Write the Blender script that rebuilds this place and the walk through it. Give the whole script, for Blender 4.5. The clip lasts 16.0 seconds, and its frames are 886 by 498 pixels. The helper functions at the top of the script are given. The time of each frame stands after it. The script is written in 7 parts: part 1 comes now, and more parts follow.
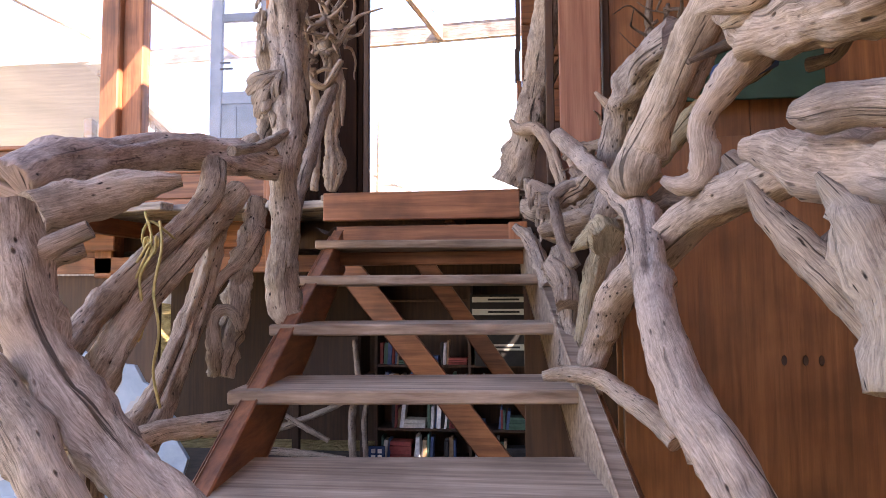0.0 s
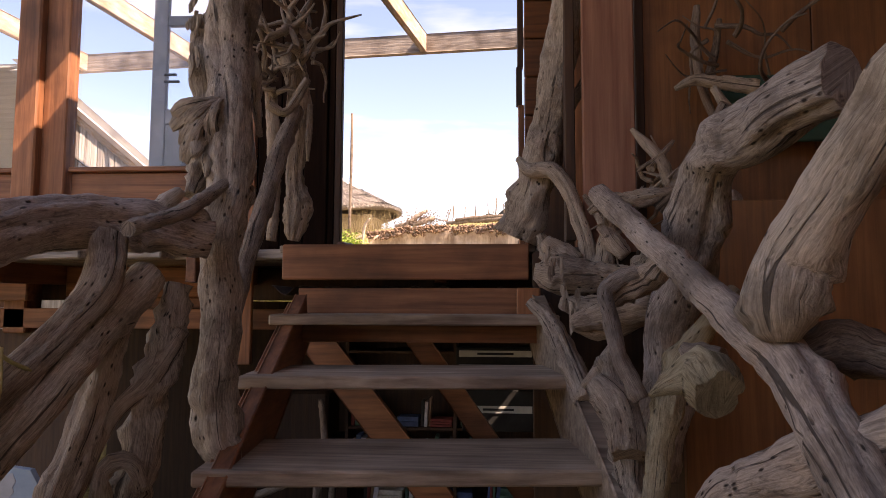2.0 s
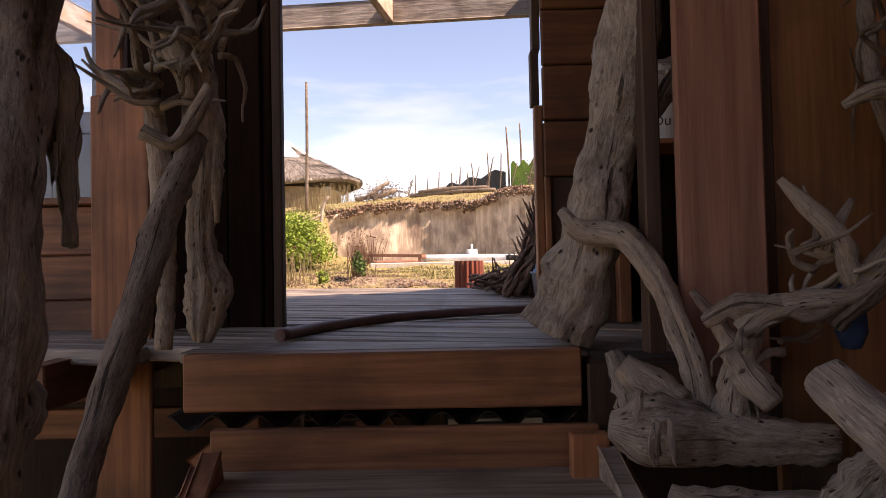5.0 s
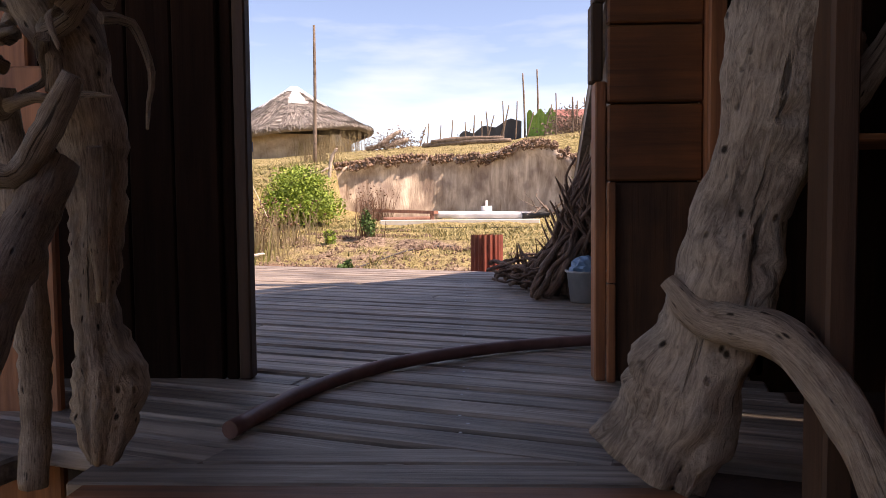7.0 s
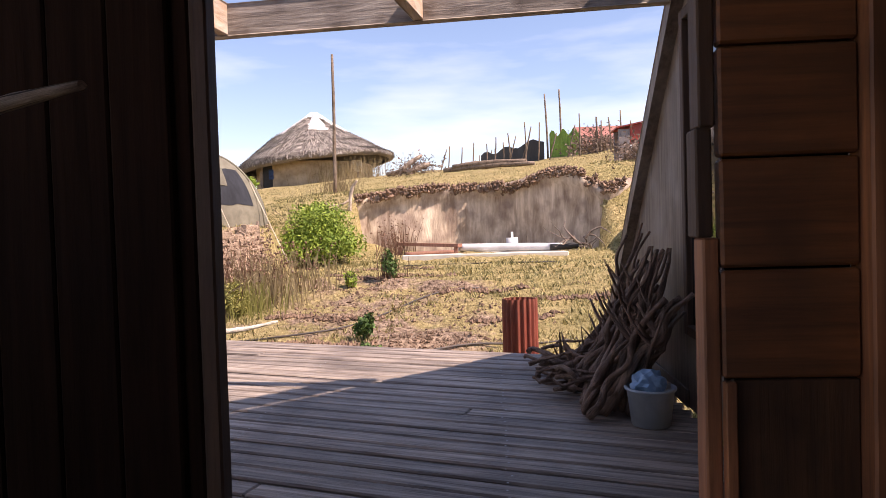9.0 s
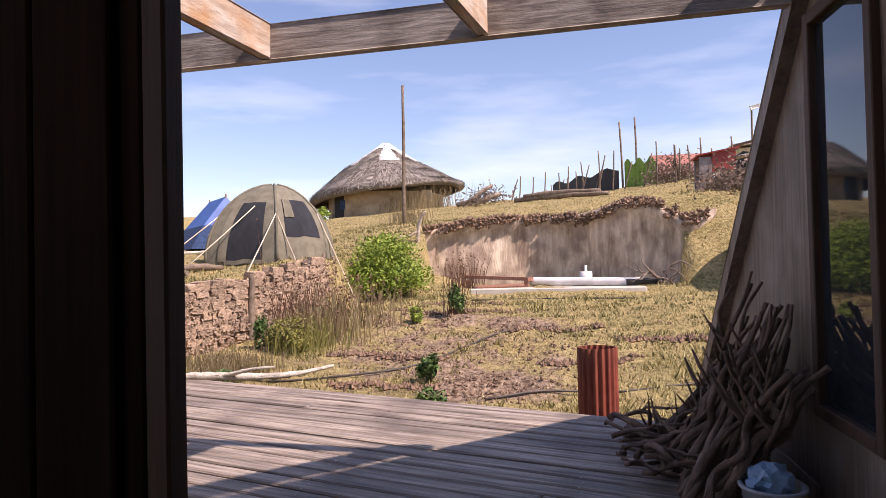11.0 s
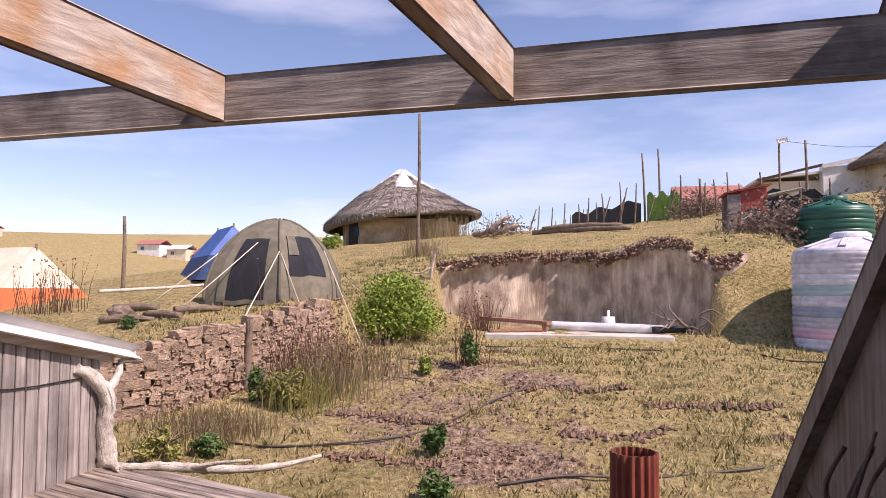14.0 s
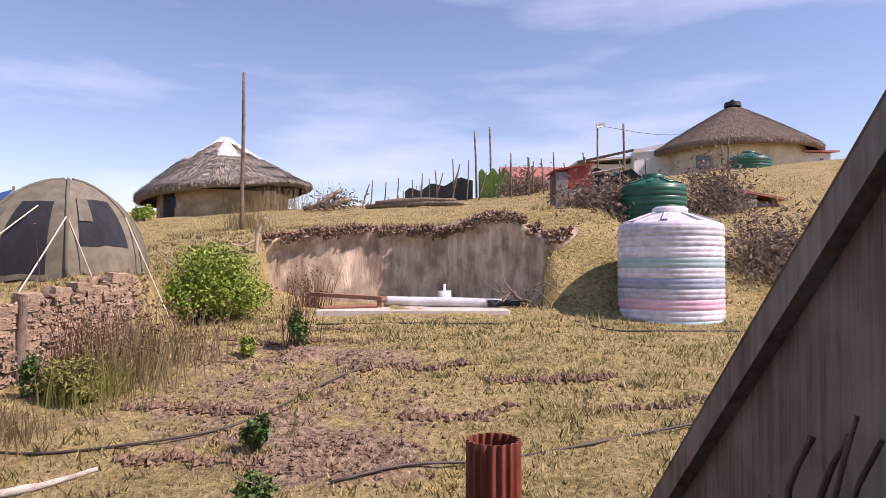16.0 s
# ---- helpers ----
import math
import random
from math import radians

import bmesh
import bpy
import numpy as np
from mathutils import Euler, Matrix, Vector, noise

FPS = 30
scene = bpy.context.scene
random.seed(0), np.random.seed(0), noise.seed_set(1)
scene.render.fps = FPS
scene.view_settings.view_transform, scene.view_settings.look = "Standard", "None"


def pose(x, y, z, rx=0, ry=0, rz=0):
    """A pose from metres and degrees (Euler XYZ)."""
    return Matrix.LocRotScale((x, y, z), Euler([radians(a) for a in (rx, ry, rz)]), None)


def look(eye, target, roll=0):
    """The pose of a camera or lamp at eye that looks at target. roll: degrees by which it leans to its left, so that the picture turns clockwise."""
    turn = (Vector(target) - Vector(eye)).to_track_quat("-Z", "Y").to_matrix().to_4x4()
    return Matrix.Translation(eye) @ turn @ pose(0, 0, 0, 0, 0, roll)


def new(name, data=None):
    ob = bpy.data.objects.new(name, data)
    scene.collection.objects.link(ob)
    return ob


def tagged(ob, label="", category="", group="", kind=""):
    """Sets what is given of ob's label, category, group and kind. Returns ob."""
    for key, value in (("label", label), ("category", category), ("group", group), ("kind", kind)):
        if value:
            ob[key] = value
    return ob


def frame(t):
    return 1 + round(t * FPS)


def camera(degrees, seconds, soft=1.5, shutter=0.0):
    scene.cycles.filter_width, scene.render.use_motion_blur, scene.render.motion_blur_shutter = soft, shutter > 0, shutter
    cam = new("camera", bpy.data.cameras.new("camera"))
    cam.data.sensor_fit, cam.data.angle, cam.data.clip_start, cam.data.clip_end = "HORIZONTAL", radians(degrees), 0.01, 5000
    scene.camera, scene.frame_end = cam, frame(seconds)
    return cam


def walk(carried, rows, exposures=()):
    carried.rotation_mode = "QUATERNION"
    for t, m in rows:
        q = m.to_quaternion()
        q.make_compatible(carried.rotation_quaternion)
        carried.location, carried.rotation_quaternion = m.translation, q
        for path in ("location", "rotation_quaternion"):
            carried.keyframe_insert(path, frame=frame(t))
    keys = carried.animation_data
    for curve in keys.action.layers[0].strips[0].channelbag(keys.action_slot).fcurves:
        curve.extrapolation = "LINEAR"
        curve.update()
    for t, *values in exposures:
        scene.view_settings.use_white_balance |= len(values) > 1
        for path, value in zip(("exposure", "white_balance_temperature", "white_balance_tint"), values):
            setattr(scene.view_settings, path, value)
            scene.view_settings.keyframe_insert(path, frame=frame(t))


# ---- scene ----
cam = camera(66.6, 16.0, soft=0.6)
PATH = [
    (0, (0.41, 0.563, -0.605), (0.18, 2.544, -0.461), -0.3),
    (0.5, (0.392, 0.712, -0.499), (0.168, 2.695, -0.366), -0.3),
    (1, (0.332, 0.914, -0.463), (0.123, 2.897, -0.306), -0.5),
    (1.5, (0.275, 1.097, -0.307), (0.091, 3.084, -0.179), -0.9),
    (2, (0.243, 1.292, -0.272), (0.096, 3.279, -0.108), 0.2),
    (2.5, (0.224, 1.520, -0.147), (0.003, 3.506, -0.047), 0.3),
    (3, (0.198, 1.605, -0.099), (-0.004, 3.592, -0.006), -0.2),
    (3.5, (0.111, 1.851, -0.008), (-0.082, 3.837, 0.138), 0.7),
    (4, (0.055, 1.937, 0.136), (-0.015, 3.928, 0.307), 0.3),
    (4.5, (0.056, 2.138, 0.111), (0.006, 4.133, 0.235), -1.1),
    (4.7, (0.056, 2.259, 0.158), (0.024, 4.256, 0.252), -1.2),
    (7, (0.011, 3.157, 0.508), (-0.059, 5.154, 0.407), -0.5),
    (7.5, (0.025, 3.353, 0.684), (-0.082, 5.341, 0.497), -1.1),
    (8, (0.021, 3.45, 0.701), (-0.13, 5.426, 0.434), -1.3),
    (8.5, (-0.025, 3.676, 0.767), (-0.166, 5.663, 0.59), -0.8),
    (9, (-0.05, 3.753, 0.931), (-0.186, 5.748, 0.878), -1.7),
    (9.5, (-0.06, 3.863, 0.927), (-0.283, 5.85, 0.91), -0.8),
    (10, (-0.045, 4.08, 0.99), (-0.301, 6.061, 1.071), -0.5),
    (10.2, (-0.04, 4.14, 1.0), (-0.351, 6.115, 1.03), -0.4),
    (12.3, (-0.116, 4.639, 1.194), (-0.486, 6.598, 1.324), -1.9),
    (12.5, (-0.107, 4.736, 1.273), (-0.515, 6.678, 1.499), -2.1),
    (13, (-0.078, 4.77, 1.411), (-0.568, 6.7, 1.575), -2.2),
    (13.5, (-0.103, 4.894, 1.411), (-0.548, 6.839, 1.53), -1.6),
    (14, (-0.16, 5.079, 1.42), (-0.547, 7.037, 1.524), 0.2),
    (14.5, (-0.196, 5.252, 1.405), (-0.613, 7.202, 1.538), -0.5),
    (15, (-0.216, 5.444, 1.403), (-0.608, 7.398, 1.543), -1.2),
    (15.5, (-0.273, 5.7, 1.39), (-0.469, 7.686, 1.484), -1.9),
    (16, (-0.288, 5.965, 1.309), (-0.18, 7.961, 1.351), 0.1),
]
walk(cam, [(t, look(eye, target, roll)) for t, eye, target, roll in PATH], exposures=[(0, 3.25, 7500, 32), (0.3, 2.5, 7600, 32), (0.6, 1.9, 7800, 32), (1.5, 1.68, 8300, 32), (2.5, 1.28, 8600, 32), (4.5, 1.02, 8400, 32), (7.0, 0.85, 7500, 30), (10.2, 0.63, 7000, 30), (12.5, 0.32, 6700, 34), (16.0, 0.3, 6700, 34)])

# ---- world, sun ----
SUN_DIR = Vector((0.80, -0.27, 1.0)).normalized()
world = bpy.data.worlds.new("sky")
scene.world = world
world.use_nodes = True
wn = world.node_tree.nodes
sky = wn.new("ShaderNodeTexSky")
sky.sky_type, sky.sun_disc = 'NISHITA', False
sky.sun_elevation = math.asin(SUN_DIR.z)
sky.sun_rotation = math.atan2(SUN_DIR.x, SUN_DIR.y)
sky.air_density, sky.dust_density, sky.ozone_density = 1.0, 0.3, 2.2
wcoord = wn.new("ShaderNodeTexCoord")
wmap = wn.new("ShaderNodeMapping")
wmap.inputs["Scale"].default_value = (1.0, 1.0, 5.0)
wnoise = wn.new("ShaderNodeTexNoise")
wnoise.inputs["Scale"].default_value, wnoise.inputs["Detail"].default_value = 2.2, 6.0
wramp = wn.new("ShaderNodeValToRGB")
wramp.color_ramp.elements[0].position, wramp.color_ramp.elements[1].position = 0.50, 0.78
wramp.color_ramp.elements[1].color = (0.36, 0.36, 0.36, 1)
wmix = wn.new("ShaderNodeMixRGB")
wmix.inputs[2].default_value = (9.5, 9.8, 10.2, 1)
wl = world.node_tree.links
wl.new(wcoord.outputs["Generated"], wmap.inputs["Vector"])
wl.new(wmap.outputs["Vector"], wnoise.inputs["Vector"])
wl.new(wnoise.outputs["Fac"], wramp.inputs["Fac"])
wl.new(wramp.outputs["Color"], wmix.inputs[0])
wl.new(sky.outputs["Color"], wmix.inputs[1])
wl.new(wmix.outputs["Color"], wn["Background"].inputs["Color"])
wn["Background"].inputs["Strength"].default_value = 0.13
sun = new("sun", bpy.data.lights.new("sun", "SUN"))
sun.data.energy, sun.data.angle, sun.data.color = 5.0, radians(0.6), (1.0, 0.94, 0.84)
sun.matrix_world = look(SUN_DIR * 60, (0, 0, 0))


# ---- materials ----
def mat_base(name):
    m = bpy.data.materials.new(name)
    m.use_nodes = True
    return m, m.node_tree.nodes, m.node_tree.links, m.node_tree.nodes["Principled BSDF"]


def surface(name, dark, light, scale=(8, 8, 8), rough=0.8, bump=0.3, stain=None, stain_scale=1.2, stain_amount=0.5,
            coords="Object", vary=0.15, metal=0.0, detail=8.0, distortion=0.3, bump_dist=0.01):
    """Two-scale noise surface: grain between two colours, broad stains, relief, and a slight shift from piece to piece."""
    m, n, l, b = mat_base(name)
    tc = n.new("ShaderNodeTexCoord")
    mp = n.new("ShaderNodeMapping")
    mp.inputs["Scale"].default_value = scale
    l.new(tc.outputs[coords], mp.inputs["Vector"])
    info = n.new("ShaderNodeObjectInfo")
    shift = n.new("ShaderNodeVectorMath")
    shift.operation = 'ADD'
    mul = n.new("ShaderNodeMath")
    mul.operation, mul.inputs[1].default_value = 'MULTIPLY', 37.0
    l.new(info.outputs["Random"], mul.inputs[0])
    l.new(mp.outputs["Vector"], shift.inputs[0])
    l.new(mul.outputs[0], shift.inputs[1])
    g = n.new("ShaderNodeTexNoise")
    g.inputs["Scale"].default_value, g.inputs["Detail"].default_value = 1.0, detail
    g.inputs["Roughness"].default_value, g.inputs["Distortion"].default_value = 0.62, distortion
    l.new(shift.outputs[0], g.inputs["Vector"])
    r = n.new("ShaderNodeValToRGB")
    r.color_ramp.elements[0].position, r.color_ramp.elements[1].position = 0.32, 0.68
    r.color_ramp.elements[0].color, r.color_ramp.elements[1].color = (*dark, 1), (*light, 1)
    l.new(g.outputs["Fac"], r.inputs["Fac"])
    s = n.new("ShaderNodeTexNoise")
    s.inputs["Scale"].default_value, s.inputs["Detail"].default_value = stain_scale, 5.0
    l.new(tc.outputs["Object"], s.inputs["Vector"])
    sr = n.new("ShaderNodeValToRGB")
    sr.color_ramp.elements[0].position, sr.color_ramp.elements[1].position = 0.45, 0.7
    sr.color_ramp.elements[1].color = (stain_amount,) * 3 + (1,)
    l.new(s.outputs["Fac"], sr.inputs["Fac"])
    mx = n.new("ShaderNodeMixRGB")
    mx.inputs[2].default_value = (*(stain or [c * 0.6 for c in dark]), 1)
    l.new(sr.outputs["Color"], mx.inputs[0])
    l.new(r.outputs["Color"], mx.inputs[1])
    hsv = n.new("ShaderNodeHueSaturation")
    vm = n.new("ShaderNodeMapRange")
    vm.inputs["To Min"].default_value, vm.inputs["To Max"].default_value = 1 - vary, 1 + vary
    l.new(info.outputs["Random"], vm.inputs["Value"])
    l.new(vm.outputs["Result"], hsv.inputs["Value"])
    l.new(mx.outputs["Color"], hsv.inputs["Color"])
    l.new(hsv.outputs["Color"], b.inputs["Base Color"])
    b.inputs["Roughness"].default_value, b.inputs["Metallic"].default_value = rough, metal
    bp = n.new("ShaderNodeBump")
    bp.inputs["Strength"].default_value, bp.inputs["Distance"].default_value = bump, bump_dist
    l.new(g.outputs["Fac"], bp.inputs["Height"])
    l.new(bp.outputs["Normal"], b.inputs["Normal"])
    return m


def wood(name, dark, light, axis, **kw):
    sc = [34.0, 34.0, 34.0]
    sc["xyz".index(axis)] = 1.6
    return surface(name, dark, light, scale=sc, **kw)


PINE_X = wood("stained pine x", (0.16, 0.060, 0.026), (0.42, 0.170, 0.074), 'x', stain=(0.05, 0.022, 0.012), stain_scale=3.0, stain_amount=0.6, rough=0.6)
PINE_Z = wood("stained pine z", (0.18, 0.066, 0.028), (0.46, 0.180, 0.076), 'z', stain=(0.055, 0.024, 0.012), stain_scale=3.0, stain_amount=0.6, rough=0.6)
PINE_Y = wood("stained pine y", (0.15, 0.056, 0.025), (0.39, 0.155, 0.068), 'y', stain=(0.05, 0.022, 0.012), stain_scale=3.0, stain_amount=0.6, rough=0.6)
# darker copy of the stained pine; passage shade is in its colour
PINE_SHADED = wood("pine darkened for shade", (0.10, 0.034, 0.012), (0.25, 0.09, 0.029), 'x', stain=(0.035, 0.016, 0.009), stain_scale=3.0, stain_amount=0.6, rough=0.6)
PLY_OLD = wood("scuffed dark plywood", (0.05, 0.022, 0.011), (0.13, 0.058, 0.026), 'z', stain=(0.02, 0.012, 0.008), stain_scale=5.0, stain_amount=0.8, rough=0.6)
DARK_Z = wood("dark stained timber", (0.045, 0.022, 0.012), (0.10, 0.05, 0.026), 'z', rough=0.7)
# near-black stands in for the deep shade of the passage and side room
SHADED_Z = wood("timber darkened for shade", (0.012, 0.006, 0.004), (0.028, 0.014, 0.009), 'z', rough=0.8)
SHADED_Z.node_tree.nodes["Principled BSDF"].inputs["Specular IOR Level"].default_value = 0.05
PLANK_Z = wood("reddish rough plank", (0.21, 0.088, 0.055), (0.38, 0.185, 0.12), 'z', rough=0.8, stain_amount=0.3)
TREAD_X = wood("worn grey tread", (0.17, 0.115, 0.078), (0.48, 0.37, 0.275), 'x', rough=0.75, stain=(0.11, 0.075, 0.05), stain_amount=0.6, stain_scale=3.5)
DECK_X = wood("weathered deck board", (0.075, 0.054, 0.040), (0.50, 0.41, 0.33), 'x', rough=0.55, stain=(0.07, 0.05, 0.04), stain_amount=0.6, stain_scale=2.5, vary=0.28, bump=0.7)
BEAM_X = wood("grey pergola timber", (0.25, 0.205, 0.165), (0.56, 0.485, 0.41), 'x', stain=(0.10, 0.07, 0.055), stain_amount=0.7, stain_scale=6, bump=0.6)
BEAM_Y = wood("grey pergola rafter", (0.30, 0.235, 0.18), (0.60, 0.51, 0.42), 'y', stain=(0.42, 0.20, 0.06), stain_amount=0.7, stain_scale=5, bump=0.6)
SHED_Z = wood("silver shed cladding", (0.17, 0.145, 0.125), (0.46, 0.415, 0.37), 'z', stain=(0.09, 0.065, 0.05), stain_amount=0.6, stain_scale=3, bump=0.7, vary=0.25)
PLY_Z = wood("brown plywood", (0.16, 0.064, 0.022), (0.34, 0.142, 0.050), 'z', rough=0.55, stain_amount=0.6, stain_scale=3.2)
PANEL_Z = wood("weathered gable plywood", (0.075, 0.053, 0.038), (0.22, 0.17, 0.13), 'z', rough=0.6, stain=(0.32, 0.29, 0.26), stain_amount=0.4, stain_scale=4)
RED_PAINT = surface("red paint", (0.30, 0.03, 0.02), (0.42, 0.055, 0.035), rough=0.5)


def log_mat(name, dark, light):
    """Weathered driftwood: fibre streaks, long dark cracks, worm pits and worn pale patches."""
    m, n, l, b = mat_base(name)
    tc, info = n.new("ShaderNodeTexCoord"), n.new("ShaderNodeObjectInfo")
    mul = n.new("ShaderNodeMath")
    mul.operation, mul.inputs[1].default_value = 'MULTIPLY', 37.0
    l.new(info.outputs["Random"], mul.inputs[0])

    def tex(kind, scale, coords="UV", **values):
        mp = n.new("ShaderNodeMapping")
        mp.inputs["Scale"].default_value = scale
        l.new(tc.outputs[coords], mp.inputs["Vector"])
        ad = n.new("ShaderNodeVectorMath")
        ad.operation = 'ADD'
        l.new(mp.outputs["Vector"], ad.inputs[0])
        l.new(mul.outputs[0], ad.inputs[1])
        t = n.new(kind)
        t.inputs["Scale"].default_value = 1.0
        for k, v in values.items():
            t.inputs[k].default_value = v
        l.new(ad.outputs[0], t.inputs["Vector"])
        return t

    def ramp(src, p0, p1, c0, c1):
        r = n.new("ShaderNodeValToRGB")
        r.color_ramp.elements[0].position, r.color_ramp.elements[1].position = p0, p1
        r.color_ramp.elements[0].color, r.color_ramp.elements[1].color = (*c0, 1), (*c1, 1)
        l.new(src, r.inputs["Fac"])
        return r.outputs["Color"]

    def mix(fac, a, c, mode='MIX'):
        x = n.new("ShaderNodeMixRGB")
        x.blend_type = mode
        l.new(fac, x.inputs[0])
        l.new(a, x.inputs[1])
        if isinstance(c, tuple):
            x.inputs[2].default_value = (*c, 1)
        else:
            l.new(c, x.inputs[2])
        return x.outputs["Color"]

    fibre = tex("ShaderNodeTexNoise", (120, 14.0, 1), Detail=11.0, Roughness=0.78, Distortion=1.6)
    crack = tex("ShaderNodeTexNoise", (30, 1.5, 1), Detail=4.0, Roughness=0.5, Distortion=1.6)
    pits = tex("ShaderNodeTexVoronoi", (55, 26, 1))
    pit_zone = tex("ShaderNodeTexNoise", (6, 6, 6), "Object", Detail=3.0)
    broad = tex("ShaderNodeTexNoise", (5, 5, 5), "Object", Detail=6.0, Roughness=0.65)
    col = ramp(fibre.outputs["Fac"], 0.38, 0.60, tuple(c * 0.62 for c in dark), tuple(min(0.8, c * 1.06) for c in light))
    worn = ramp(broad.outputs["Fac"], 0.48, 0.72, (0, 0, 0), (0.6, 0.6, 0.6))
    col = mix(worn, col, tuple(min(0.8, c * 1.15) for c in light))
    stained = ramp(broad.outputs["Fac"], 0.30, 0.48, (0.9, 0.9, 0.9), (0, 0, 0))
    col = mix(stained, col, tuple(c * 0.55 for c in dark))
    cr = ramp(crack.outputs["Fac"], 0.325, 0.365, (0.9, 0.9, 0.9), (0, 0, 0))
    col = mix(cr, col, tuple(c * 0.22 for c in dark))
    pz = ramp(pit_zone.outputs["Fac"], 0.44, 0.54, (0, 0, 0), (1, 1, 1))
    pt = ramp(pits.outputs["Distance"], 0.10, 0.22, (1, 1, 1), (0, 0, 0))
    both = n.new("ShaderNodeMixRGB")
    both.blend_type, both.inputs[0].default_value = 'MULTIPLY', 1.0
    l.new(pz, both.inputs[1])
    l.new(pt, both.inputs[2])
    col = mix(both.outputs["Color"], col, tuple(c * 0.2 for c in dark))
    l.new(col, b.inputs["Base Color"])
    b.inputs["Roughness"].default_value = 0.85
    b.inputs["Specular IOR Level"].default_value = 0.25
    last = None
    for src, strength, dist, inv in ((fibre.outputs["Fac"], 0.7, 0.010, False), (cr, 0.8, 0.012, True), (both.outputs["Color"], 0.8, 0.010, True), (broad.outputs["Fac"], 0.6, 0.04, False)):
        bp = n.new("ShaderNodeBump")
        bp.inputs["Strength"].default_value, bp.inputs["Distance"].default_value, bp.invert = strength, dist, inv
        l.new(src, bp.inputs["Height"])
        if last:
            l.new(last, bp.inputs["Normal"])
        last = bp.outputs["Normal"]
    l.new(last, b.inputs["Normal"])
    return m


LOGS = {
    'rail': log_mat("driftwood mauve", (0.27, 0.20, 0.17), (0.52, 0.41, 0.34)),
    'pale': log_mat("driftwood pale", (0.34, 0.26, 0.19), (0.62, 0.50, 0.39)),
    'grey': log_mat("driftwood grey", (0.26, 0.19, 0.145), (0.50, 0.40, 0.31)),
    'bark': log_mat("driftwood rough", (0.19, 0.145, 0.115), (0.47, 0.39, 0.31)),
    'post': log_mat("driftwood post", (0.25, 0.195, 0.155), (0.51, 0.42, 0.335)),
    'smooth': log_mat("driftwood smooth", (0.32, 0.245, 0.195), (0.57, 0.455, 0.37)),
    'gnarled': log_mat("driftwood gnarled", (0.30, 0.21, 0.15), (0.56, 0.45, 0.36)),
    'knotty': log_mat("driftwood knotty", (0.24, 0.185, 0.155), (0.47, 0.39, 0.33)),
    'green': log_mat("driftwood lichen", (0.25, 0.20, 0.12), (0.47, 0.395, 0.265)),
    'dark': log_mat("driftwood dark", (0.14, 0.10, 0.08), (0.30, 0.23, 0.18)),
}
STICK = log_mat("bleached stick", (0.15, 0.09, 0.065), (0.33, 0.22, 0.16))
BLEACH = log_mat("bleached bone wood", (0.50, 0.44, 0.36), (0.75, 0.68, 0.58))
STAKE = log_mat("fence stake", (0.12, 0.085, 0.06), (0.28, 0.21, 0.155))
ROPE = surface("yellow rope", (0.34, 0.28, 0.10), (0.54, 0.46, 0.20), scale=(60, 60, 60))
HOSE = surface("muddy hose", (0.10, 0.045, 0.04), (0.20, 0.10, 0.085), rough=0.5)
PIPE = surface("black irrigation pipe", (0.03, 0.027, 0.025), (0.10, 0.075, 0.06), rough=0.6)
THATCH = surface("old grey thatch", (0.09, 0.072, 0.06), (0.30, 0.25, 0.21), scale=(40, 40, 5), rough=0.95, vary=0.05, stain_scale=0.5)
THATCH_BROWN = surface("brown thatch", (0.12, 0.08, 0.055), (0.30, 0.215, 0.155), scale=(40, 40, 5), rough=0.95, stain_scale=0.5)
MUD = surface("mud plaster", (0.34, 0.24, 0.15), (0.55, 0.42, 0.28), scale=(3, 3, 3), rough=0.95)
WHITE = surface("white painted wall", (0.70, 0.68, 0.65), (0.82, 0.80, 0.77), scale=(2, 2, 2), rough=0.8)
WHITE_SHEET = surface("white ridge capping", (0.62, 0.60, 0.58), (0.85, 0.83, 0.80), scale=(3, 3, 3), rough=0.6)
CREAM = surface("cream plaster", (0.62, 0.52, 0.38), (0.78, 0.68, 0.52), scale=(2, 2, 2), rough=0.85)
ROOF_RED = surface("faded red roof sheet", (0.35, 0.12, 0.09), (0.50, 0.22, 0.17), scale=(2, 30, 2), rough=0.6)
ROOF_GREY = surface("pale roof sheet", (0.50, 0.47, 0.43), (0.70, 0.66, 0.60), scale=(2, 30, 2), rough=0.5)
CANVAS = surface("olive canvas", (0.12, 0.105, 0.072), (0.20, 0.18, 0.128), scale=(5, 5, 5), rough=0.85, bump=0.15, stain_amount=0.25)
# near-black for the shade inside the open door and for the window mesh
TENT_SHADE_MESH = surface("tent door shade and dark mesh", (0.008, 0.009, 0.012), (0.022, 0.024, 0.03), scale=(6, 6, 2), rough=0.9)
BLUE_TARP = surface("blue tarpaulin", (0.015, 0.07, 0.30), (0.03, 0.13, 0.45), scale=(3, 3, 3), rough=0.45)
CREAM_TENT = surface("cream canvas", (0.62, 0.52, 0.38), (0.76, 0.66, 0.50), scale=(3, 3, 3), rough=0.85)
ORANGE_TENT = surface("orange canvas", (0.52, 0.12, 0.035), (0.70, 0.20, 0.07), scale=(3, 3, 3), rough=0.8)
GREEN_TANK = surface("green plastic", (0.006, 0.075, 0.045), (0.012, 0.12, 0.07), scale=(2, 2, 6), rough=0.4)
TANK_WHITE = surface("chalky tank plastic", (0.52, 0.50, 0.55), (0.78, 0.76, 0.77), scale=(4, 4, 9), rough=0.6, stain=(0.34, 0.30, 0.40), stain_scale=5.0, stain_amount=0.6)
TANK_PINK = surface("pink band", (0.62, 0.36, 0.45), (0.74, 0.50, 0.56), scale=(4, 4, 9), rough=0.6)
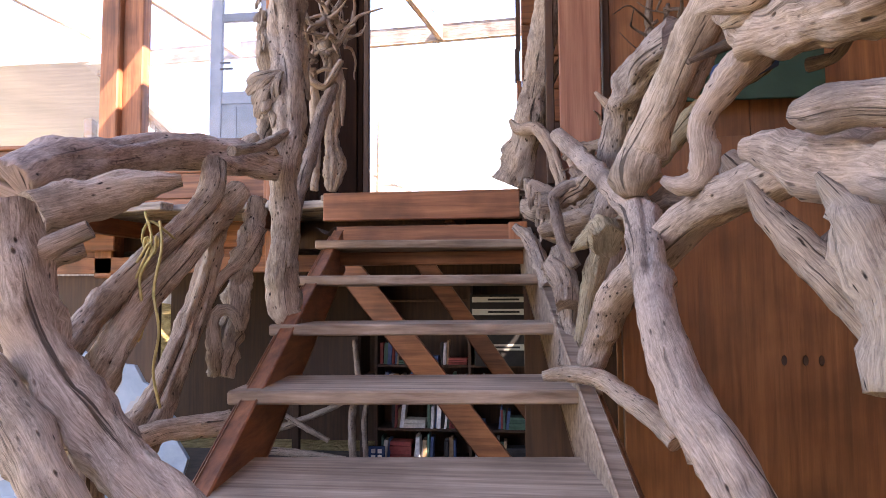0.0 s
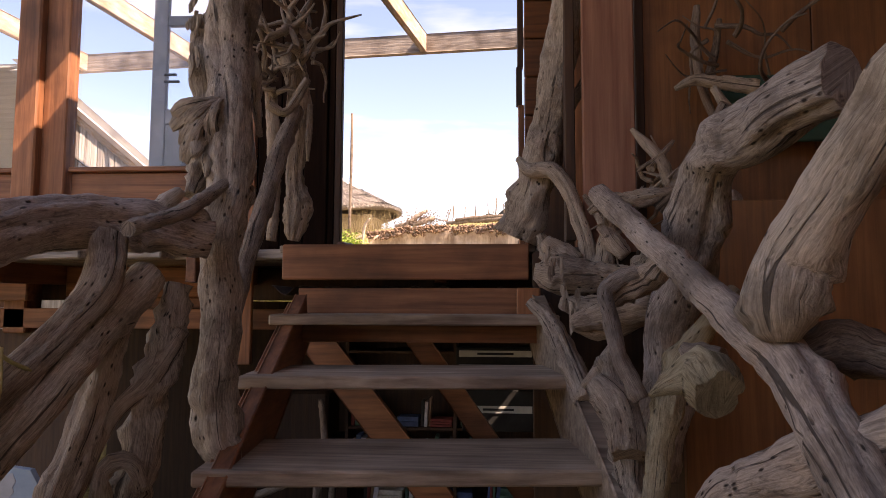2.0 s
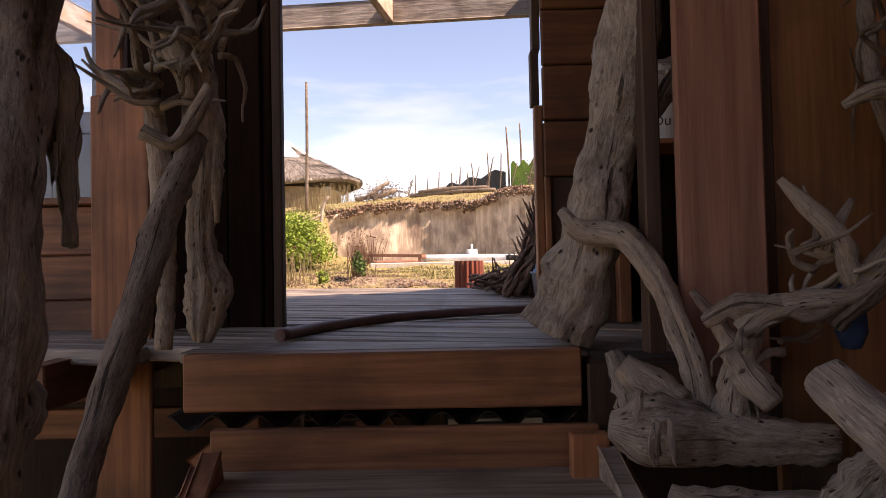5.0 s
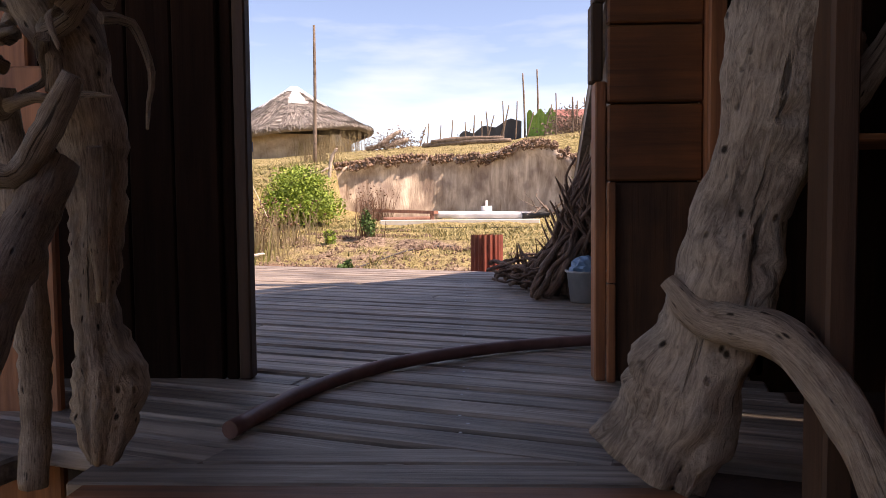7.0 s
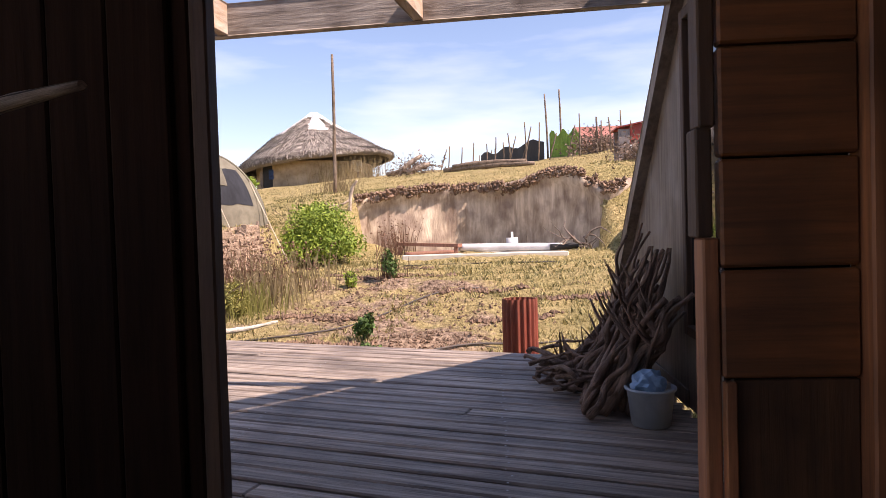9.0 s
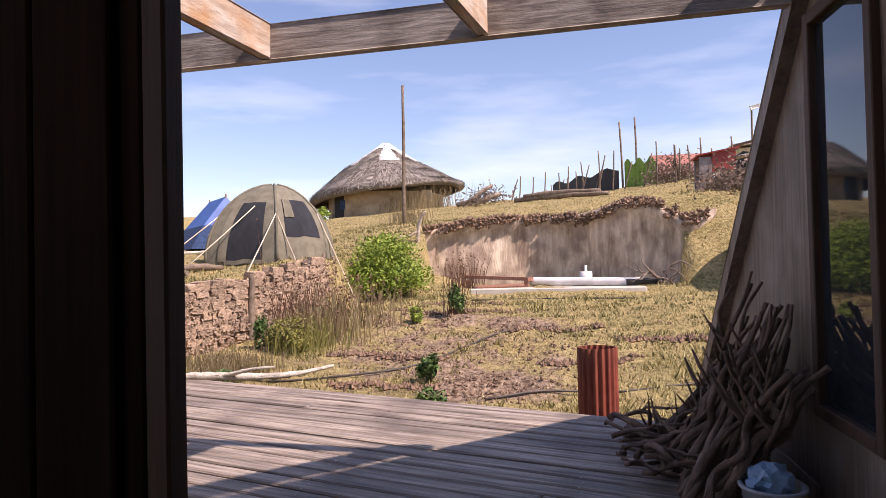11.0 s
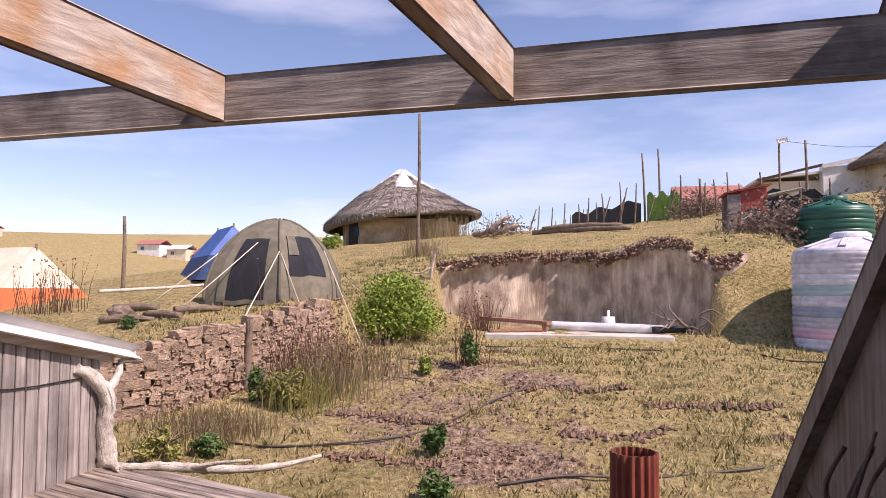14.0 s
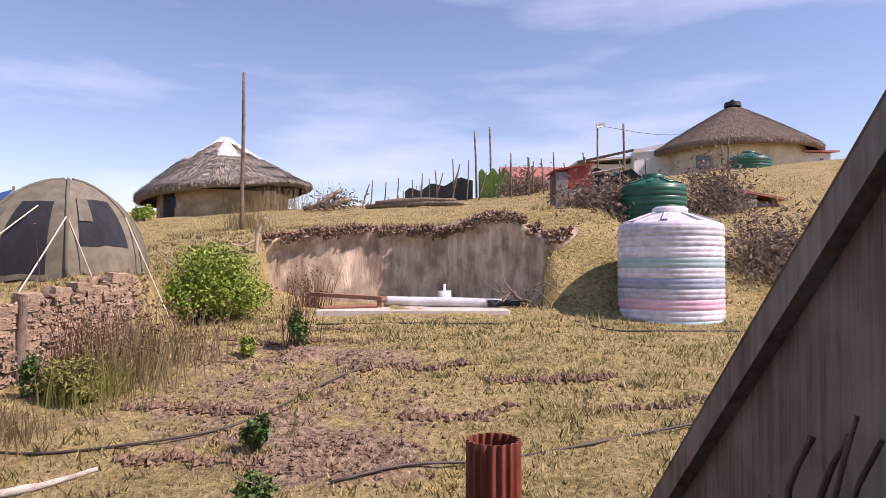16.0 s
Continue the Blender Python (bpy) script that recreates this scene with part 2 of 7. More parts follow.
TANK_TEAL = surface("teal band", (0.32, 0.48, 0.50), (0.50, 0.62, 0.62), scale=(4, 4, 9), rough=0.6)
TANK_BLUE = surface("blue grey band", (0.28, 0.34, 0.46), (0.48, 0.52, 0.62), scale=(4, 4, 9), rough=0.6)
RUST = surface("red oxide corrugated iron", (0.13, 0.022, 0.012), (0.26, 0.06, 0.035), scale=(10, 10, 4), rough=0.6, bump=0.2, stain=(0.20, 0.09, 0.05))
GREY_SHEET = surface("old corrugated iron", (0.16, 0.13, 0.12), (0.34, 0.29, 0.27), scale=(8, 8, 8), rough=0.5, metal=0.3)
# darker than the old iron, so the deck gaps look shaded
SHADED_SHEET = surface("iron darkened for underdeck shade", (0.035, 0.022, 0.017), (0.10, 0.058, 0.042), scale=(8, 8, 8), rough=0.8)
PLASTIC = surface("grubby clear tub", (0.30, 0.33, 0.35), (0.46, 0.49, 0.52), rough=0.35)
BLUE_PLASTIC = surface("pale blue plastic", (0.16, 0.30, 0.46), (0.30, 0.45, 0.60), rough=0.4)
BLUE_CLOTH = surface("navy blue cloth", (0.012, 0.03, 0.085), (0.03, 0.07, 0.17), scale=(12, 12, 12), rough=0.85)
PAINTED_BLUE = surface("sky blue mural paint", (0.22, 0.31, 0.40), (0.38, 0.48, 0.56), scale=(5, 5, 5), rough=0.8, stain=(0.48, 0.54, 0.58), stain_scale=3)
FEATHER = surface("grey white mural paint", (0.42, 0.43, 0.44), (0.62, 0.63, 0.63), scale=(9, 9, 9), rough=0.85)
BLACK = surface("sooty black", (0.012, 0.011, 0.010), (0.03, 0.027, 0.025), rough=0.7)
PAPER = surface("off white card", (0.55, 0.53, 0.48), (0.72, 0.70, 0.64), rough=0.8)
INK = surface("black ink", (0.012, 0.012, 0.012), (0.03, 0.03, 0.03), rough=0.6)
SIGN_GREEN = surface("dark green board", (0.012, 0.055, 0.035), (0.025, 0.09, 0.055), rough=0.6)
FRAME_GREY = surface("grey blue window paint", (0.17, 0.18, 0.20), (0.27, 0.28, 0.31), rough=0.55)
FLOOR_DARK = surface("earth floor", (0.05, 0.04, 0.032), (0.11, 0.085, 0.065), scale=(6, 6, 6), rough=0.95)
CLAY = surface("cut clay face", (0.24, 0.165, 0.11), (0.74, 0.60, 0.45), scale=(4.5, 4.5, 0.9), rough=0.95, bump=0.9, stain=(0.20, 0.135, 0.105), stain_scale=2.2,
               stain_amount=0.75, vary=0.0, bump_dist=0.05)
SOD = surface("sod brick", (0.22, 0.14, 0.09), (0.60, 0.44, 0.31), scale=(9, 9, 9), rough=1.0, bump=0.9, bump_dist=0.03, vary=0.25)
CLOD = surface("soil clod", (0.11, 0.066, 0.042), (0.34, 0.22, 0.145), scale=(10, 10, 10), rough=1.0, bump=0.8)
CONCRETE = surface("pale slab", (0.48, 0.43, 0.36), (0.64, 0.59, 0.50), scale=(4, 4, 4), rough=0.9)
STEEL = surface("galvanised steel", (0.35, 0.35, 0.35), (0.5, 0.5, 0.5), rough=0.4, metal=0.8)


def leaf_mat(name, dark, light):
    m, n, l, b = mat_base(name)
    geo = n.new("ShaderNodeNewGeometry")
    r = n.new("ShaderNodeValToRGB")
    r.color_ramp.elements[0].color, r.color_ramp.elements[1].color = (*dark, 1), (*light, 1)
    l.new(geo.outputs["Random Per Island"], r.inputs["Fac"])
    l.new(r.outputs["Color"], b.inputs["Base Color"])
    b.inputs["Roughness"].default_value = 0.75
    return m


LEAF = leaf_mat("bright bush leaf", (0.09, 0.16, 0.013), (0.30, 0.39, 0.05))
LEAF_DARK = leaf_mat("shrub leaf", (0.035, 0.085, 0.018), (0.12, 0.20, 0.045))
DRY = leaf_mat("dry weed stalk", (0.17, 0.115, 0.05), (0.40, 0.31, 0.16))
DRY_RED = leaf_mat("brown seed head", (0.11, 0.05, 0.028), (0.22, 0.12, 0.07))
GRASS = leaf_mat("dry grass blade", (0.09, 0.08, 0.02), (0.64, 0.51, 0.24))
TUFT = leaf_mat("olive grass tuft", (0.06, 0.062, 0.015), (0.52, 0.43, 0.18))
OLIVE_LEAF = leaf_mat("yellow green weed", (0.16, 0.16, 0.03), (0.34, 0.31, 0.09))
STRAW = leaf_mat("loose thatch straw", (0.10, 0.082, 0.068), (0.46, 0.40, 0.34))
STRAW_BROWN = leaf_mat("loose brown straw", (0.13, 0.095, 0.07), (0.32, 0.24, 0.18))
THORN = leaf_mat("dry thorn twig", (0.10, 0.065, 0.045), (0.26, 0.18, 0.13))


def glass_mat():
    m, n, l, b = mat_base("window glass")
    tr, gl, mx, lw = n.new("ShaderNodeBsdfTransparent"), n.new("ShaderNodeBsdfGlossy"), n.new("ShaderNodeMixShader"), n.new("ShaderNodeLayerWeight")
    gl.inputs["Roughness"].default_value = 0.02
    tr.inputs["Color"].default_value = (0.95, 0.96, 0.97, 1)
    lw.inputs["Blend"].default_value = 0.5
    pw, sc = n.new("ShaderNodeMath"), n.new("ShaderNodeMath")
    pw.operation, pw.inputs[1].default_value = 'POWER', 4.0
    sc.operation, sc.inputs[1].default_value, sc.inputs[2].default_value = 'MULTIPLY_ADD', 0.85, 0.035
    l.new(lw.outputs["Facing"], pw.inputs[0])
    l.new(pw.outputs[0], sc.inputs[0])
    l.new(sc.outputs[0], mx.inputs[0])
    l.new(tr.outputs[0], mx.inputs[1])
    l.new(gl.outputs[0], mx.inputs[2])
    l.new(mx.outputs[0], n["Material Output"].inputs["Surface"])
    return m


GLASS = glass_mat()


def pane_dark():
    m, n, l, b = mat_base("dark window pane")
    b.inputs["Base Color"].default_value = (0.02, 0.025, 0.03, 1)
    b.inputs["Roughness"].default_value = 0.03
    b.inputs["Specular IOR Level"].default_value = 0.9
    return m


PANE = pane_dark()


def ground_mat():
    m, n, l, b = mat_base("hillside grass and soil")
    tc = n.new("ShaderNodeTexCoord")
    at = n.new("ShaderNodeAttribute")
    at.attribute_name = "soil"
    cols = []
    for sc, a, c in ((1.1, (0.17, 0.14, 0.04), (0.48, 0.345, 0.16)), (13.0, (0.09, 0.075, 0.025), (0.60, 0.49, 0.24)), (14.0, (0.07, 0.04, 0.026), (0.50, 0.36, 0.25))):
        t = n.new("ShaderNodeTexNoise")
        t.inputs["Scale"].default_value, t.inputs["Detail"].default_value, t.inputs["Roughness"].default_value = sc, 8.0, 0.65
        l.new(tc.outputs["Object"], t.inputs["Vector"])
        r = n.new("ShaderNodeValToRGB")
        r.color_ramp.elements[0].position, r.color_ramp.elements[1].position = 0.35, 0.65
        r.color_ramp.elements[0].color, r.color_ramp.elements[1].color = (*a, 1), (*c, 1)
        l.new(t.outputs["Fac"], r.inputs["Fac"])
        cols.append((t, r))
    mx = n.new("ShaderNodeMixRGB")
    mx.inputs[0].default_value = 0.55
    l.new(cols[0][1].outputs["Color"], mx.inputs[1])
    l.new(cols[1][1].outputs["Color"], mx.inputs[2])
    ad = n.new("ShaderNodeMath")
    ad.operation = 'ADD'
    l.new(at.outputs["Fac"], ad.inputs[0])
    pn = n.new("ShaderNodeTexNoise")
    pn.inputs["Scale"].default_value, pn.inputs["Detail"].default_value = 2.6, 10.0
    l.new(tc.outputs["Object"], pn.inputs["Vector"])
    l.new(pn.outputs["Fac"], ad.inputs[1])
    sr = n.new("ShaderNodeValToRGB")
    sr.color_ramp.elements[0].position, sr.color_ramp.elements[1].position = 0.60, 0.78
    l.new(ad.outputs[0], sr.inputs["Fac"])
    m2 = n.new("ShaderNodeMixRGB")
    l.new(sr.outputs["Color"], m2.inputs[0])
    l.new(mx.outputs["Color"], m2.inputs[1])
    l.new(cols[2][1].outputs["Color"], m2.inputs[2])
    l.new(m2.outputs["Color"], b.inputs["Base Color"])
    b.inputs["Roughness"].default_value = 0.95
    b.inputs["Specular IOR Level"].default_value = 0.15
    bp = n.new("ShaderNodeBump")
    bp.inputs["Strength"].default_value, bp.inputs["Distance"].default_value = 1.0, 0.10
    l.new(cols[1][0].outputs["Fac"], bp.inputs["Height"])
    l.new(bp.outputs["Normal"], b.inputs["Normal"])
    return m


GROUND = ground_mat()


# ---- building helpers ----
def thing(name, label, category="", group="", kind="", at=(0, 0, 0)):
    ob = new(name)
    ob.location = at
    ob.empty_display_size = 0.1
    return tagged(ob, label, category, group, kind)


def link(name, me, material, parent=None, label="", category="", group="", kind=""):
    if material and not me.materials:
        me.materials.append(material)
    ob = new(name, me)
    if parent:
        ob.parent = parent
        ob.matrix_parent_inverse = Matrix.Translation(parent.location).inverted() if parent.type == 'EMPTY' else Matrix()
    return tagged(ob, label, category, group, kind)


def part(name, bm, material, parent=None, label="", smooth=False, **kw):
    me = bpy.data.meshes.new(name)
    bm.normal_update()
    bm.to_mesh(me)
    bm.free()
    if smooth:
        me.polygons.foreach_set("use_smooth", [True] * len(me.polygons))
    return link(name, me, material, parent, label, **kw)


def raw(name, verts, faces, material, parent=None, label="", smooth=False, **kw):
    me = bpy.data.meshes.new(name)
    me.from_pydata(verts, [], faces)
    if smooth:
        me.polygons.foreach_set("use_smooth", [True] * len(me.polygons))
    return link(name, me, material, parent, label, **kw)


def add_box(bm, x0, x1, y0, y1, z0, z1, m=None):
    r = bmesh.ops.create_cube(bm, size=1)["verts"]
    for v in r:
        v.co = Vector(((x0 + x1) / 2 + v.co.x * (x1 - x0), (y0 + y1) / 2 + v.co.y * (y1 - y0), (z0 + z1) / 2 + v.co.z * (z1 - z0)))
        if m:
            v.co = m @ v.co
    return r


def box(x0, x1, y0, y1, z0, z1, bevel=0.004, m=None):
    bm = bmesh.new()
    add_box(bm, x0, x1, y0, y1, z0, z1, m)
    if bevel:
        bmesh.ops.bevel(bm, geom=bm.edges[:], offset=bevel, segments=1, affect='EDGES')
    return bm


def beam(p0, p1, w, h, bevel=0.005):
    """A sawn timber of width w and height h from p0 to p1."""
    p0, p1 = Vector(p0), Vector(p1)
    d = (p1 - p0)
    side = d.cross(Vector((0, 0, 1)))
    side = side.normalized() if side.length > 1e-4 else Vector((1, 0, 0))
    up = side.cross(d).normalized()
    m = Matrix((d.normalized(), side, up)).transposed().to_4x4()
    return box(0, d.length, -w / 2, w / 2, -h / 2, h / 2, bevel, Matrix.Translation(p0) @ m)


def spline(pts, step):
    """Points along a smooth curve through pts (x, y, z, r)."""
    pts = [Vector(p) for p in pts]
    ext = [2 * pts[0] - pts[1]] + pts + [2 * pts[-1] - pts[-2]]
    out = []
    for i in range(1, len(ext) - 2):
        a, b, c, d = ext[i - 1:i + 3]
        k = max(2, int((c - b).length / step))
        for j in range(k):
            t = j / k
            out.append(0.5 * ((2 * b) + (c - a) * t + (2 * a - 5 * b + 4 * c - d) * t * t + (3 * b - a - 3 * c + d) * t ** 3))
    out.append(pts[-1])
    return out


def tube_data(pts, step=0.03, sides=12, rough=0.12, seed=0, knots=0, flute=0.0, cap=True, grooves=0, chip=0.0):
    """Vertices, faces and uv of a log along pts, with swellings, knots and grooves."""
    line = spline(pts, step)
    verts, faces, uvs = [], [], []
    rng = random.Random(seed)
    marks = [(rng.randrange(len(line)), rng.uniform(0, 6.28), rng.uniform(0.15, 0.4)) for _ in range(knots)]
    cuts = []
    for _ in range(grooves):
        g0 = rng.randrange(len(line))
        cuts.append((g0, g0 + rng.randrange(12, 50), rng.uniform(0, 6.28), rng.uniform(-1.2, 1.2), rng.uniform(0.10, 0.22), rng.uniform(0.10, 0.28)))
    prev = None
    length = 0.0
    for i, p in enumerate(line):
        pos, r = Vector(p[:3]), max(p[3], 0.002)
        nxt = Vector(line[min(i + 1, len(line) - 1)][:3])
        lst = Vector(line[max(i - 1, 0)][:3])
        d = (nxt - lst).normalized()
        if prev is None:
            s = d.cross(Vector((0.3, 0.5, 0.8))).normalized()
        else:
            s = (prev - d * prev.dot(d)).normalized()
        prev = s
        u = d.cross(s)
        if i:
            length += (pos - Vector(line[i - 1][:3])).length
        for k in range(sides):
            a = 2 * math.pi * k / sides
            rr = 1 + rough * 1.6 * noise.noise(Vector((math.cos(a) * 0.9, math.sin(a) * 0.9, seed * 3.1)) + pos * (0.35 / max(r, 0.02)))
            rr += rough * 0.5 * noise.noise(pos * (1.3 / max(r, 0.02)) + Vector((math.cos(a), math.sin(a), seed)) * 1.7)
            rr += flute * noise.noise(Vector((math.cos(a) * 3.2, math.sin(a) * 3.2, length * 1.5 + seed * 7)))
            if grooves:
                rr += 0.5 * chip * noise.noise(Vector((math.cos(a) * 5.5, math.sin(a) * 5.5, length * 9.0 + seed * 5)))
                for (g0, g1, ga, gt, gw, gd) in cuts:
                    if g0 < i < g1:
                        da = math.atan2(math.sin(a - ga - gt * length), math.cos(a - ga - gt * length))
                        end = min(1.0, (i - g0) / 6, (g1 - i) / 6)
                        rr -= gd * end * math.exp(-(da / gw) ** 2)
            for (ki, ka, ks) in marks:
                dl = (i - ki) * step / max(r, 0.02)
                da = math.atan2(math.sin(a - ka), math.cos(a - ka))
                q = dl * dl * 3 + da * da * 3
                if q < 4:
                    rr += ks * (math.exp(-q) - 1.3 * math.exp(-q * 7))
            verts.append(pos + (s * math.cos(a) + u * math.sin(a)) * r * rr)
        if i:
            for k in range(sides):
                b0, b1 = (i - 1) * sides, i * sides
                k2 = (k + 1) % sides
                faces.append((b0 + k, b0 + k2, b1 + k2, b1 + k))
                u0, u1 = k / sides * 0.35, (k + 1) / sides * 0.35
                v0, v1 = length - step, length
                uvs += [(u0, v0), (u1, v0), (u1, v1), (u0, v1)]
    if cap:
        n = len(line)
        for base, order in ((0, -1), ((n - 1) * sides, 1)):
            ring = [base + k for k in range(sides)][::order]
            faces.append(tuple(ring))
            uvs += [(0.1 + 0.02 * math.cos(k), 0.5 + 0.02 * math.sin(k)) for k in range(sides)]
    return verts, faces, uvs


def tubes(name, lists, material, parent=None, label="", smooth=True, **kw):
    """One mesh out of several logs or twigs; each entry: (points, options)."""
    verts, faces, uvs = [], [], []
    for pts, opt in lists:
        v, f, u = tube_data(pts, **opt)
        o = len(verts)
        verts += v
        faces += [tuple(i + o for i in q) for q in f]
        uvs += u
    me = bpy.data.meshes.new(name)
    me.from_pydata(verts, [], faces)
    layer = me.uv_layers.new(name="UVMap")
    layer.data.foreach_set("uv", [c for q in uvs for c in q])
    if smooth:
        me.polygons.foreach_set("use_smooth", [len(p.vertices) == 4 for p in me.polygons])
    return link(name, me, material, parent, label, **kw)


def lathe(profile, sides=32, at=(0, 0, 0), wave=0.0, waves=0):
    """A turned body from (radius, height) pairs; wave makes upright corrugations."""
    bm = bmesh.new()
    rings = []
    for r, z in profile:
        rings.append([bm.verts.new((at[0] + (r + wave * math.cos(waves * 2 * math.pi * k / sides)) * math.cos(2 * math.pi * k / sides),
                                    at[1] + (r + wave * math.cos(waves * 2 * math.pi * k / sides)) * math.sin(2 * math.pi * k / sides), at[2] + z)) for k in range(sides)])
    for a, b in zip(rings, rings[1:]):
        for k in range(sides):
            bm.faces.new((a[k], a[(k + 1) % sides], b[(k + 1) % sides], b[k]))
    return bm


def smoothstep(a, b, x):
    t = max(0.0, min(1.0, (x - a) / (b - a)))
    return t * t * (3 - 2 * t)


def lerp_table(table, x):
    for (a, va), (b, vb) in zip(table, table[1:]):
        if x <= b:
            return va + (vb - va) * max(0.0, (x - a) / (b - a))
    return table[-1][1]


# ---- ground ----
MIDDLE = [(-60, -2.3), (8.1, -2.05), (8.4, -0.85), (9.5, -0.72), (12, -0.56), (14, -0.28), (16, 0.05), (19, 0.32), (20.5, 0.95), (22, 1.9), (23, 2.3), (25, 2.5),
          (28, 3.1), (37, 4.75), (45, 5.5), (60, 6.2), (120, 8), (400, 12)]
LEFT = [(-60, -2.3), (8.1, -2.05), (9, -0.95), (12.9, -0.55), (16, 1.05), (20, 1.3), (25, 2.2), (40, 3.7), (60, 4.6), (120, 6), (400, 12)]
BANK = [(11.5, -7.6), (12.4, -6.7), (13.3, -5.82), (14.7, -5.2), (16.4, -4.55), (18.5, -4.3), (22, -4.2), (24, -5), (40, -5)]


def cut_back(x):
    return 22.35 + 0.55 * smoothstep(-3.6, -0.5, x) - 1.75 * smoothstep(-0.5, 2.8, x)


def height(x, y):
    mid = lerp_table(MIDDLE, y)
    mid += 0.11 * max(0.0, x - 2.5) * smoothstep(21, 30, y) - 0.02 * max(0.0, x - 6) * smoothstep(30, 50, y)
    in_cut = -3.6 < x < 2.75 and 18.5 < y < cut_back(x) + 0.13
    if in_cut:
        mid = min(mid, 0.44)
    left = lerp_table(LEFT, y)
    if y > 12.4:
        left = max(left, min(1.15, 0.62 + 0.18 * (y - 13.3)))
    left -= 0.11 * min(40.0, max(0.0, -11 - x)) * smoothstep(8, 14, y)
    bx = lerp_table(BANK, y)
    w = 0.10 if y < 19 else 0.10 + (y - 19) * 0.8
    z = mid + (left - mid) * (1 - smoothstep(bx - w, bx + w, x)) if y > 11.5 else mid
    if not in_cut:
        z += 0.80 * smoothstep(0.3, 2.0, x) * (1 - smoothstep(4.2, 6.5, x)) * smoothstep(19.5, 20.9, y) * (1 - smoothstep(21.6, 25, y))
    far = math.hypot(x, y)
    if far > 60:
        z += smoothstep(60, 330, far) * (21 + 6 * noise.noise(Vector((x, y, 0)) * 0.006)) * smoothstep(-20, -130, x) * smoothstep(-100, 60, y)
    amp = 0.05 + 0.03 * smoothstep(20, 60, far)
    if y > 9:
        z += amp * noise.noise(Vector((x * 0.8, y * 0.8, 2.0))) + 0.035 * noise.noise(Vector((x * 3, y * 3, 5.0)))
        if 10 < y < 32:
            z += 0.09 * smoothstep(10, 11.5, y) * (0.35 - abs(noise.noise(Vector((x * 0.55 + 3, y * 1.5, 8.0))))) + 0.02 * noise.noise(Vector((x * 7, y * 7, 1.0)))
        for (hx, hy, hr, hd) in ((-0.75, 12.2, 0.55, 0.14), (-1.5, 15.3, 0.8, 0.16), (-2.6, 15.8, 0.8, 0.14), (-0.6, 14.0, 0.5, 0.12), (-3.0, 14.6, 0.6, 0.1), (0.8, 15.6, 0.6, 0.1)):
            q = ((x - hx) ** 2 + ((y - hy) * 1.3) ** 2) / hr ** 2
            if q < 4:
                z += hd * (0.5 * math.exp(-(q - 1) ** 2 * 2) - math.exp(-q * 1.6))
    return z


def soil_at(x, y):
    s = -0.22
    for (hx, hy, rx, ry, k) in ((-0.75, 12.2, 0.9, 0.7, 0.5), (-2.2, 14.6, 2.4, 1.6, 0.34), (-2.2, 16.0, 2.2, 0.7, 0.3), (-1.9, 12.6, 1.9, 1.8, 0.33), (1.6, 14.6, 0.9, 0.18, 0.28), (0.3, 13.4, 0.7, 0.2, 0.26), (2.6, 13.6, 0.8, 0.2, 0.2), (-0.4, 15.6, 0.9, 0.4, 0.3), (0, 20.9, 2.8, 1.0, 0.35),
                                (0, 23.2, 3.8, 0.7, 0.35), (-4.8, 16, 0.6, 3, 0.3), (1.0, 15.5, 0.7, 0.25, 0.25)):
        s += k * math.exp(-((x - hx) / rx) ** 2 - ((y - hy) / ry) ** 2)
    return s


def spaced(marks):
    out = []
    for (a, b, st) in marks:
        k = max(1, round((b - a) / st))
        out += [a + (b - a) * i / k for i in range(k)]
    return out + [marks[-1][1]]


def make_ground():
    xs = spaced([(-620, -200, 60), (-200, -60, 14), (-60, -16, 3), (-16, -8, 0.5), (-8, 7, 0.14), (7, 16, 0.5), (16, 60, 3), (60, 200, 20), (200, 620, 70)])
    ys = spaced([(-300, -40, 50), (-40, -4, 6), (-4, 8, 1.0), (8, 8.6, 0.15), (8.6, 11.4, 0.2), (11.4, 24.4, 0.13), (24.4, 32, 0.4), (32, 70, 1.5), (70, 200, 10), (200, 700, 50)])
    verts = [(x, y, height(x, y)) for y in ys for x in xs]
    n = len(xs)
    faces = [(j * n + i, j * n + i + 1, (j + 1) * n + i + 1, (j + 1) * n + i) for j in range(len(ys) - 1) for i in range(n - 1)]
    ob = raw("ground", verts, faces, GROUND, None, "dry grassy hillside with patches of bare soil", smooth=True, category="ground", kind="structure")
    at = ob.data.attributes.new("soil", 'FLOAT', 'POINT')
    at.data.foreach_set("value", [soil_at(v[0], v[1]) for v in verts])


make_ground()


# ---- stairs ----
TREADS = [(0.45, -1.83), (0.88, -1.64), (1.31, -1.45), (1.74, -1.27), (2.17, -1.08), (2.60, -0.885), (3.07, -0.703), (3.49, -0.505), (3.92, -0.312)]
TWIST = radians(5.6)


def stair_x(y):
    return 0.070 - 0.108 * (y - 2.594)


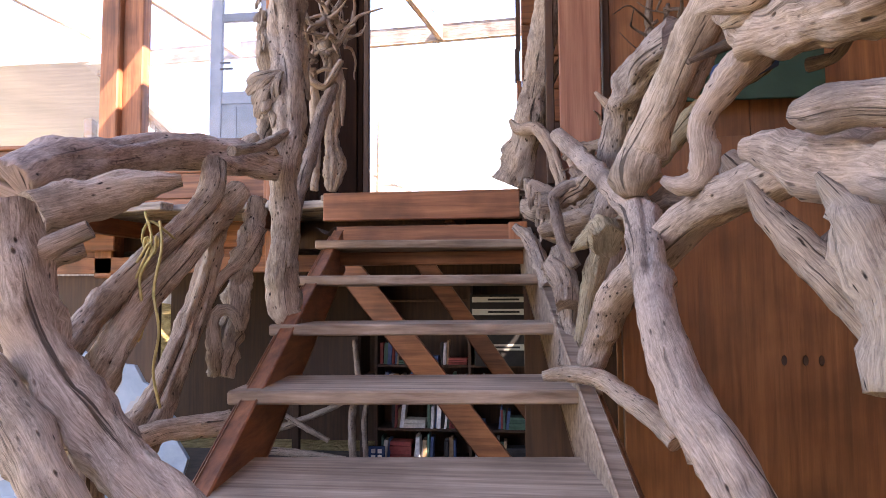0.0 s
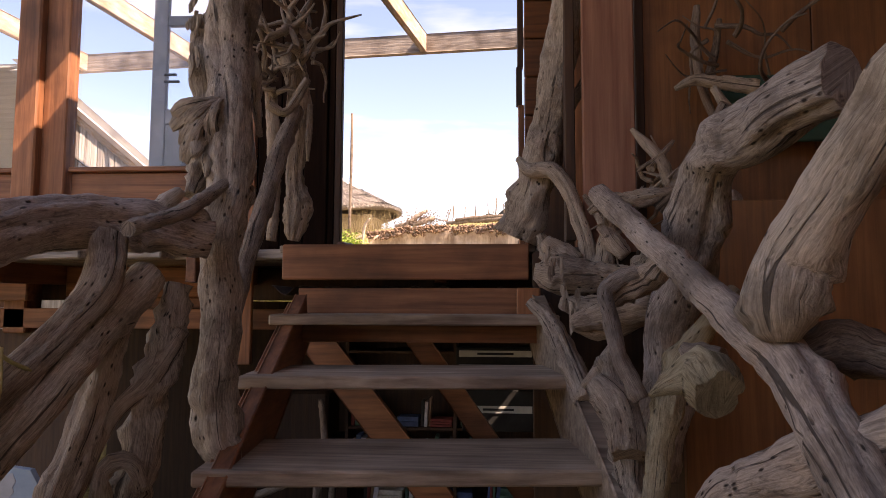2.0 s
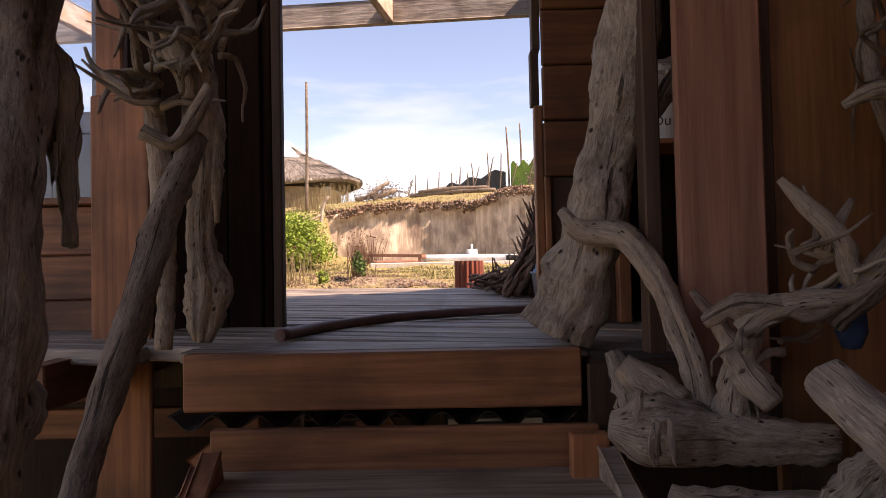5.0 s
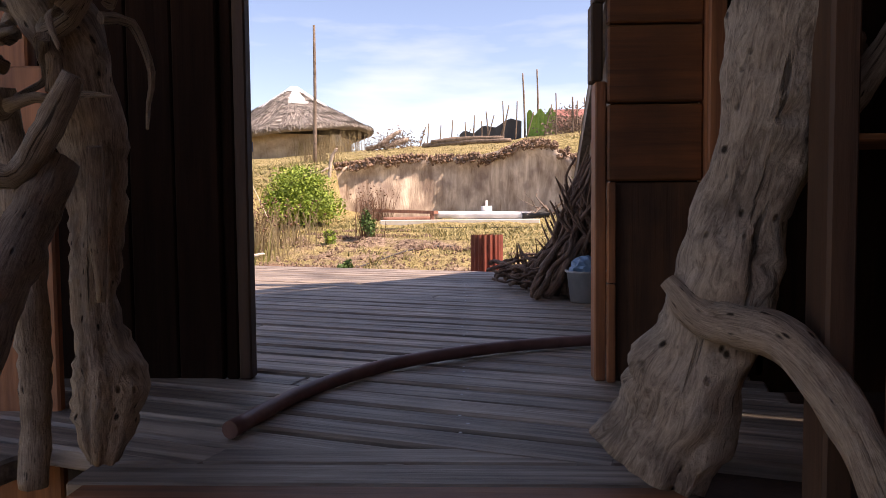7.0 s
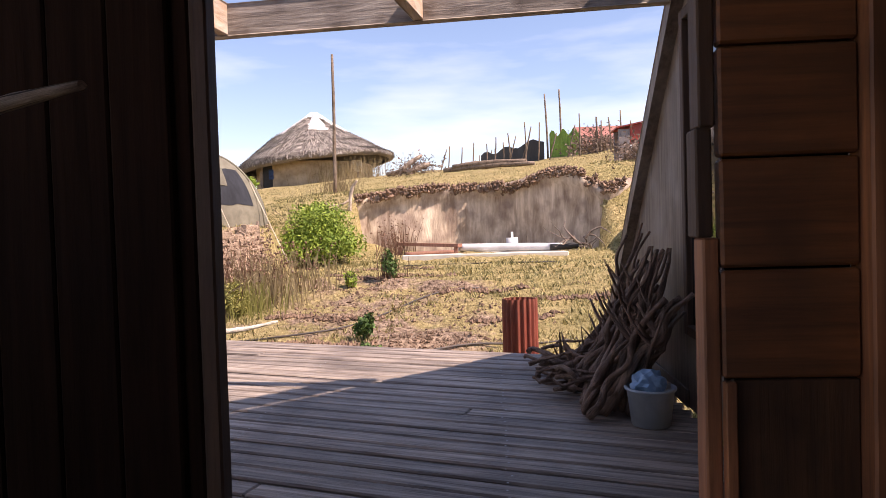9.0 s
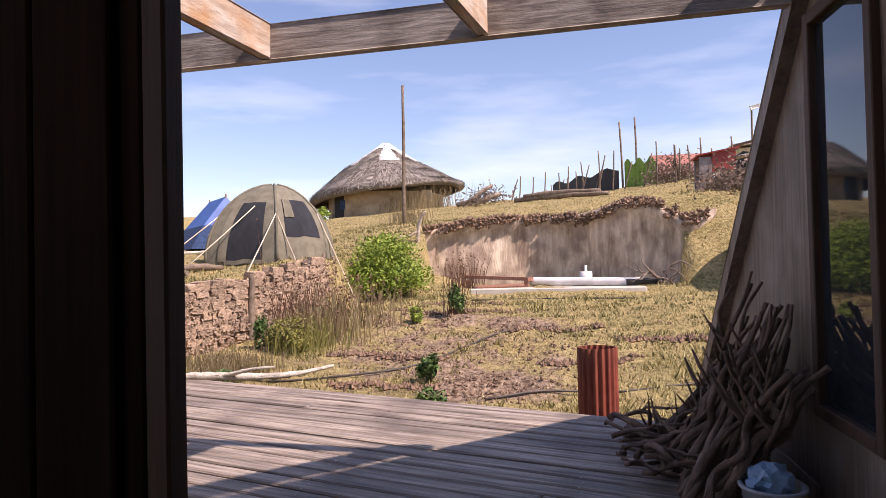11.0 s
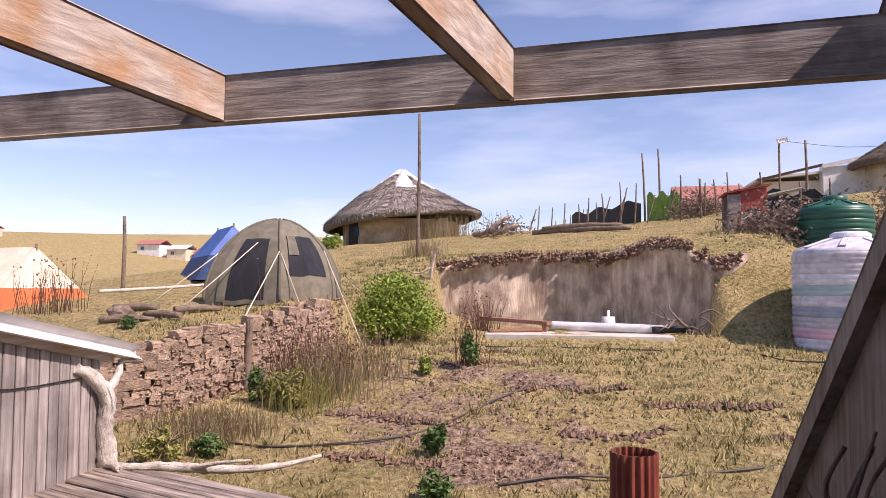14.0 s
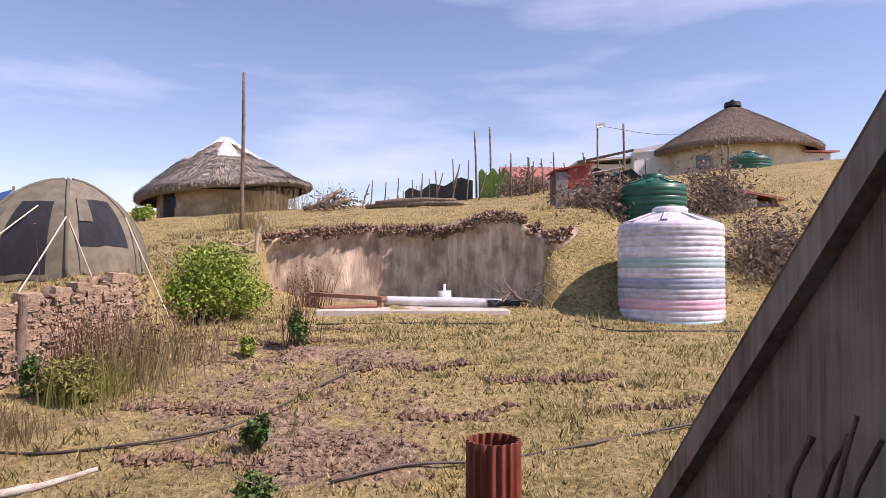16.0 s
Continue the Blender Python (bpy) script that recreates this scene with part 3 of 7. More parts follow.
def make_stairs():
    st = thing("staircase", "open wooden staircase with worn grey treads", "stairs", at=(0.1, 2.2, -2.05))
    for i, (y, z) in enumerate(TREADS):
        c = stair_x(y)
        turn = Matrix.Translation((c, y, 0)) @ Matrix.Rotation(TWIST, 4, 'Z')
        part("tread", box(-0.556, 0.582, 0, 0.432, z - 0.042, z, 0.006, turn), TREAD_X, st, "worn grey wooden tread")
    for s in (-1, 1):
        part("stringer", beam((stair_x(0.2) + 0.012 + s * 0.512, 0.25, -2.0), (stair_x(4.1) + 0.012 + s * 0.512, 4.22, -0.34), 0.045, 0.23), PINE_Y if s < 0 else TREAD_X, st, "stained side stringer")
        part("stringer_cap", beam((stair_x(0.2) + 0.012 + s * 0.548, 0.25, -2.02), (stair_x(4.1) + 0.012 + s * 0.548, 4.2, -0.36), 0.022, 0.20), PINE_Y, st)
    return st


make_stairs()
# braces and riser boards that hang behind the treads
for i, (x0, z0, x1, z1, y) in enumerate(((-0.73, -0.30, 0.57, -1.95, 4.55), (-0.28, -0.30, 0.82, -1.85, 4.95))):
    part("diagonal_brace", beam((x0, y, z0), (x1, y + 0.05, z1), 0.05, 0.15 - 0.035 * i), PINE_X, None, "diagonal brown pine brace under the deck", category="brace", group="braces under the deck")
part("riser_board", box(-0.63, 0.44, 4.28, 4.315, -0.345, -0.20, 0.004), PINE_X, None, "reddish pine riser board below the deck edge", category="riser board")
part("ledger_board", box(-0.66, 0.46, 4.10, 4.135, -0.43, -0.36, 0.004), PINE_X, None, "stained ledger board across the stair top", category="board")
part("deck_fascia", box(-0.725, 0.405, 4.33, 4.393, -0.160, 0.002, 0.005), PINE_X, None, "varnished pine fascia board along the deck edge", category="fascia board", kind="structure")
part("corner_block", beam((0.395, 4.20, -0.20), (0.395, 4.20, -0.32), 0.1, 0.05), PINE_Z, None, "rounded pine corner block beside the riser", category="block")


def corrugated(name, x0, x1, y0, y1, z, pitch, amp, material, label, **kw):
    n = int((x1 - x0) / pitch * 10)
    verts, faces = [], []
    for i in range(n + 1):
        x = x0 + (x1 - x0) * i / n
        zz = z + amp * math.cos(2 * math.pi * (x - x0) / pitch)
        for y, o in ((y0, 0), (y1, 0), (y0, -0.004), (y1, -0.004)):
            verts.append((x, y, zz + o))
    for i in range(n):
        a, b = 4 * i, 4 * i + 4
        faces += [(a, b, b + 1, a + 1), (a + 2, a + 3, b + 3, b + 2), (a, a + 2, b + 2, b)]
    return raw(name, verts, faces, material, None, label, **kw)


corrugated("corrugated_sheet", -0.80, 0.55, 4.40, 5.30, -0.205, 0.135, 0.022, SHADED_SHEET, "corrugated iron sheet under the deck, darkened for shade", category="roof sheet", kind="structure")
# reaches back to stop sun falling through the deck gaps
corrugated("corrugated_sheet", -4.6, 0.93, 5.31, 8.0, -0.215, 0.135, 0.022, SHADED_SHEET, "corrugated iron sheet under the deck, darkened for shade", category="roof sheet", kind="structure")

# added board; hides sunlit ground beyond the underfloor gap
part("deck_blocking", box(-4.6, 0.93, 5.275, 5.30, -0.25, -0.056, 0.003), DARK_Z, None, "dark board added to close the gap under the deck boards", category="blocking", kind="structure")

# ---- deck ----
ANG = radians(-17.5)
DU, DV = Vector((math.cos(ANG), math.sin(ANG), 0)), Vector((-math.sin(ANG), math.cos(ANG), 0))
EDGE_POINT = Vector((0.0, 8.56, 0))


def make_deck():
    deck = thing("deck_floor", "weathered timber deck of parallel boards", "deck", kind="structure", at=(0, 6, 0))
    vmax = EDGE_POINT.dot(DV)
    w, gap = 0.108, 0.019
    v = vmax
    rng = random.Random(5)
    while v > 2.5:
        v0, v1 = v - w, v
        vm = (v0 + v1) / 2
        # along the board: x within the deck, y behind the front board
        u_max = (0.90 - vm * DV.x) / DU.x
        u_min = (-4.35 - vm * DV.x) / DU.x
        u_y = (4.54 - vm * DV.y) / DU.y
        u_max = min(u_max, u_y)
        if u_max - u_min > 0.15:
            m = Matrix((DU, DV, Vector((0, 0, 1)))).transposed().to_4x4()
            ends = [u_min, u_max]
            if rng.random() < 0.15:
                ends = [u_min, rng.uniform(u_min + 0.8, max(u_min + 0.9, u_max - 0.6)), u_max]
            for a, b in zip(ends, ends[1:]):
                dz = rng.uniform(-0.004, 0.003)
                ob = part("deck_board", box(0, b - a - 0.004, -w / 2, w / 2, -0.05, dz, 0.007), DECK_X, deck)
                ob.matrix_basis = Matrix.Translation(DU * a + DV * vm) @ m
        v -= w + gap
    part("front_board", box(-0.76, 0.44, 4.396, 4.50, -0.03, 0.003, 0.005), DECK_X, deck)
    part("front_board", box(-0.76, 0.44, 4.512, 4.60, -0.03, 0.001, 0.005), DECK_X, deck)
    a, b = EDGE_POINT - DU * 4.4, EDGE_POINT + DU * 0.93
    part("edge_board", beam((a.x, a.y, -0.115), (b.x, b.y, -0.115), 0.03, 0.17), DECK_X, deck)
    for x in (-3.6, -2.4, -1.2, 0.0):
        part("joist", beam((x, 4.42, -0.10), (x, 8.5 - 0.315 * x, -0.10), 0.05, 0.14), PINE_Y, deck)
    return deck


make_deck()


def screw_rows():
    verts, faces = [], []
    rng = random.Random(8)
    for x in (0.0, -1.2, -2.4, -3.6):
        y = 4.7
        while y < 8.4 - 0.315 * x:
            cx, cy = x + rng.uniform(-0.012, 0.012), y
            o = len(verts)
            verts += [(cx + 0.005 * math.cos(k * 1.047), cy + 0.005 * math.sin(k * 1.047), 0.0035) for k in range(6)]
            faces.append(tuple(o + k for k in range(6)))
            y += 0.127 / math.cos(ANG) / 2
    raw("deck_screws", verts, faces, STEEL, None, "rows of small steel screws in the deck boards", category="screws", kind="stuff")


screw_rows()

# ---- door wall, passage ----
def boards(name, wall_label, x0, x1, y0, y1, zs, material, **kw):
    wl_ = thing(name, wall_label, "wall", kind="structure", at=((x0 + x1) / 2, (y0 + y1) / 2, zs[0]))
    for a, b in zip(zs, zs[1:]):
        part("board", box(x0, x1, y0, y1, a + 0.003, b - 0.003, 0.006), material, wl_)
    return wl_


cl = boards("wall_door_side", "horizontal pine cladding beside the doorway", 0.432, 0.712, 5.19, 5.23, [0.602 + 0.232 * k for k in range(8)], PINE_SHADED)
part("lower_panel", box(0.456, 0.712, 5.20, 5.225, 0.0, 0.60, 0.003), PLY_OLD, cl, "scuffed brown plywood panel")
# added sheet: stops light coming through the cladding gaps
part("backing", box(0.452, 0.712, 5.236, 5.25, 0.0, 2.35, 0), SHADED_Z, cl)
part("stud", box(0.714, 0.765, 5.15, 5.24, 0.0, 2.35, 0.005), PINE_Z, cl)
for a, b, o in ((0.0, 0.90, 0.0), (0.901, 1.13, -0.012), (1.131, 2.35, -0.004)):
    part("jamb", box(0.396 + o, 0.430 + o, 5.195, 5.26, a, b, 0.004), DARK_Z if a else PINE_Z, cl)
part("cover_strip", box(0.431, 0.455, 5.175, 5.20, 0.30, 0.60, 0.003), PINE_Z, cl)
part("cover_strip", box(0.431, 0.455, 5.175, 5.20, 0.0, 0.296, 0.003), PINE_Z, cl)
dl = thing("wall_door_left", "plank wall beside the doorway, coloured near-black for shade", "wall", kind="structure", at=(-0.8, 5.2, 0))
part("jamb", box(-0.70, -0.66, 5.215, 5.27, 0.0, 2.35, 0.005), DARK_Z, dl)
part("jamb", box(-0.742, -0.703, 5.22, 5.265, 0.0, 2.35, 0.005), SHADED_Z, dl)
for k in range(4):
    part("plank", box(-0.744 - 0.14 * (k + 1) + 0.003, -0.744 - 0.14 * k, 5.20, 5.24, 0.0, 2.35, 0.005), SHADED_Z, dl)
part("reddish_plank", box(-1.28, -1.06, 4.87, 4.90, -0.6, 0.90, 0.006), PINE_Z, dl, "upright reddish pine board")
hd = thing("door_head", "dark timber lintel over the doorway", "lintel", kind="structure", at=(0, 5.2, 2.2))
part("lintel", box(-0.634, 0.41, 5.15, 5.25, 2.16, 2.35, 0.005), DARK_Z, hd)
# never in view; reaches past the door wall to lengthen the deck shadow
part("ceiling", box(-1.25, 2.4, 3.75, 5.80, 2.36, 2.40, 0), DARK_Z, None, "unseen dark boarded ceiling that shades the passage and deck", category="ceiling", kind="structure")

# ---- window wall ----
def make_window_wall():
    w = thing("wall_windows", "pine framed window wall with boards under the glass", "wall", kind="structure", at=(-2, 5.25, 0))
    for a, b in ((-0.30, -0.235), (-0.232, -0.05), (-0.047, 0.13), (0.133, 0.318), (0.321, 0.53)):
        part("board", box(-2.36, -1.425, 5.235, 5.27, a, b, 0.007), PINE_X, w)
        part("board", box(-4.6, -2.70, 5.235, 5.27, a, b, 0.007), PINE_X, w)
    part("sill", box(-2.36, -1.425, 5.20, 5.31, 0.532, 0.562, 0.006), PINE_X, w)
    part("sill", box(-4.6, -2.70, 5.20, 5.31, 0.532, 0.562, 0.006), PINE_X, w)
    part("post", box(-2.67, -2.525, 5.12, 5.27, -0.45, 2.6, 0.010), PINE_Z, w)
    part("post", box(-2.528, -2.37, 5.18, 5.29, -0.02, 2.6, 0.008), PINE_Z, w)
    part("bracket", box(-2.76, -2.45, 5.02, 5.095, -0.26, -0.13, 0.008), PINE_X, w)
    part("rim_joist", box(-4.6, -0.74, 5.12, 5.17, -0.42, -0.302, 0.005), PINE_X, w)
    part("top_plate", box(-4.6, -1.0, 5.19, 5.29, 2.45, 2.6, 0.006), PINE_X, w)
    part("corner_post", box(-1.42, -1.31, 5.17, 5.30, -0.3, 2.6, 0.006), PINE_Z, w)
    for k, (a, b) in enumerate(((-2.365, -1.428), (-4.6, -2.68))):
        g = part("glass_pane", box(a, b, 5.25, 5.254, 0.566, 2.448, 0), GLASS, w, "clear window pane")
        g.visible_shadow = False


make_window_wall()


def make_casement():
    d = thing("glazed_door", "grey painted glazed stable door behind the window", "door", at=(-1.5, 5.36, 0.0))
    x0, x1, y0, y1 = -1.92, -1.43, 5.335, 5.375
    part("stile", box(x0, x0 + 0.095, y0, y1, -0.02, 2.4, 0.005), FRAME_GREY, d)
    part("stile", box(x1 - 0.095, x1, y0, y1, -0.02, 2.4, 0.005), FRAME_GREY, d)
    for a, b in ((0.0, 0.1), (0.86, 0.955), (1.50, 1.565), (2.02, 2.06)):
        part("rail", box(x0 + 0.096, x1 - 0.096, y0, y1, a, b, 0.005), FRAME_GREY, d)
    part("panel", box(x0 + 0.096, x1 - 0.096, y0 + 0.012, y1 - 0.012, 0.10, 0.858, 0), FRAME_GREY, d)
    part("bead", box(x0 + 0.20, x0 + 0.215, y0 + 0.003, y0 + 0.012, 0.12, 0.84, 0), FRAME_GREY, d)
    lt = part("latch", box(x0 + 0.09, x0 + 0.17, y0 - 0.02, y0 - 0.004, 1.165, 1.18, 0.002), BLACK, d)
    part("latch", box(x0 + 0.09, x0 + 0.19, y0 - 0.02, y0 - 0.004, 1.12, 1.135, 0.002), BLACK, d)
    for a, b in ((0.957, 1.498), (1.567, 2.018)):
        g = part("glass_pane", box(x0 + 0.097, x1 - 0.097, y0 + 0.018, y0 + 0.022, a, b, 0), GLASS, d)
        g.visible_shadow = False


make_casement()

# ---- right hand front wall, under storey ----
fr = thing("wall_front", "ochre plywood front wall with a rough reddish plank post", "wall", kind="structure", at=(1.4, 4.25, 0))
part("plank_post", box(0.625, 0.845, 4.135, 4.165, -0.05, 2.4, 0.006), PLANK_Z, fr, "wide rough reddish plank with a knot")
part("dark_post", box(0.862, 0.90, 4.20, 4.26, -0.2, 2.4, 0.005), DARK_Z, fr)
part("ply_panel", box(0.905, 1.62, 4.235, 4.26, -2.0, 2.4, 0.003), PLY_Z, fr)
part("ply_panel", box(1.625, 2.4, 4.237, 4.262, -2.0, 2.4, 0.003), PLY_Z, fr)
part("strut", box(0.555, 0.60, 4.19, 4.26, 0.0, 2.4, 0.005), DARK_Z, fr)
part("thin_rod", box(0.755, 0.765, 4.14, 4.15, 0.3, 2.4, 0), STEEL, fr)
part("red_barge_board", beam((1.03, 4.12, 1.20), (2.3, 4.12, 1.98), 0.03, 0.10), RED_PAINT, fr, "dull red sloping barge board")
part("wall_side_room", box(0.770, 2.4, 5.27, 5.30, -0.3, 2.35, 0), SHADED_Z, None, "dark back wall of the side room", category="wall", kind="structure")
# unseen; closes the side room against sun from the right
part("wall_side_room_end", box(2.41, 2.45, 4.28, 5.30, -0.3, 2.4, 0), SHADED_Z, None, "unseen end wall added to keep sun out of the side room", category="wall", kind="structure")
part("floor_side_room", box(0.43, 2.4, 4.35, 5.19, -0.07, -0.032, 0), DARK_Z, None, "dark plank floor beside the passage", category="floor", kind="structure")
part("wall_under_deck", box(0.42, 1.12, 4.31, 4.34, -2.0, -0.04, 0.003), DARK_Z, None, "dark boarded wall under the deck edge", category="wall", kind="structure")
part("wall_lower", box(0.82, 2.35, 3.40, 3.43, -2.05, 0.05, 0.003), PLY_Z, None, "brown plywood panel with dark knots", category="plywood wall", kind="structure")
for k, x in enumerate((1.44, 1.52, 1.58)):
    r = part("wood_knot", lathe([(0.0, -0.001), (0.016, 0.0), (0.014, 0.003), (0.0, 0.003)], 12), DARK_Z, None, "dark oval knot in the plywood", category="knot", group="knots in the plywood")
    r.matrix_basis = pose(x, 3.398, -0.86, 90) @ Matrix.Diagonal((0.7, 1.3, 1, 1))
# raised far above the view so that it keeps sun off the stairs
part("wall_side", box(2.36, 2.42, -2.2, 4.27, -2.05, 5.6, 0), PLY_Z, None, "plywood side wall raised out of view to shade the stairs", category="wall", kind="structure")
# unseen wall added behind the viewpoint to dim the stairs
part("wall_behind", box(-5.5, 2.42, -3.6, -3.5, -2.1, 2.4, 0), PLY_Z, None, "unseen boarded wall added to cut skylight on the stairs", category="wall", kind="structure")
# eave above the view, added so no sun strikes the window wall
corrugated("eave_sheet", -4.8, -1.26, 4.20, 5.40, 2.68, 0.076, 0.01, GREY_SHEET, "unseen corrugated eave added to keep sun off the window wall", category="roof", kind="structure")
# stretched out of view across the stairs to darken them
corrugated("lean_to_roof", -0.9, 2.35, -0.7, 3.74, 2.5, 0.076, 0.01, GREY_SHEET, "old corrugated lean-to roof, extended unseen to shade the stairs", category="roof", kind="structure")
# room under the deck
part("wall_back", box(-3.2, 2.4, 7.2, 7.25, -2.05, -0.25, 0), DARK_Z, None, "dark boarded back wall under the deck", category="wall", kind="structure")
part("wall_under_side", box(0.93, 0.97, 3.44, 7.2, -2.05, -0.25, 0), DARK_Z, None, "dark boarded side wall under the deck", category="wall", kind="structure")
# dark panel in place of the plain darkness under the windows
part("wall_under_windows", box(-4.6, -2.2, 5.19, 5.23, -2.05, -0.43, 0), DARK_Z, None, "dark panel added for the shade below the windows", category="wall", kind="structure")
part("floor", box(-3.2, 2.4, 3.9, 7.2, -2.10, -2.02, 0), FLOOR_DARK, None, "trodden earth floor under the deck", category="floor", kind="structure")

# ---- gable of the neighbouring A-frame ----
def make_gable():
    g = thing("gable_wall", "weathered plywood gable with a sloping edge board", "wall", kind="structure", at=(0.95, 6.4, 0))
    X = 0.91
    apex = (5.75, 3.30)
    win = (6.55, 7.02, 0.42, 1.86)

    def slab(name, poly, mat, lab="", th=0.02):
        bm = bmesh.new()
        a = [bm.verts.new((X, y, z)) for y, z in poly]
        b = [bm.verts.new((X + th, y, z)) for y, z in poly]
        bm.faces.new(a[::-1])
        bm.faces.new(b)
        for i in range(len(poly)):
            j = (i + 1) % len(poly)
            bm.faces.new((a[i], a[j], b[j], b[i]))
        bmesh.ops.recalc_face_normals(bm, faces=bm.faces[:])
        return part(name, bm, mat, g, lab)

    def top(y):
        return apex[1] - abs(y - apex[0]) * 0.955

    slab("panel", [(win[1], 0.0), (9.19, 0.0), (win[1], top(win[1]))], PANEL_Z, "water-stained grey plywood")
    slab("panel", [(5.27, 0.0), (win[0], 0.0), (win[0], top(win[0])), apex, (5.27, top(5.27))], PANEL_Z)
    slab("panel", [(win[0] + 0.001, 0.0), (win[1] - 0.001, 0.0), (win[1] - 0.001, win[2]), (win[0] + 0.001, win[2])], PANEL_Z)
    slab("panel", [(win[0] + 0.001, win[3]), (win[1] - 0.001, win[3]), (win[1] - 0.001, top(win[1])), (win[0] + 0.001, top(win[0]))], PANEL_Z)
    part("edge_board", beam((X + 0.015, apex[0], apex[1] + 0.02), (X + 0.015, 9.23, -0.06), 0.14, 0.10), PANEL_Z, g, "grey sloping edge board")
    part("base_board", box(X - 0.014, X - 0.001, 7.1, 8.95, 0.0, 0.09, 0.003), PANEL_Z, g)
    for a, b, c, d in ((win[0] - 0.05, win[0], win[2] - 0.05, win[3] + 0.05), (win[1], win[1] + 0.05, win[2] - 0.05, win[3] + 0.05)):
        part("window_frame", box(X - 0.03, X + 0.03, a, b, c, d, 0.004), DARK_Z, g)
    for c, d in ((win[2] - 0.05, win[2]), (win[3], win[3] + 0.05)):
        part("window_frame", box(X - 0.03, X + 0.03, win[0] + 0.001, win[1] - 0.001, c, d, 0.004), DARK_Z, g)
    part("window_pane", box(X + 0.0, X + 0.006, win[0], win[1], win[2], win[3], 0), PANE, g, "dark reflecting window pane")
    part("roof", beam((X + 1.4, apex[0] - 0.03, apex[1] + 0.05), (X + 1.4, 9.30, -0.07), 2.6, 0.03), GREY_SHEET, g)
    part("roof", beam((X + 1.4, apex[0] - 0.0, apex[1] + 0.05), (X + 1.4, 5.2, top(5.2) + 0.05), 2.6, 0.03), GREY_SHEET, g)
    part("roof_overhang", beam((0.81, 5.82, top(5.82) + 0.20), (0.81, 7.22, top(7.22) + 0.20), 0.22, 0.05), DARK_Z, g, "dark overhanging roof edge")
    part("post", box(0.80, 0.905, 5.27, 5.37, 0.0, 2.35, 0.006), DARK_Z, g)


make_gable()

# ---- pergola ----
def make_pergola():
    p = thing("pergola", "open pergola of weathered grey and rust-stained timbers", "pergola", at=(-1.5, 7.2, 0))
    part("main_beam", beam((-4.4, 7.56, 2.015), (0.905, 7.12, 2.015), 0.05, 0.17), BEAM_X, p, "weathered grey main beam")
    for x, dx in ((-0.375, -0.36), (-1.425, -0.36), (-2.6, -0.36), (-3.75, -0.36)):
        y = 7.12 - 0.083 * (x - 0.905) - 0.026
        part("rafter", beam((x, y - 0.004, 2.017), (x + dx, 5.42, 2.05), 0.045, 0.165), BEAM_Y, p, "rust-stained rafter")
    part("wall_plate", beam((-4.4, 5.42, 2.22), (0.90, 5.42, 2.22), 0.04, 0.17), BEAM_X, p)
    part("support_post", box(-4.45, -4.35, 7.5, 7.6, 0.0, 1.93, 0.006), BEAM_Y, p)


make_pergola()

# ---- driftwood ----
LABELS = {'rail': "smooth mauve-grey driftwood handrail log", 'pale': "pale bleached driftwood log", 'grey': "grey weathered driftwood branch", 'bark': "rough splintered driftwood piece",
          'post': "tall pitted driftwood trunk used as a post", 'smooth': "smooth curved driftwood limb", 'gnarled': "gnarled honey-coloured driftwood limb", 'knotty': "knotty brown driftwood trunk with a hole",
          'green': "yellow-green lichen-stained driftwood log", 'dark': "dark brown driftwood branch"}
count = [0]


def driftwood(kind, *pts):
    count[0] += 1
    big = max(p[3] for p in pts) > 0.035
    tubes("driftwood_log" if big else "driftwood_branch", [(pts, dict(step=0.015 if big else 0.016, sides=34 if big else 14, grooves=9 if big else 0, chip=0.16 if kind in ('bark', 'gnarled', 'post') else 0.08, rough={'bark': 0.34, 'gnarled': 0.28, 'knotty': 0.22, 'post': 0.2}.get(kind, 0.13),
          seed=count[0], knots=int(len(pts) * (1.6 if big else 0.8)), flute=0.16 if kind in ('bark', 'grey', 'post') else 0.06))], LOGS[kind], None, LABELS[kind], category="driftwood", group="driftwood railings")


driftwood('rail', (-0.79, 2.00, -0.35, 0.070), (-0.81, 2.15, -0.28, 0.075), (-0.84, 2.45, -0.19, 0.072), (-0.80, 2.75, -0.09, 0.069), (-0.71, 2.95, -0.06, 0.067), (-0.53, 3.08, -0.10, 0.053))
driftwood('pale', (-0.49, 1.70, -0.45, 0.042), (-0.45, 1.80, -0.41, 0.042), (-0.38, 1.88, -0.37, 0.034), (-0.31, 1.92, -0.35, 0.013))
driftwood('post', (-0.645, 3.47, 1.04, 0.084), (-0.635, 3.44, 0.64, 0.079), (-0.61, 3.39, 0.47, 0.074), (-0.565, 3.31, 0.29, 0.068), (-0.55, 3.26, 0.07, 0.064), (-0.56, 3.22, -0.08, 0.060), (-0.54, 3.20, -0.27, 0.057), (-0.545, 3.18, -0.49, 0.058), (-0.53, 3.18, -0.65, 0.065), (-0.48, 3.17, -0.74, 0.030))
driftwood('bark', (-0.71, 3.46, 0.70, 0.031), (-0.73, 3.45, 0.58, 0.050), (-0.70, 3.42, 0.39, 0.049), (-0.71, 3.40, 0.29, 0.058), (-0.68, 3.36, 0.18, 0.047), (-0.69, 3.30, 0.06, 0.020))
driftwood('bark', (-0.71, 3.46, 0.68, 0.011), (-0.72, 3.45, 0.59, 0.029), (-0.70, 3.43, 0.51, 0.018), (-0.73, 3.42, 0.55, 0.007))
driftwood('bark', (-0.63, 3.36, 0.36, 0.023), (-0.65, 3.30, 0.28, 0.032), (-0.64, 3.24, 0.21, 0.025), (-0.64, 3.20, 0.16, 0.008))
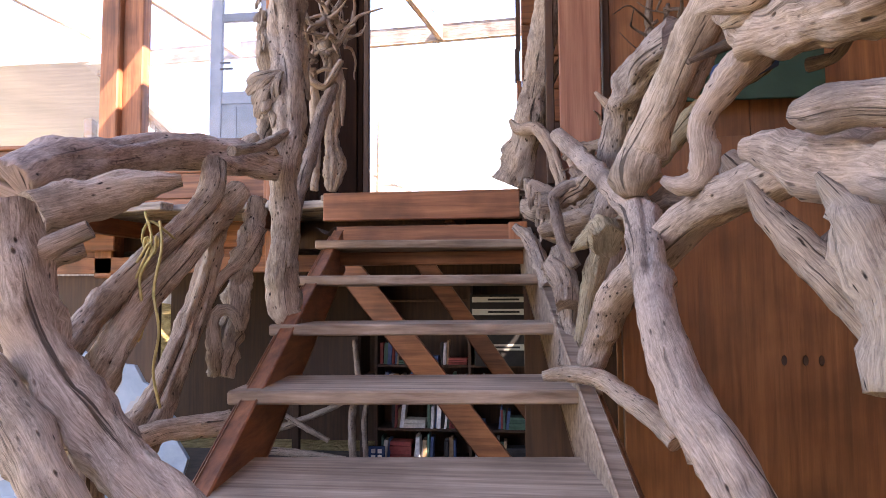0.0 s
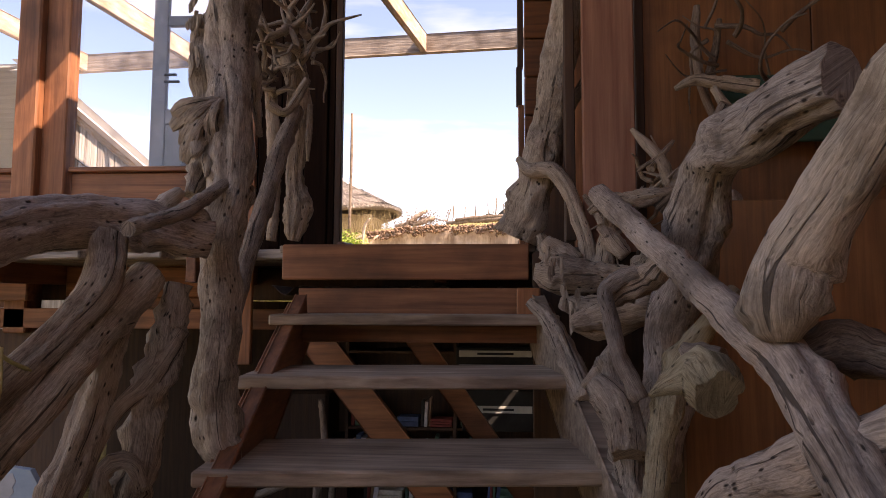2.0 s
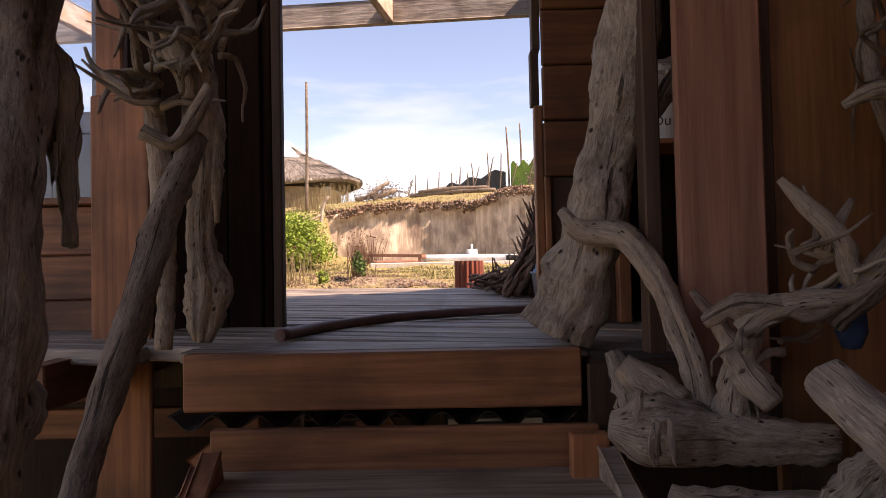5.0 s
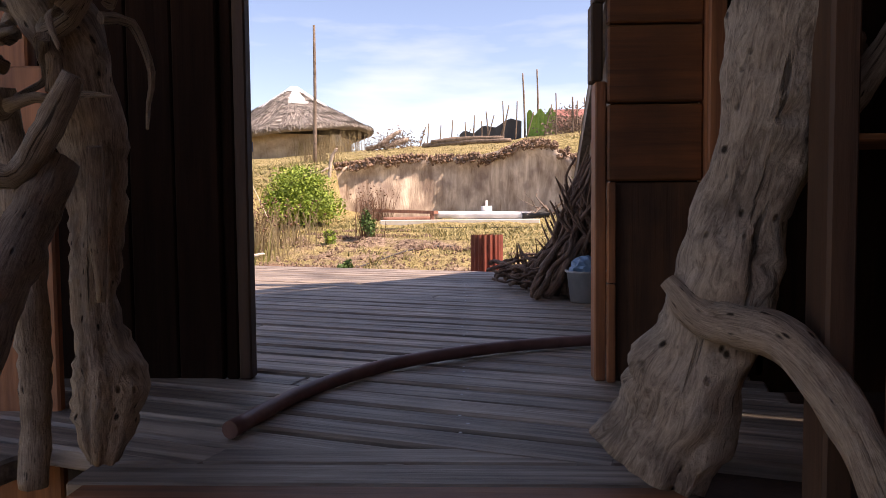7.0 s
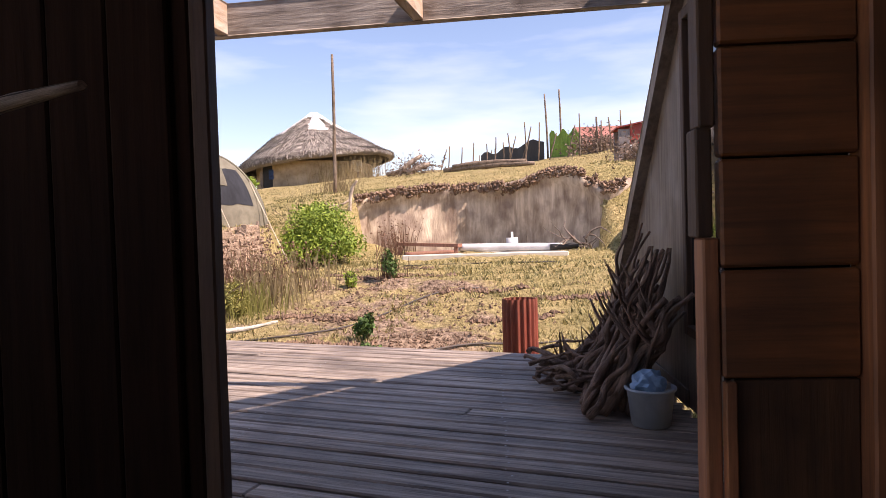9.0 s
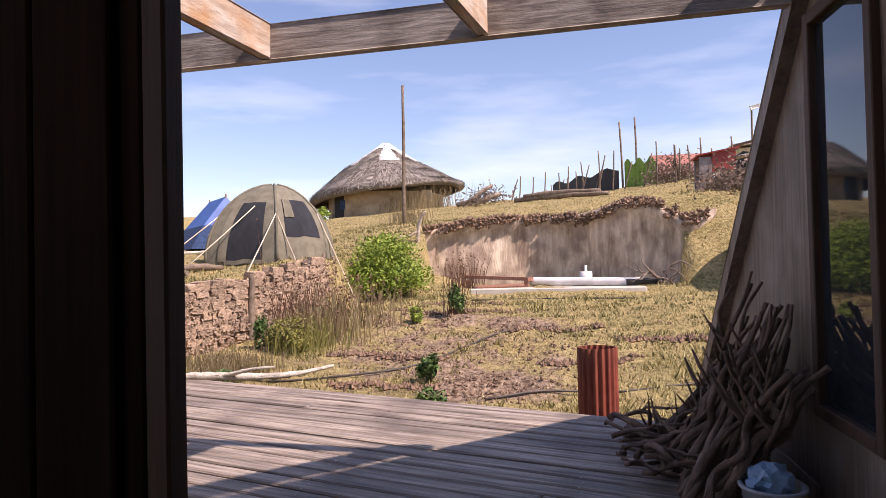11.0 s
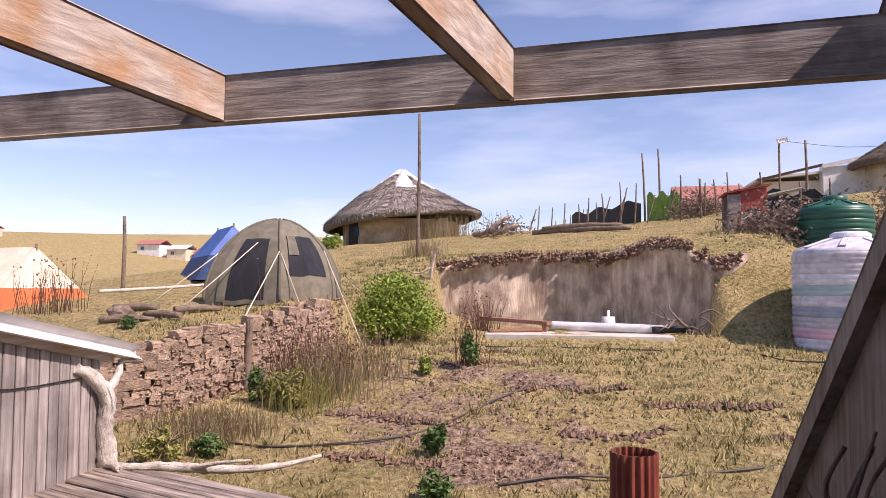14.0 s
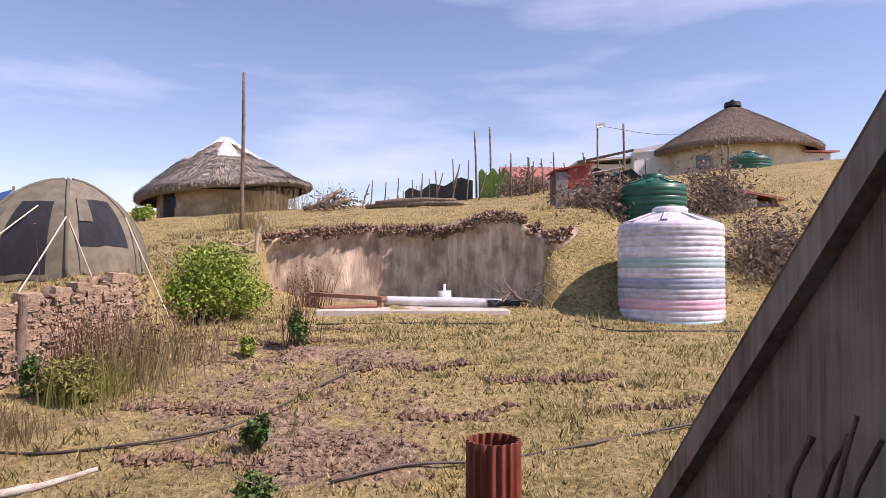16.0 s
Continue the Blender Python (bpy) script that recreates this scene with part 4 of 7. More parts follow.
driftwood('bark', (-0.60, 3.34, 0.28, 0.016), (-0.61, 3.28, 0.21, 0.025), (-0.61, 3.24, 0.15, 0.018), (-0.60, 3.20, 0.10, 0.006))
driftwood('bark', (-0.63, 3.50, 0.66, 0.022), (-0.58, 3.50, 0.53, 0.029), (-0.55, 3.46, 0.40, 0.017), (-0.52, 3.42, 0.28, 0.010))
driftwood('bark', (-0.58, 3.30, 0.12, 0.019), (-0.51, 3.30, 0.07, 0.028), (-0.52, 3.28, 0.01, 0.021), (-0.53, 3.24, -0.07, 0.012))
driftwood('grey', (-0.70, 2.88, -0.11, 0.043), (-0.68, 2.82, -0.23, 0.044), (-0.71, 2.74, -0.33, 0.041), (-0.75, 2.62, -0.44, 0.041), (-0.81, 2.42, -0.62, 0.042), (-0.80, 2.20, -0.77, 0.043))
driftwood('pale', (-0.65, 2.98, -0.20, 0.048), (-0.68, 2.86, -0.31, 0.048), (-0.72, 2.66, -0.49, 0.048), (-0.76, 2.50, -0.65, 0.048), (-0.77, 2.30, -0.86, 0.051), (-0.78, 2.20, -0.99, 0.053))
driftwood('grey', (-0.68, 2.95, -0.26, 0.028), (-0.71, 2.90, -0.42, 0.039), (-0.72, 2.85, -0.57, 0.042), (-0.73, 2.75, -0.74, 0.043), (-0.73, 2.60, -0.92, 0.053), (-0.73, 2.45, -1.05, 0.068))
driftwood('bark', (-0.59, 3.03, -0.22, 0.032), (-0.61, 3.00, -0.40, 0.044), (-0.64, 2.98, -0.53, 0.048), (-0.64, 2.95, -0.69, 0.051), (-0.67, 2.90, -0.88, 0.039))
driftwood('grey', (-0.56, 3.00, -0.34, 0.020), (-0.62, 2.95, -0.47, 0.025), (-0.67, 2.90, -0.53, 0.019), (-0.71, 2.85, -0.64, 0.017))
driftwood('pale', (-0.71, 2.35, -1.02, 0.033), (-0.64, 2.45, -0.99, 0.033), (-0.56, 2.55, -0.99, 0.034), (-0.50, 2.62, -0.99, 0.038))
driftwood('gnarled', (-0.47, 1.62, -0.45, 0.044), (-0.43, 1.60, -0.55, 0.047), (-0.38, 1.58, -0.65, 0.049), (-0.30, 1.55, -0.74, 0.045), (-0.20, 1.52, -0.82, 0.041), (-0.11, 1.48, -0.88, 0.042), (-0.04, 1.45, -0.93, 0.042))
driftwood('pale', (-0.41, 1.50, -0.71, 0.042), (-0.30, 1.46, -0.79, 0.037), (-0.22, 1.42, -0.86, 0.035), (-0.16, 1.40, -0.92, 0.035))
driftwood('pale', (-0.42, 1.62, -0.53, 0.021), (-0.39, 1.64, -0.51, 0.021), (-0.34, 1.66, -0.48, 0.017))
driftwood('grey', (-0.40, 1.75, -0.77, 0.028), (-0.39, 1.75, -0.89, 0.030), (-0.39, 1.75, -0.99, 0.031))
driftwood('bark', (-0.65, 1.90, -0.71, 0.035), (-0.62, 1.90, -0.81, 0.043), (-0.54, 1.90, -0.88, 0.029))
driftwood('post', (-0.54, 3.26, 0.11, 0.015), (-0.56, 3.10, 0.02, 0.020), (-0.55, 2.95, -0.04, 0.018), (-0.55, 2.70, -0.11, 0.018))
driftwood('grey', (-0.74, 4.30, 0.93, 0.050), (-0.69, 4.34, 0.81, 0.055), (-0.67, 4.38, 0.60, 0.052), (-0.70, 4.42, 0.35, 0.039), (-0.69, 4.44, 0.20, 0.061), (-0.70, 4.44, 0.10, 0.054), (-0.71, 4.44, 0.03, 0.024))
driftwood('grey', (-0.79, 4.30, 0.73, 0.025), (-0.77, 4.32, 0.46, 0.031), (-0.77, 4.34, 0.19, 0.026), (-0.78, 4.34, 0.02, 0.024))
driftwood('dark', (-0.63, 4.20, 0.60, 0.032), (-0.67, 4.10, 0.39, 0.038), (-0.68, 3.92, 0.10, 0.037), (-0.68, 3.74, -0.15, 0.032), (-0.67, 3.62, -0.31, 0.029))
driftwood('grey', (-0.57, 4.20, 0.62, 0.012), (-0.58, 4.22, 0.51, 0.016), (-0.59, 4.24, 0.37, 0.007))
driftwood('grey', (-0.57, 4.15, 0.72, 0.016), (-0.62, 4.15, 0.63, 0.021), (-0.67, 4.15, 0.57, 0.018), (-0.74, 4.12, 0.60, 0.021))
driftwood('post', (0.63, 4.26, 1.44, 0.090), (0.59, 4.28, 1.14, 0.084), (0.56, 4.31, 0.90, 0.080), (0.52, 4.34, 0.66, 0.076), (0.47, 4.37, 0.42, 0.081), (0.41, 4.40, 0.18, 0.090), (0.35, 4.42, 0.04, 0.098))
driftwood('grey', (0.75, 4.24, 0.91, 0.012), (0.66, 4.28, 0.73, 0.024), (0.57, 4.32, 0.59, 0.030), (0.52, 4.34, 0.47, 0.027))
driftwood('grey', (0.36, 4.34, 0.39, 0.016), (0.41, 4.30, 0.33, 0.032), (0.50, 4.22, 0.31, 0.035), (0.56, 4.15, 0.22, 0.034), (0.60, 4.10, 0.09, 0.033), (0.63, 4.07, -0.02, 0.033), (0.64, 4.05, -0.13, 0.036))
driftwood('smooth', (0.57, 3.38, 0.07, 0.033), (0.64, 3.12, -0.08, 0.035), (0.69, 2.86, -0.21, 0.037), (0.72, 2.60, -0.32, 0.040), (0.73, 2.42, -0.39, 0.044), (0.69, 2.10, -0.55, 0.041), (0.66, 1.85, -0.66, 0.039), (0.67, 1.68, -0.78, 0.042), (0.69, 1.60, -0.83, 0.043), (0.72, 1.52, -0.91, 0.043))
driftwood('knotty', (0.68, 3.30, -0.75, 0.068), (0.74, 3.30, -0.48, 0.072), (0.75, 3.28, -0.34, 0.074), (0.79, 3.20, -0.13, 0.068), (0.79, 3.02, 0.06, 0.064), (0.79, 2.90, 0.11, 0.067), (0.79, 2.74, 0.09, 0.063), (0.82, 2.60, 0.12, 0.058), (0.86, 2.50, 0.13, 0.057))
driftwood('pale', (0.72, 2.46, -0.33, 0.028), (0.72, 2.46, -0.27, 0.057), (0.75, 2.48, -0.20, 0.058), (0.80, 2.42, -0.09, 0.055), (0.84, 2.35, 0.02, 0.054), (0.90, 2.27, 0.14, 0.059), (0.95, 2.20, 0.23, 0.064))
driftwood('smooth', (0.73, 2.12, -0.34, 0.009), (0.76, 2.10, -0.36, 0.021), (0.80, 2.08, -0.35, 0.027), (0.81, 2.06, -0.30, 0.031), (0.80, 2.05, -0.24, 0.027), (0.82, 2.02, -0.19, 0.029), (0.88, 1.98, -0.12, 0.040), (0.94, 1.95, -0.06, 0.054), (1.04, 1.90, -0.04, 0.063))
driftwood('grey', (0.86, 2.40, -0.07, 0.026), (0.89, 2.36, 0.01, 0.029), (0.93, 2.30, 0.10, 0.028), (0.95, 2.28, 0.11, 0.011))
driftwood('smooth', (0.62, 2.72, -0.82, 0.042), (0.65, 2.66, -0.71, 0.047), (0.68, 2.55, -0.60, 0.050), (0.75, 2.35, -0.50, 0.053), (0.82, 2.15, -0.41, 0.050), (0.88, 1.98, -0.38, 0.052), (0.92, 1.85, -0.36, 0.052), (0.95, 1.70, -0.36, 0.050))
driftwood('smooth', (0.80, 1.78, -0.35, 0.019), (0.83, 1.74, -0.36, 0.036), (0.87, 1.68, -0.40, 0.051), (0.93, 1.60, -0.43, 0.058), (0.98, 1.50, -0.46, 0.062))
driftwood('smooth', (0.83, 1.62, -0.33, 0.020), (0.84, 1.58, -0.34, 0.033), (0.88, 1.54, -0.34, 0.032), (0.93, 1.48, -0.36, 0.034))
driftwood('grey', (0.75, 1.62, -0.43, 0.005), (0.77, 1.60, -0.48, 0.018), (0.81, 1.57, -0.54, 0.028), (0.84, 1.53, -0.59, 0.030), (0.87, 1.50, -0.65, 0.028), (0.90, 1.46, -0.73, 0.029))
driftwood('bark', (0.81, 1.52, -0.44, 0.004), (0.83, 1.50, -0.48, 0.020), (0.84, 1.46, -0.53, 0.035), (0.85, 1.42, -0.62, 0.037), (0.84, 1.40, -0.72, 0.039))
driftwood('gnarled', (0.84, 2.00, 0.01, 0.026), (0.88, 1.95, -0.08, 0.045), (0.93, 1.85, -0.10, 0.054), (0.98, 1.75, -0.12, 0.058), (1.05, 1.70, -0.11, 0.067))
driftwood('green', (0.87, 3.10, -0.23, 0.016), (0.78, 3.06, -0.33, 0.027), (0.70, 3.02, -0.43, 0.037), (0.65, 2.98, -0.57, 0.033), (0.62, 2.95, -0.72, 0.027), (0.59, 2.92, -0.86, 0.025))
driftwood('bark', (0.56, 3.20, -0.42, 0.032), (0.58, 3.10, -0.58, 0.042), (0.58, 3.02, -0.73, 0.037), (0.57, 2.95, -0.85, 0.033))
driftwood('grey', (0.41, 4.02, -0.14, 0.032), (0.49, 4.01, -0.15, 0.068), (0.65, 4.00, -0.16, 0.064), (0.79, 3.98, -0.17, 0.052), (0.90, 3.96, -0.17, 0.040))
driftwood('grey', (0.46, 4.10, -0.01, 0.029), (0.52, 4.08, -0.06, 0.049), (0.58, 4.05, -0.11, 0.045))
driftwood('pale', (0.50, 3.88, -0.26, 0.026), (0.57, 3.86, -0.28, 0.041), (0.68, 3.84, -0.28, 0.041), (0.85, 3.82, -0.27, 0.038))
driftwood('grey', (0.50, 3.45, -0.33, 0.025), (0.58, 3.42, -0.33, 0.046), (0.68, 3.40, -0.29, 0.049), (0.78, 3.40, -0.25, 0.044))
driftwood('knotty', (0.65, 3.05, -0.18, 0.018), (0.58, 3.05, -0.20, 0.023), (0.53, 3.05, -0.24, 0.021), (0.54, 3.02, -0.31, 0.020), (0.56, 3.00, -0.41, 0.020), (0.60, 2.98, -0.50, 0.022))
driftwood('grey', (0.49, 3.20, -0.50, 0.010), (0.54, 3.20, -0.44, 0.019), (0.59, 3.20, -0.37, 0.017))
driftwood('grey', (0.52, 3.15, -0.48, 0.030), (0.55, 3.10, -0.52, 0.047), (0.57, 3.05, -0.57, 0.047), (0.57, 3.00, -0.64, 0.046))
driftwood('pale', (0.47, 2.62, -0.84, 0.015), (0.54, 2.60, -0.83, 0.024), (0.63, 2.56, -0.84, 0.026), (0.69, 2.50, -0.88, 0.027), (0.75, 2.42, -0.92, 0.031), (0.80, 2.35, -0.97, 0.033))
driftwood('green', (0.57, 2.75, -0.46, 0.006), (0.61, 2.72, -0.43, 0.025), (0.66, 2.68, -0.41, 0.050), (0.67, 2.62, -0.44, 0.049))
driftwood('grey', (0.65, 2.80, -0.36, 0.011), (0.68, 2.78, -0.38, 0.028), (0.72, 2.74, -0.38, 0.023))
driftwood('dark', (1.10, 3.75, 0.45, 0.042), (1.04, 3.82, 0.33, 0.039), (0.97, 3.88, 0.21, 0.039), (0.87, 3.92, 0.10, 0.032))
driftwood('grey', (0.79, 3.95, 0.42, 0.009), (0.85, 3.92, 0.34, 0.021), (0.89, 3.90, 0.28, 0.025), (0.92, 3.90, 0.18, 0.021))
driftwood('grey', (0.95, 3.95, 0.37, 0.007), (0.89, 3.92, 0.30, 0.014), (0.85, 3.90, 0.25, 0.017))
driftwood('grey', (0.69, 3.95, 0.08, 0.024), (0.75, 3.93, 0.13, 0.028), (0.82, 3.90, 0.15, 0.024), (0.91, 3.88, 0.16, 0.016), (0.96, 3.86, 0.21, 0.009))
driftwood('grey', (0.68, 4.00, -0.12, 0.039), (0.69, 3.98, -0.02, 0.032), (0.72, 3.96, 0.08, 0.024), (0.67, 3.95, 0.14, 0.014))
driftwood('grey', (0.98, 4.02, 0.60, 0.010), (1.05, 4.00, 0.63, 0.023), (1.14, 3.98, 0.61, 0.027), (1.28, 3.95, 0.58, 0.032))
driftwood('grey', (1.12, 3.98, 0.59, 0.015), (1.16, 3.95, 0.49, 0.023), (1.21, 3.92, 0.38, 0.026))
driftwood('dark', (1.10, 4.10, 0.98, 0.015), (1.09, 4.10, 0.83, 0.021), (1.11, 4.10, 0.64, 0.020), (1.16, 4.10, 0.49, 0.016))
driftwood('dark', (1.19, 4.10, 0.92, 0.011), (1.16, 4.10, 0.75, 0.017), (1.12, 4.10, 0.64, 0.016))
driftwood('gnarled', (0.55, 3.10, -0.27, 0.015), (0.58, 3.08, -0.23, 0.038), (0.64, 3.05, -0.20, 0.036), (0.68, 3.00, -0.15, 0.027))
driftwood('pale', (-0.63, 3.10, 0.04, 0.017), (-0.65, 3.05, -0.01, 0.029), (-0.65, 3.00, -0.05, 0.028), (-0.60, 3.00, -0.07, 0.032), (-0.55, 3.08, -0.04, 0.033))
driftwood('bark', (-0.60, 2.90, -0.72, 0.017), (-0.62, 2.88, -0.65, 0.023), (-0.67, 2.85, -0.66, 0.019), (-0.67, 2.85, -0.79, 0.027), (-0.68, 2.88, -0.87, 0.023))
driftwood('dark', (0.92, 2.30, -0.26, 0.027), (0.95, 2.28, -0.30, 0.045), (0.98, 2.25, -0.33, 0.034))
driftwood('green', (0.84, 2.75, -0.18, 0.027), (0.94, 2.72, -0.06, 0.034), (1.04, 2.65, 0.03, 0.037), (1.13, 2.60, 0.09, 0.037))
driftwood('dark', (0.77, 2.50, -0.36, 0.029), (0.83, 2.50, -0.34, 0.044), (0.90, 2.45, -0.36, 0.035))
driftwood('pale', (0.77, 1.95, -0.03, 0.005), (0.80, 1.92, -0.03, 0.017), (0.86, 1.90, -0.03, 0.022), (0.91, 1.85, 0.01, 0.026))
driftwood('pale', (0.82, 1.95, -0.06, 0.007), (0.86, 1.92, -0.05, 0.020), (0.90, 1.90, -0.02, 0.022), (0.92, 1.88, 0.03, 0.026))
driftwood('dark', (1.10, 2.20, -0.55, 0.042), (1.15, 2.20, -0.50, 0.057), (1.25, 2.15, -0.45, 0.072))
driftwood('grey', (-0.55, 1.95, -0.49, 0.022), (-0.63, 1.90, -0.52, 0.030), (-0.72, 1.85, -0.54, 0.035))
driftwood('grey', (0.38, 3.85, -0.26, 0.019), (0.45, 3.80, -0.33, 0.033), (0.50, 3.60, -0.46, 0.037), (0.53, 3.40, -0.58, 0.040))
driftwood('gnarled', (0.63, 4.00, 0.10, 0.014), (0.69, 3.95, 0.14, 0.024), (0.76, 3.92, 0.14, 0.024), (0.83, 3.90, 0.12, 0.017), (0.91, 3.88, 0.16, 0.010))
driftwood('gnarled', (0.61, 4.02, 0.17, 0.009), (0.66, 4.00, 0.10, 0.019), (0.71, 3.96, -0.02, 0.035), (0.76, 3.94, -0.08, 0.028))
driftwood('grey', (0.49, 3.42, -0.33, 0.026), (0.56, 3.40, -0.31, 0.044), (0.64, 3.38, -0.29, 0.047), (0.72, 3.35, -0.27, 0.039))
driftwood('bark', (0.68, 3.60, -0.21, 0.027), (0.74, 3.60, -0.15, 0.036), (0.78, 3.58, -0.10, 0.030), (0.79, 3.56, -0.04, 0.015))
driftwood('knotty', (0.85, 3.70, -0.04, 0.019), (0.92, 3.65, 0.02, 0.041), (0.99, 3.60, 0.06, 0.037), (1.05, 3.55, 0.08, 0.031))
driftwood('bark', (0.44, 4.12, 0.02, 0.018), (0.47, 4.10, -0.06, 0.036), (0.51, 4.08, -0.13, 0.047), (0.57, 4.05, -0.16, 0.039))


def bark_shards(label, n, line, spread, size, seed, kind):
    """Loose wedge-shaped splinters that stand off a trunk along a line of points."""
    rng = random.Random(seed)
    th = thing("driftwood_bark", label, "driftwood", group="driftwood railings", at=line[0][:3])
    pts = spline([(*q, 0.0) for q in line], 0.02)
    for i in range(n):
        c = Vector(pts[rng.randrange(len(pts))][:3]) + Vector((rng.uniform(-1, 1), rng.uniform(-0.6, 0.4), rng.uniform(-0.3, 0.3))) * spread
        L, w, t = size * rng.uniform(0.7, 1.6), size * rng.uniform(0.25, 0.5), size * rng.uniform(0.07, 0.16)
        bm = bmesh.new()
        rows = []
        for k in range(5):
            u = k / 4
            ww = w * (0.75 + 0.5 * u if k < 3 else (0.8 if k == 3 else 0.25)) * rng.uniform(0.8, 1.15)
            bend = 0.12 * L * u * u
            j = rng.uniform(-0.12, 0.12) * w
            rows.append([bm.verts.new((x * ww + j, -bend + yy * t * (1.2 - 0.8 * u), -u * L + rng.uniform(-0.05, 0.05) * L)) for x, yy in ((-0.5, -0.5), (0.05, -0.9), (0.5, -0.5), (0.5, 0.5), (-0.5, 0.5))])
        for r0, r1 in zip(rows, rows[1:]):
            for k in range(5):
                bm.faces.new((r0[k], r0[(k + 1) % 5], r1[(k + 1) % 5], r1[k]))
        bm.faces.new(rows[0])
        bm.faces.new(rows[-1][::-1])
        bmesh.ops.recalc_face_normals(bm, faces=bm.faces[:])
        bm.transform(Matrix.Translation(c) @ Matrix.Rotation(rng.uniform(-0.9, 0.5), 4, 'Z') @ Matrix.Rotation(rng.uniform(-0.25, 0.30), 4, 'Y'))
        uv = bm.loops.layers.uv.new("UVMap")
        for f in bm.faces:
            for lp in f.loops:
                lp[uv].uv = (lp.vert.co.x * 1.5 + lp.vert.co.y, lp.vert.co.z)
        part("splinter", bm, LOGS[kind], th)


bark_shards("flaking grey bark splinters on the tall driftwood post", 12, [(-0.745, 3.42, 0.78), (-0.735, 3.38, 0.62), (-0.70, 3.30, 0.50)], 0.02, 0.055, 301, 'bark')


def bark_shell():
    """A fan of broken plates that curls off the tall post."""
    sh = thing("driftwood_shell", "broken fan of thick ribbed bark curling off the post", "driftwood", group="driftwood railings", at=(-0.59, 3.27, 0.35))
    rng = random.Random(305)
    for k in range(7):
        ang = radians(200 + 11 * k)
        d = Vector((math.cos(ang), 0, math.sin(ang)))
        side = Vector((-d.z, 0, d.x))
        L = 0.15 + 0.025 * math.sin(k * 1.9) + (0.05 if k in (3, 4) else 0)
        rows = []
        bm = bmesh.new()
        for q in range(7):
            u = q / 6
            w = (0.016 + 0.034 * u) * (1 if q < 6 else 0.55)
            c = Vector((-0.59, 3.265, 0.355)) + d * L * u + Vector((0, -0.05 * math.sin(u * 2.6) + 0.012 * (k % 2), 0)) + side * rng.uniform(-0.004, 0.004)
            th_ = 0.022 - 0.012 * u
            rows.append([bm.verts.new(c + side * (x * w) + Vector((0, y_ * th_, 0))) for x, y_ in ((-0.5, -0.25), (-0.15, -0.55), (0.2, -0.5), (0.5, -0.2), (0.5, 0.5), (-0.5, 0.5))])
        for r0, r1 in zip(rows, rows[1:]):
            for n_ in range(6):
                bm.faces.new((r0[n_], r0[(n_ + 1) % 6], r1[(n_ + 1) % 6], r1[n_]))
        bm.faces.new(rows[0])
        bm.faces.new(rows[-1][::-1])
        bmesh.ops.recalc_face_normals(bm, faces=bm.faces[:])
        uv = bm.loops.layers.uv.new("UVMap")
        for f in bm.faces:
            for lp in f.loops:
                q = lp.vert.co - Vector((-0.59, 3.265, 0.355))
                lp[uv].uv = (q.dot(side) + k * 0.1, q.dot(d))
        part("bark_plate", bm, LOGS['bark'], sh)


bark_shell()
bark_shards("thin splinters between the two driftwood posts", 14, [(-0.60, 3.42, 0.66), (-0.56, 3.42, 0.42), (-0.55, 3.34, 0.22)], 0.02, 0.06, 302, 'grey')
bark_shards("broken splinters at the driftwood log ends", 14, [(0.48, 3.95, -0.02), (0.50, 3.80, -0.16), (0.52, 3.50, -0.30)], 0.04, 0.06, 303, 'grey')


def root_tangle(cx, cy, cz, n, spread, r0, seed, label, kind='grey'):
    rng = random.Random(seed)
    lists = []
    for i in range(n):
        p = Vector((cx, cy, cz)) + Vector((rng.uniform(-1, 1), rng.uniform(-0.6, 0.6), rng.uniform(-1, 1))) * spread * 0.35
        d = Vector((rng.uniform(-1, 1), rng.uniform(-0.7, 0.4), rng.uniform(-0.5, 1))).normalized()
        pts, r = [], r0 * rng.uniform(0.5, 1.2)
        for k in range(5):
            pts.append((*p, r * (1 - k * 0.19)))
            d = (d + Vector((rng.uniform(-1, 1), rng.uniform(-1, 0.6), rng.uniform(-1, 1))) * 0.75).normalized()
            p = p + d * spread * rng.uniform(0.16, 0.3)
        lists.append((pts, dict(step=0.02, sides=8, rough=0.2, seed=seed + i, cap=True)))
    rt = thing("driftwood_root", label, "driftwood root", group="driftwood railings", at=(cx, cy, cz))
    for entry in lists:
        tubes("root", [entry], LOGS[kind], rt)


root_tangle(-0.68, 4.26, 0.92, 34, 0.30, 0.018, 11, "tangled grey driftwood root head with curling tips")
root_tangle(-0.74, 4.24, 0.73, 12, 0.22, 0.018, 12, "small knot of twisted driftwood roots")
root_tangle(0.88, 3.98, 0.20, 9, 0.22, 0.010, 15, "thin twisted driftwood twigs on the wall")
root_tangle(0.76, 4.0, 0.06, 10, 0.18, 0.012, 16, "thin curling driftwood roots")
root_tangle(0.95, 1.95, -0.05, 12, 0.26, 0.020, 17, "dark twisted driftwood root knot", 'dark')
root_tangle(1.25, 4.02, 0.75, 12, 0.4, 0.011, 18, "fan of thin driftwood twigs on the plywood", 'dark')


# rope looped over a rail branch
rp = thing("rope", "knotted yellow rope looped round a driftwood log", "rope", at=(-0.74, 2.6, -0.45))
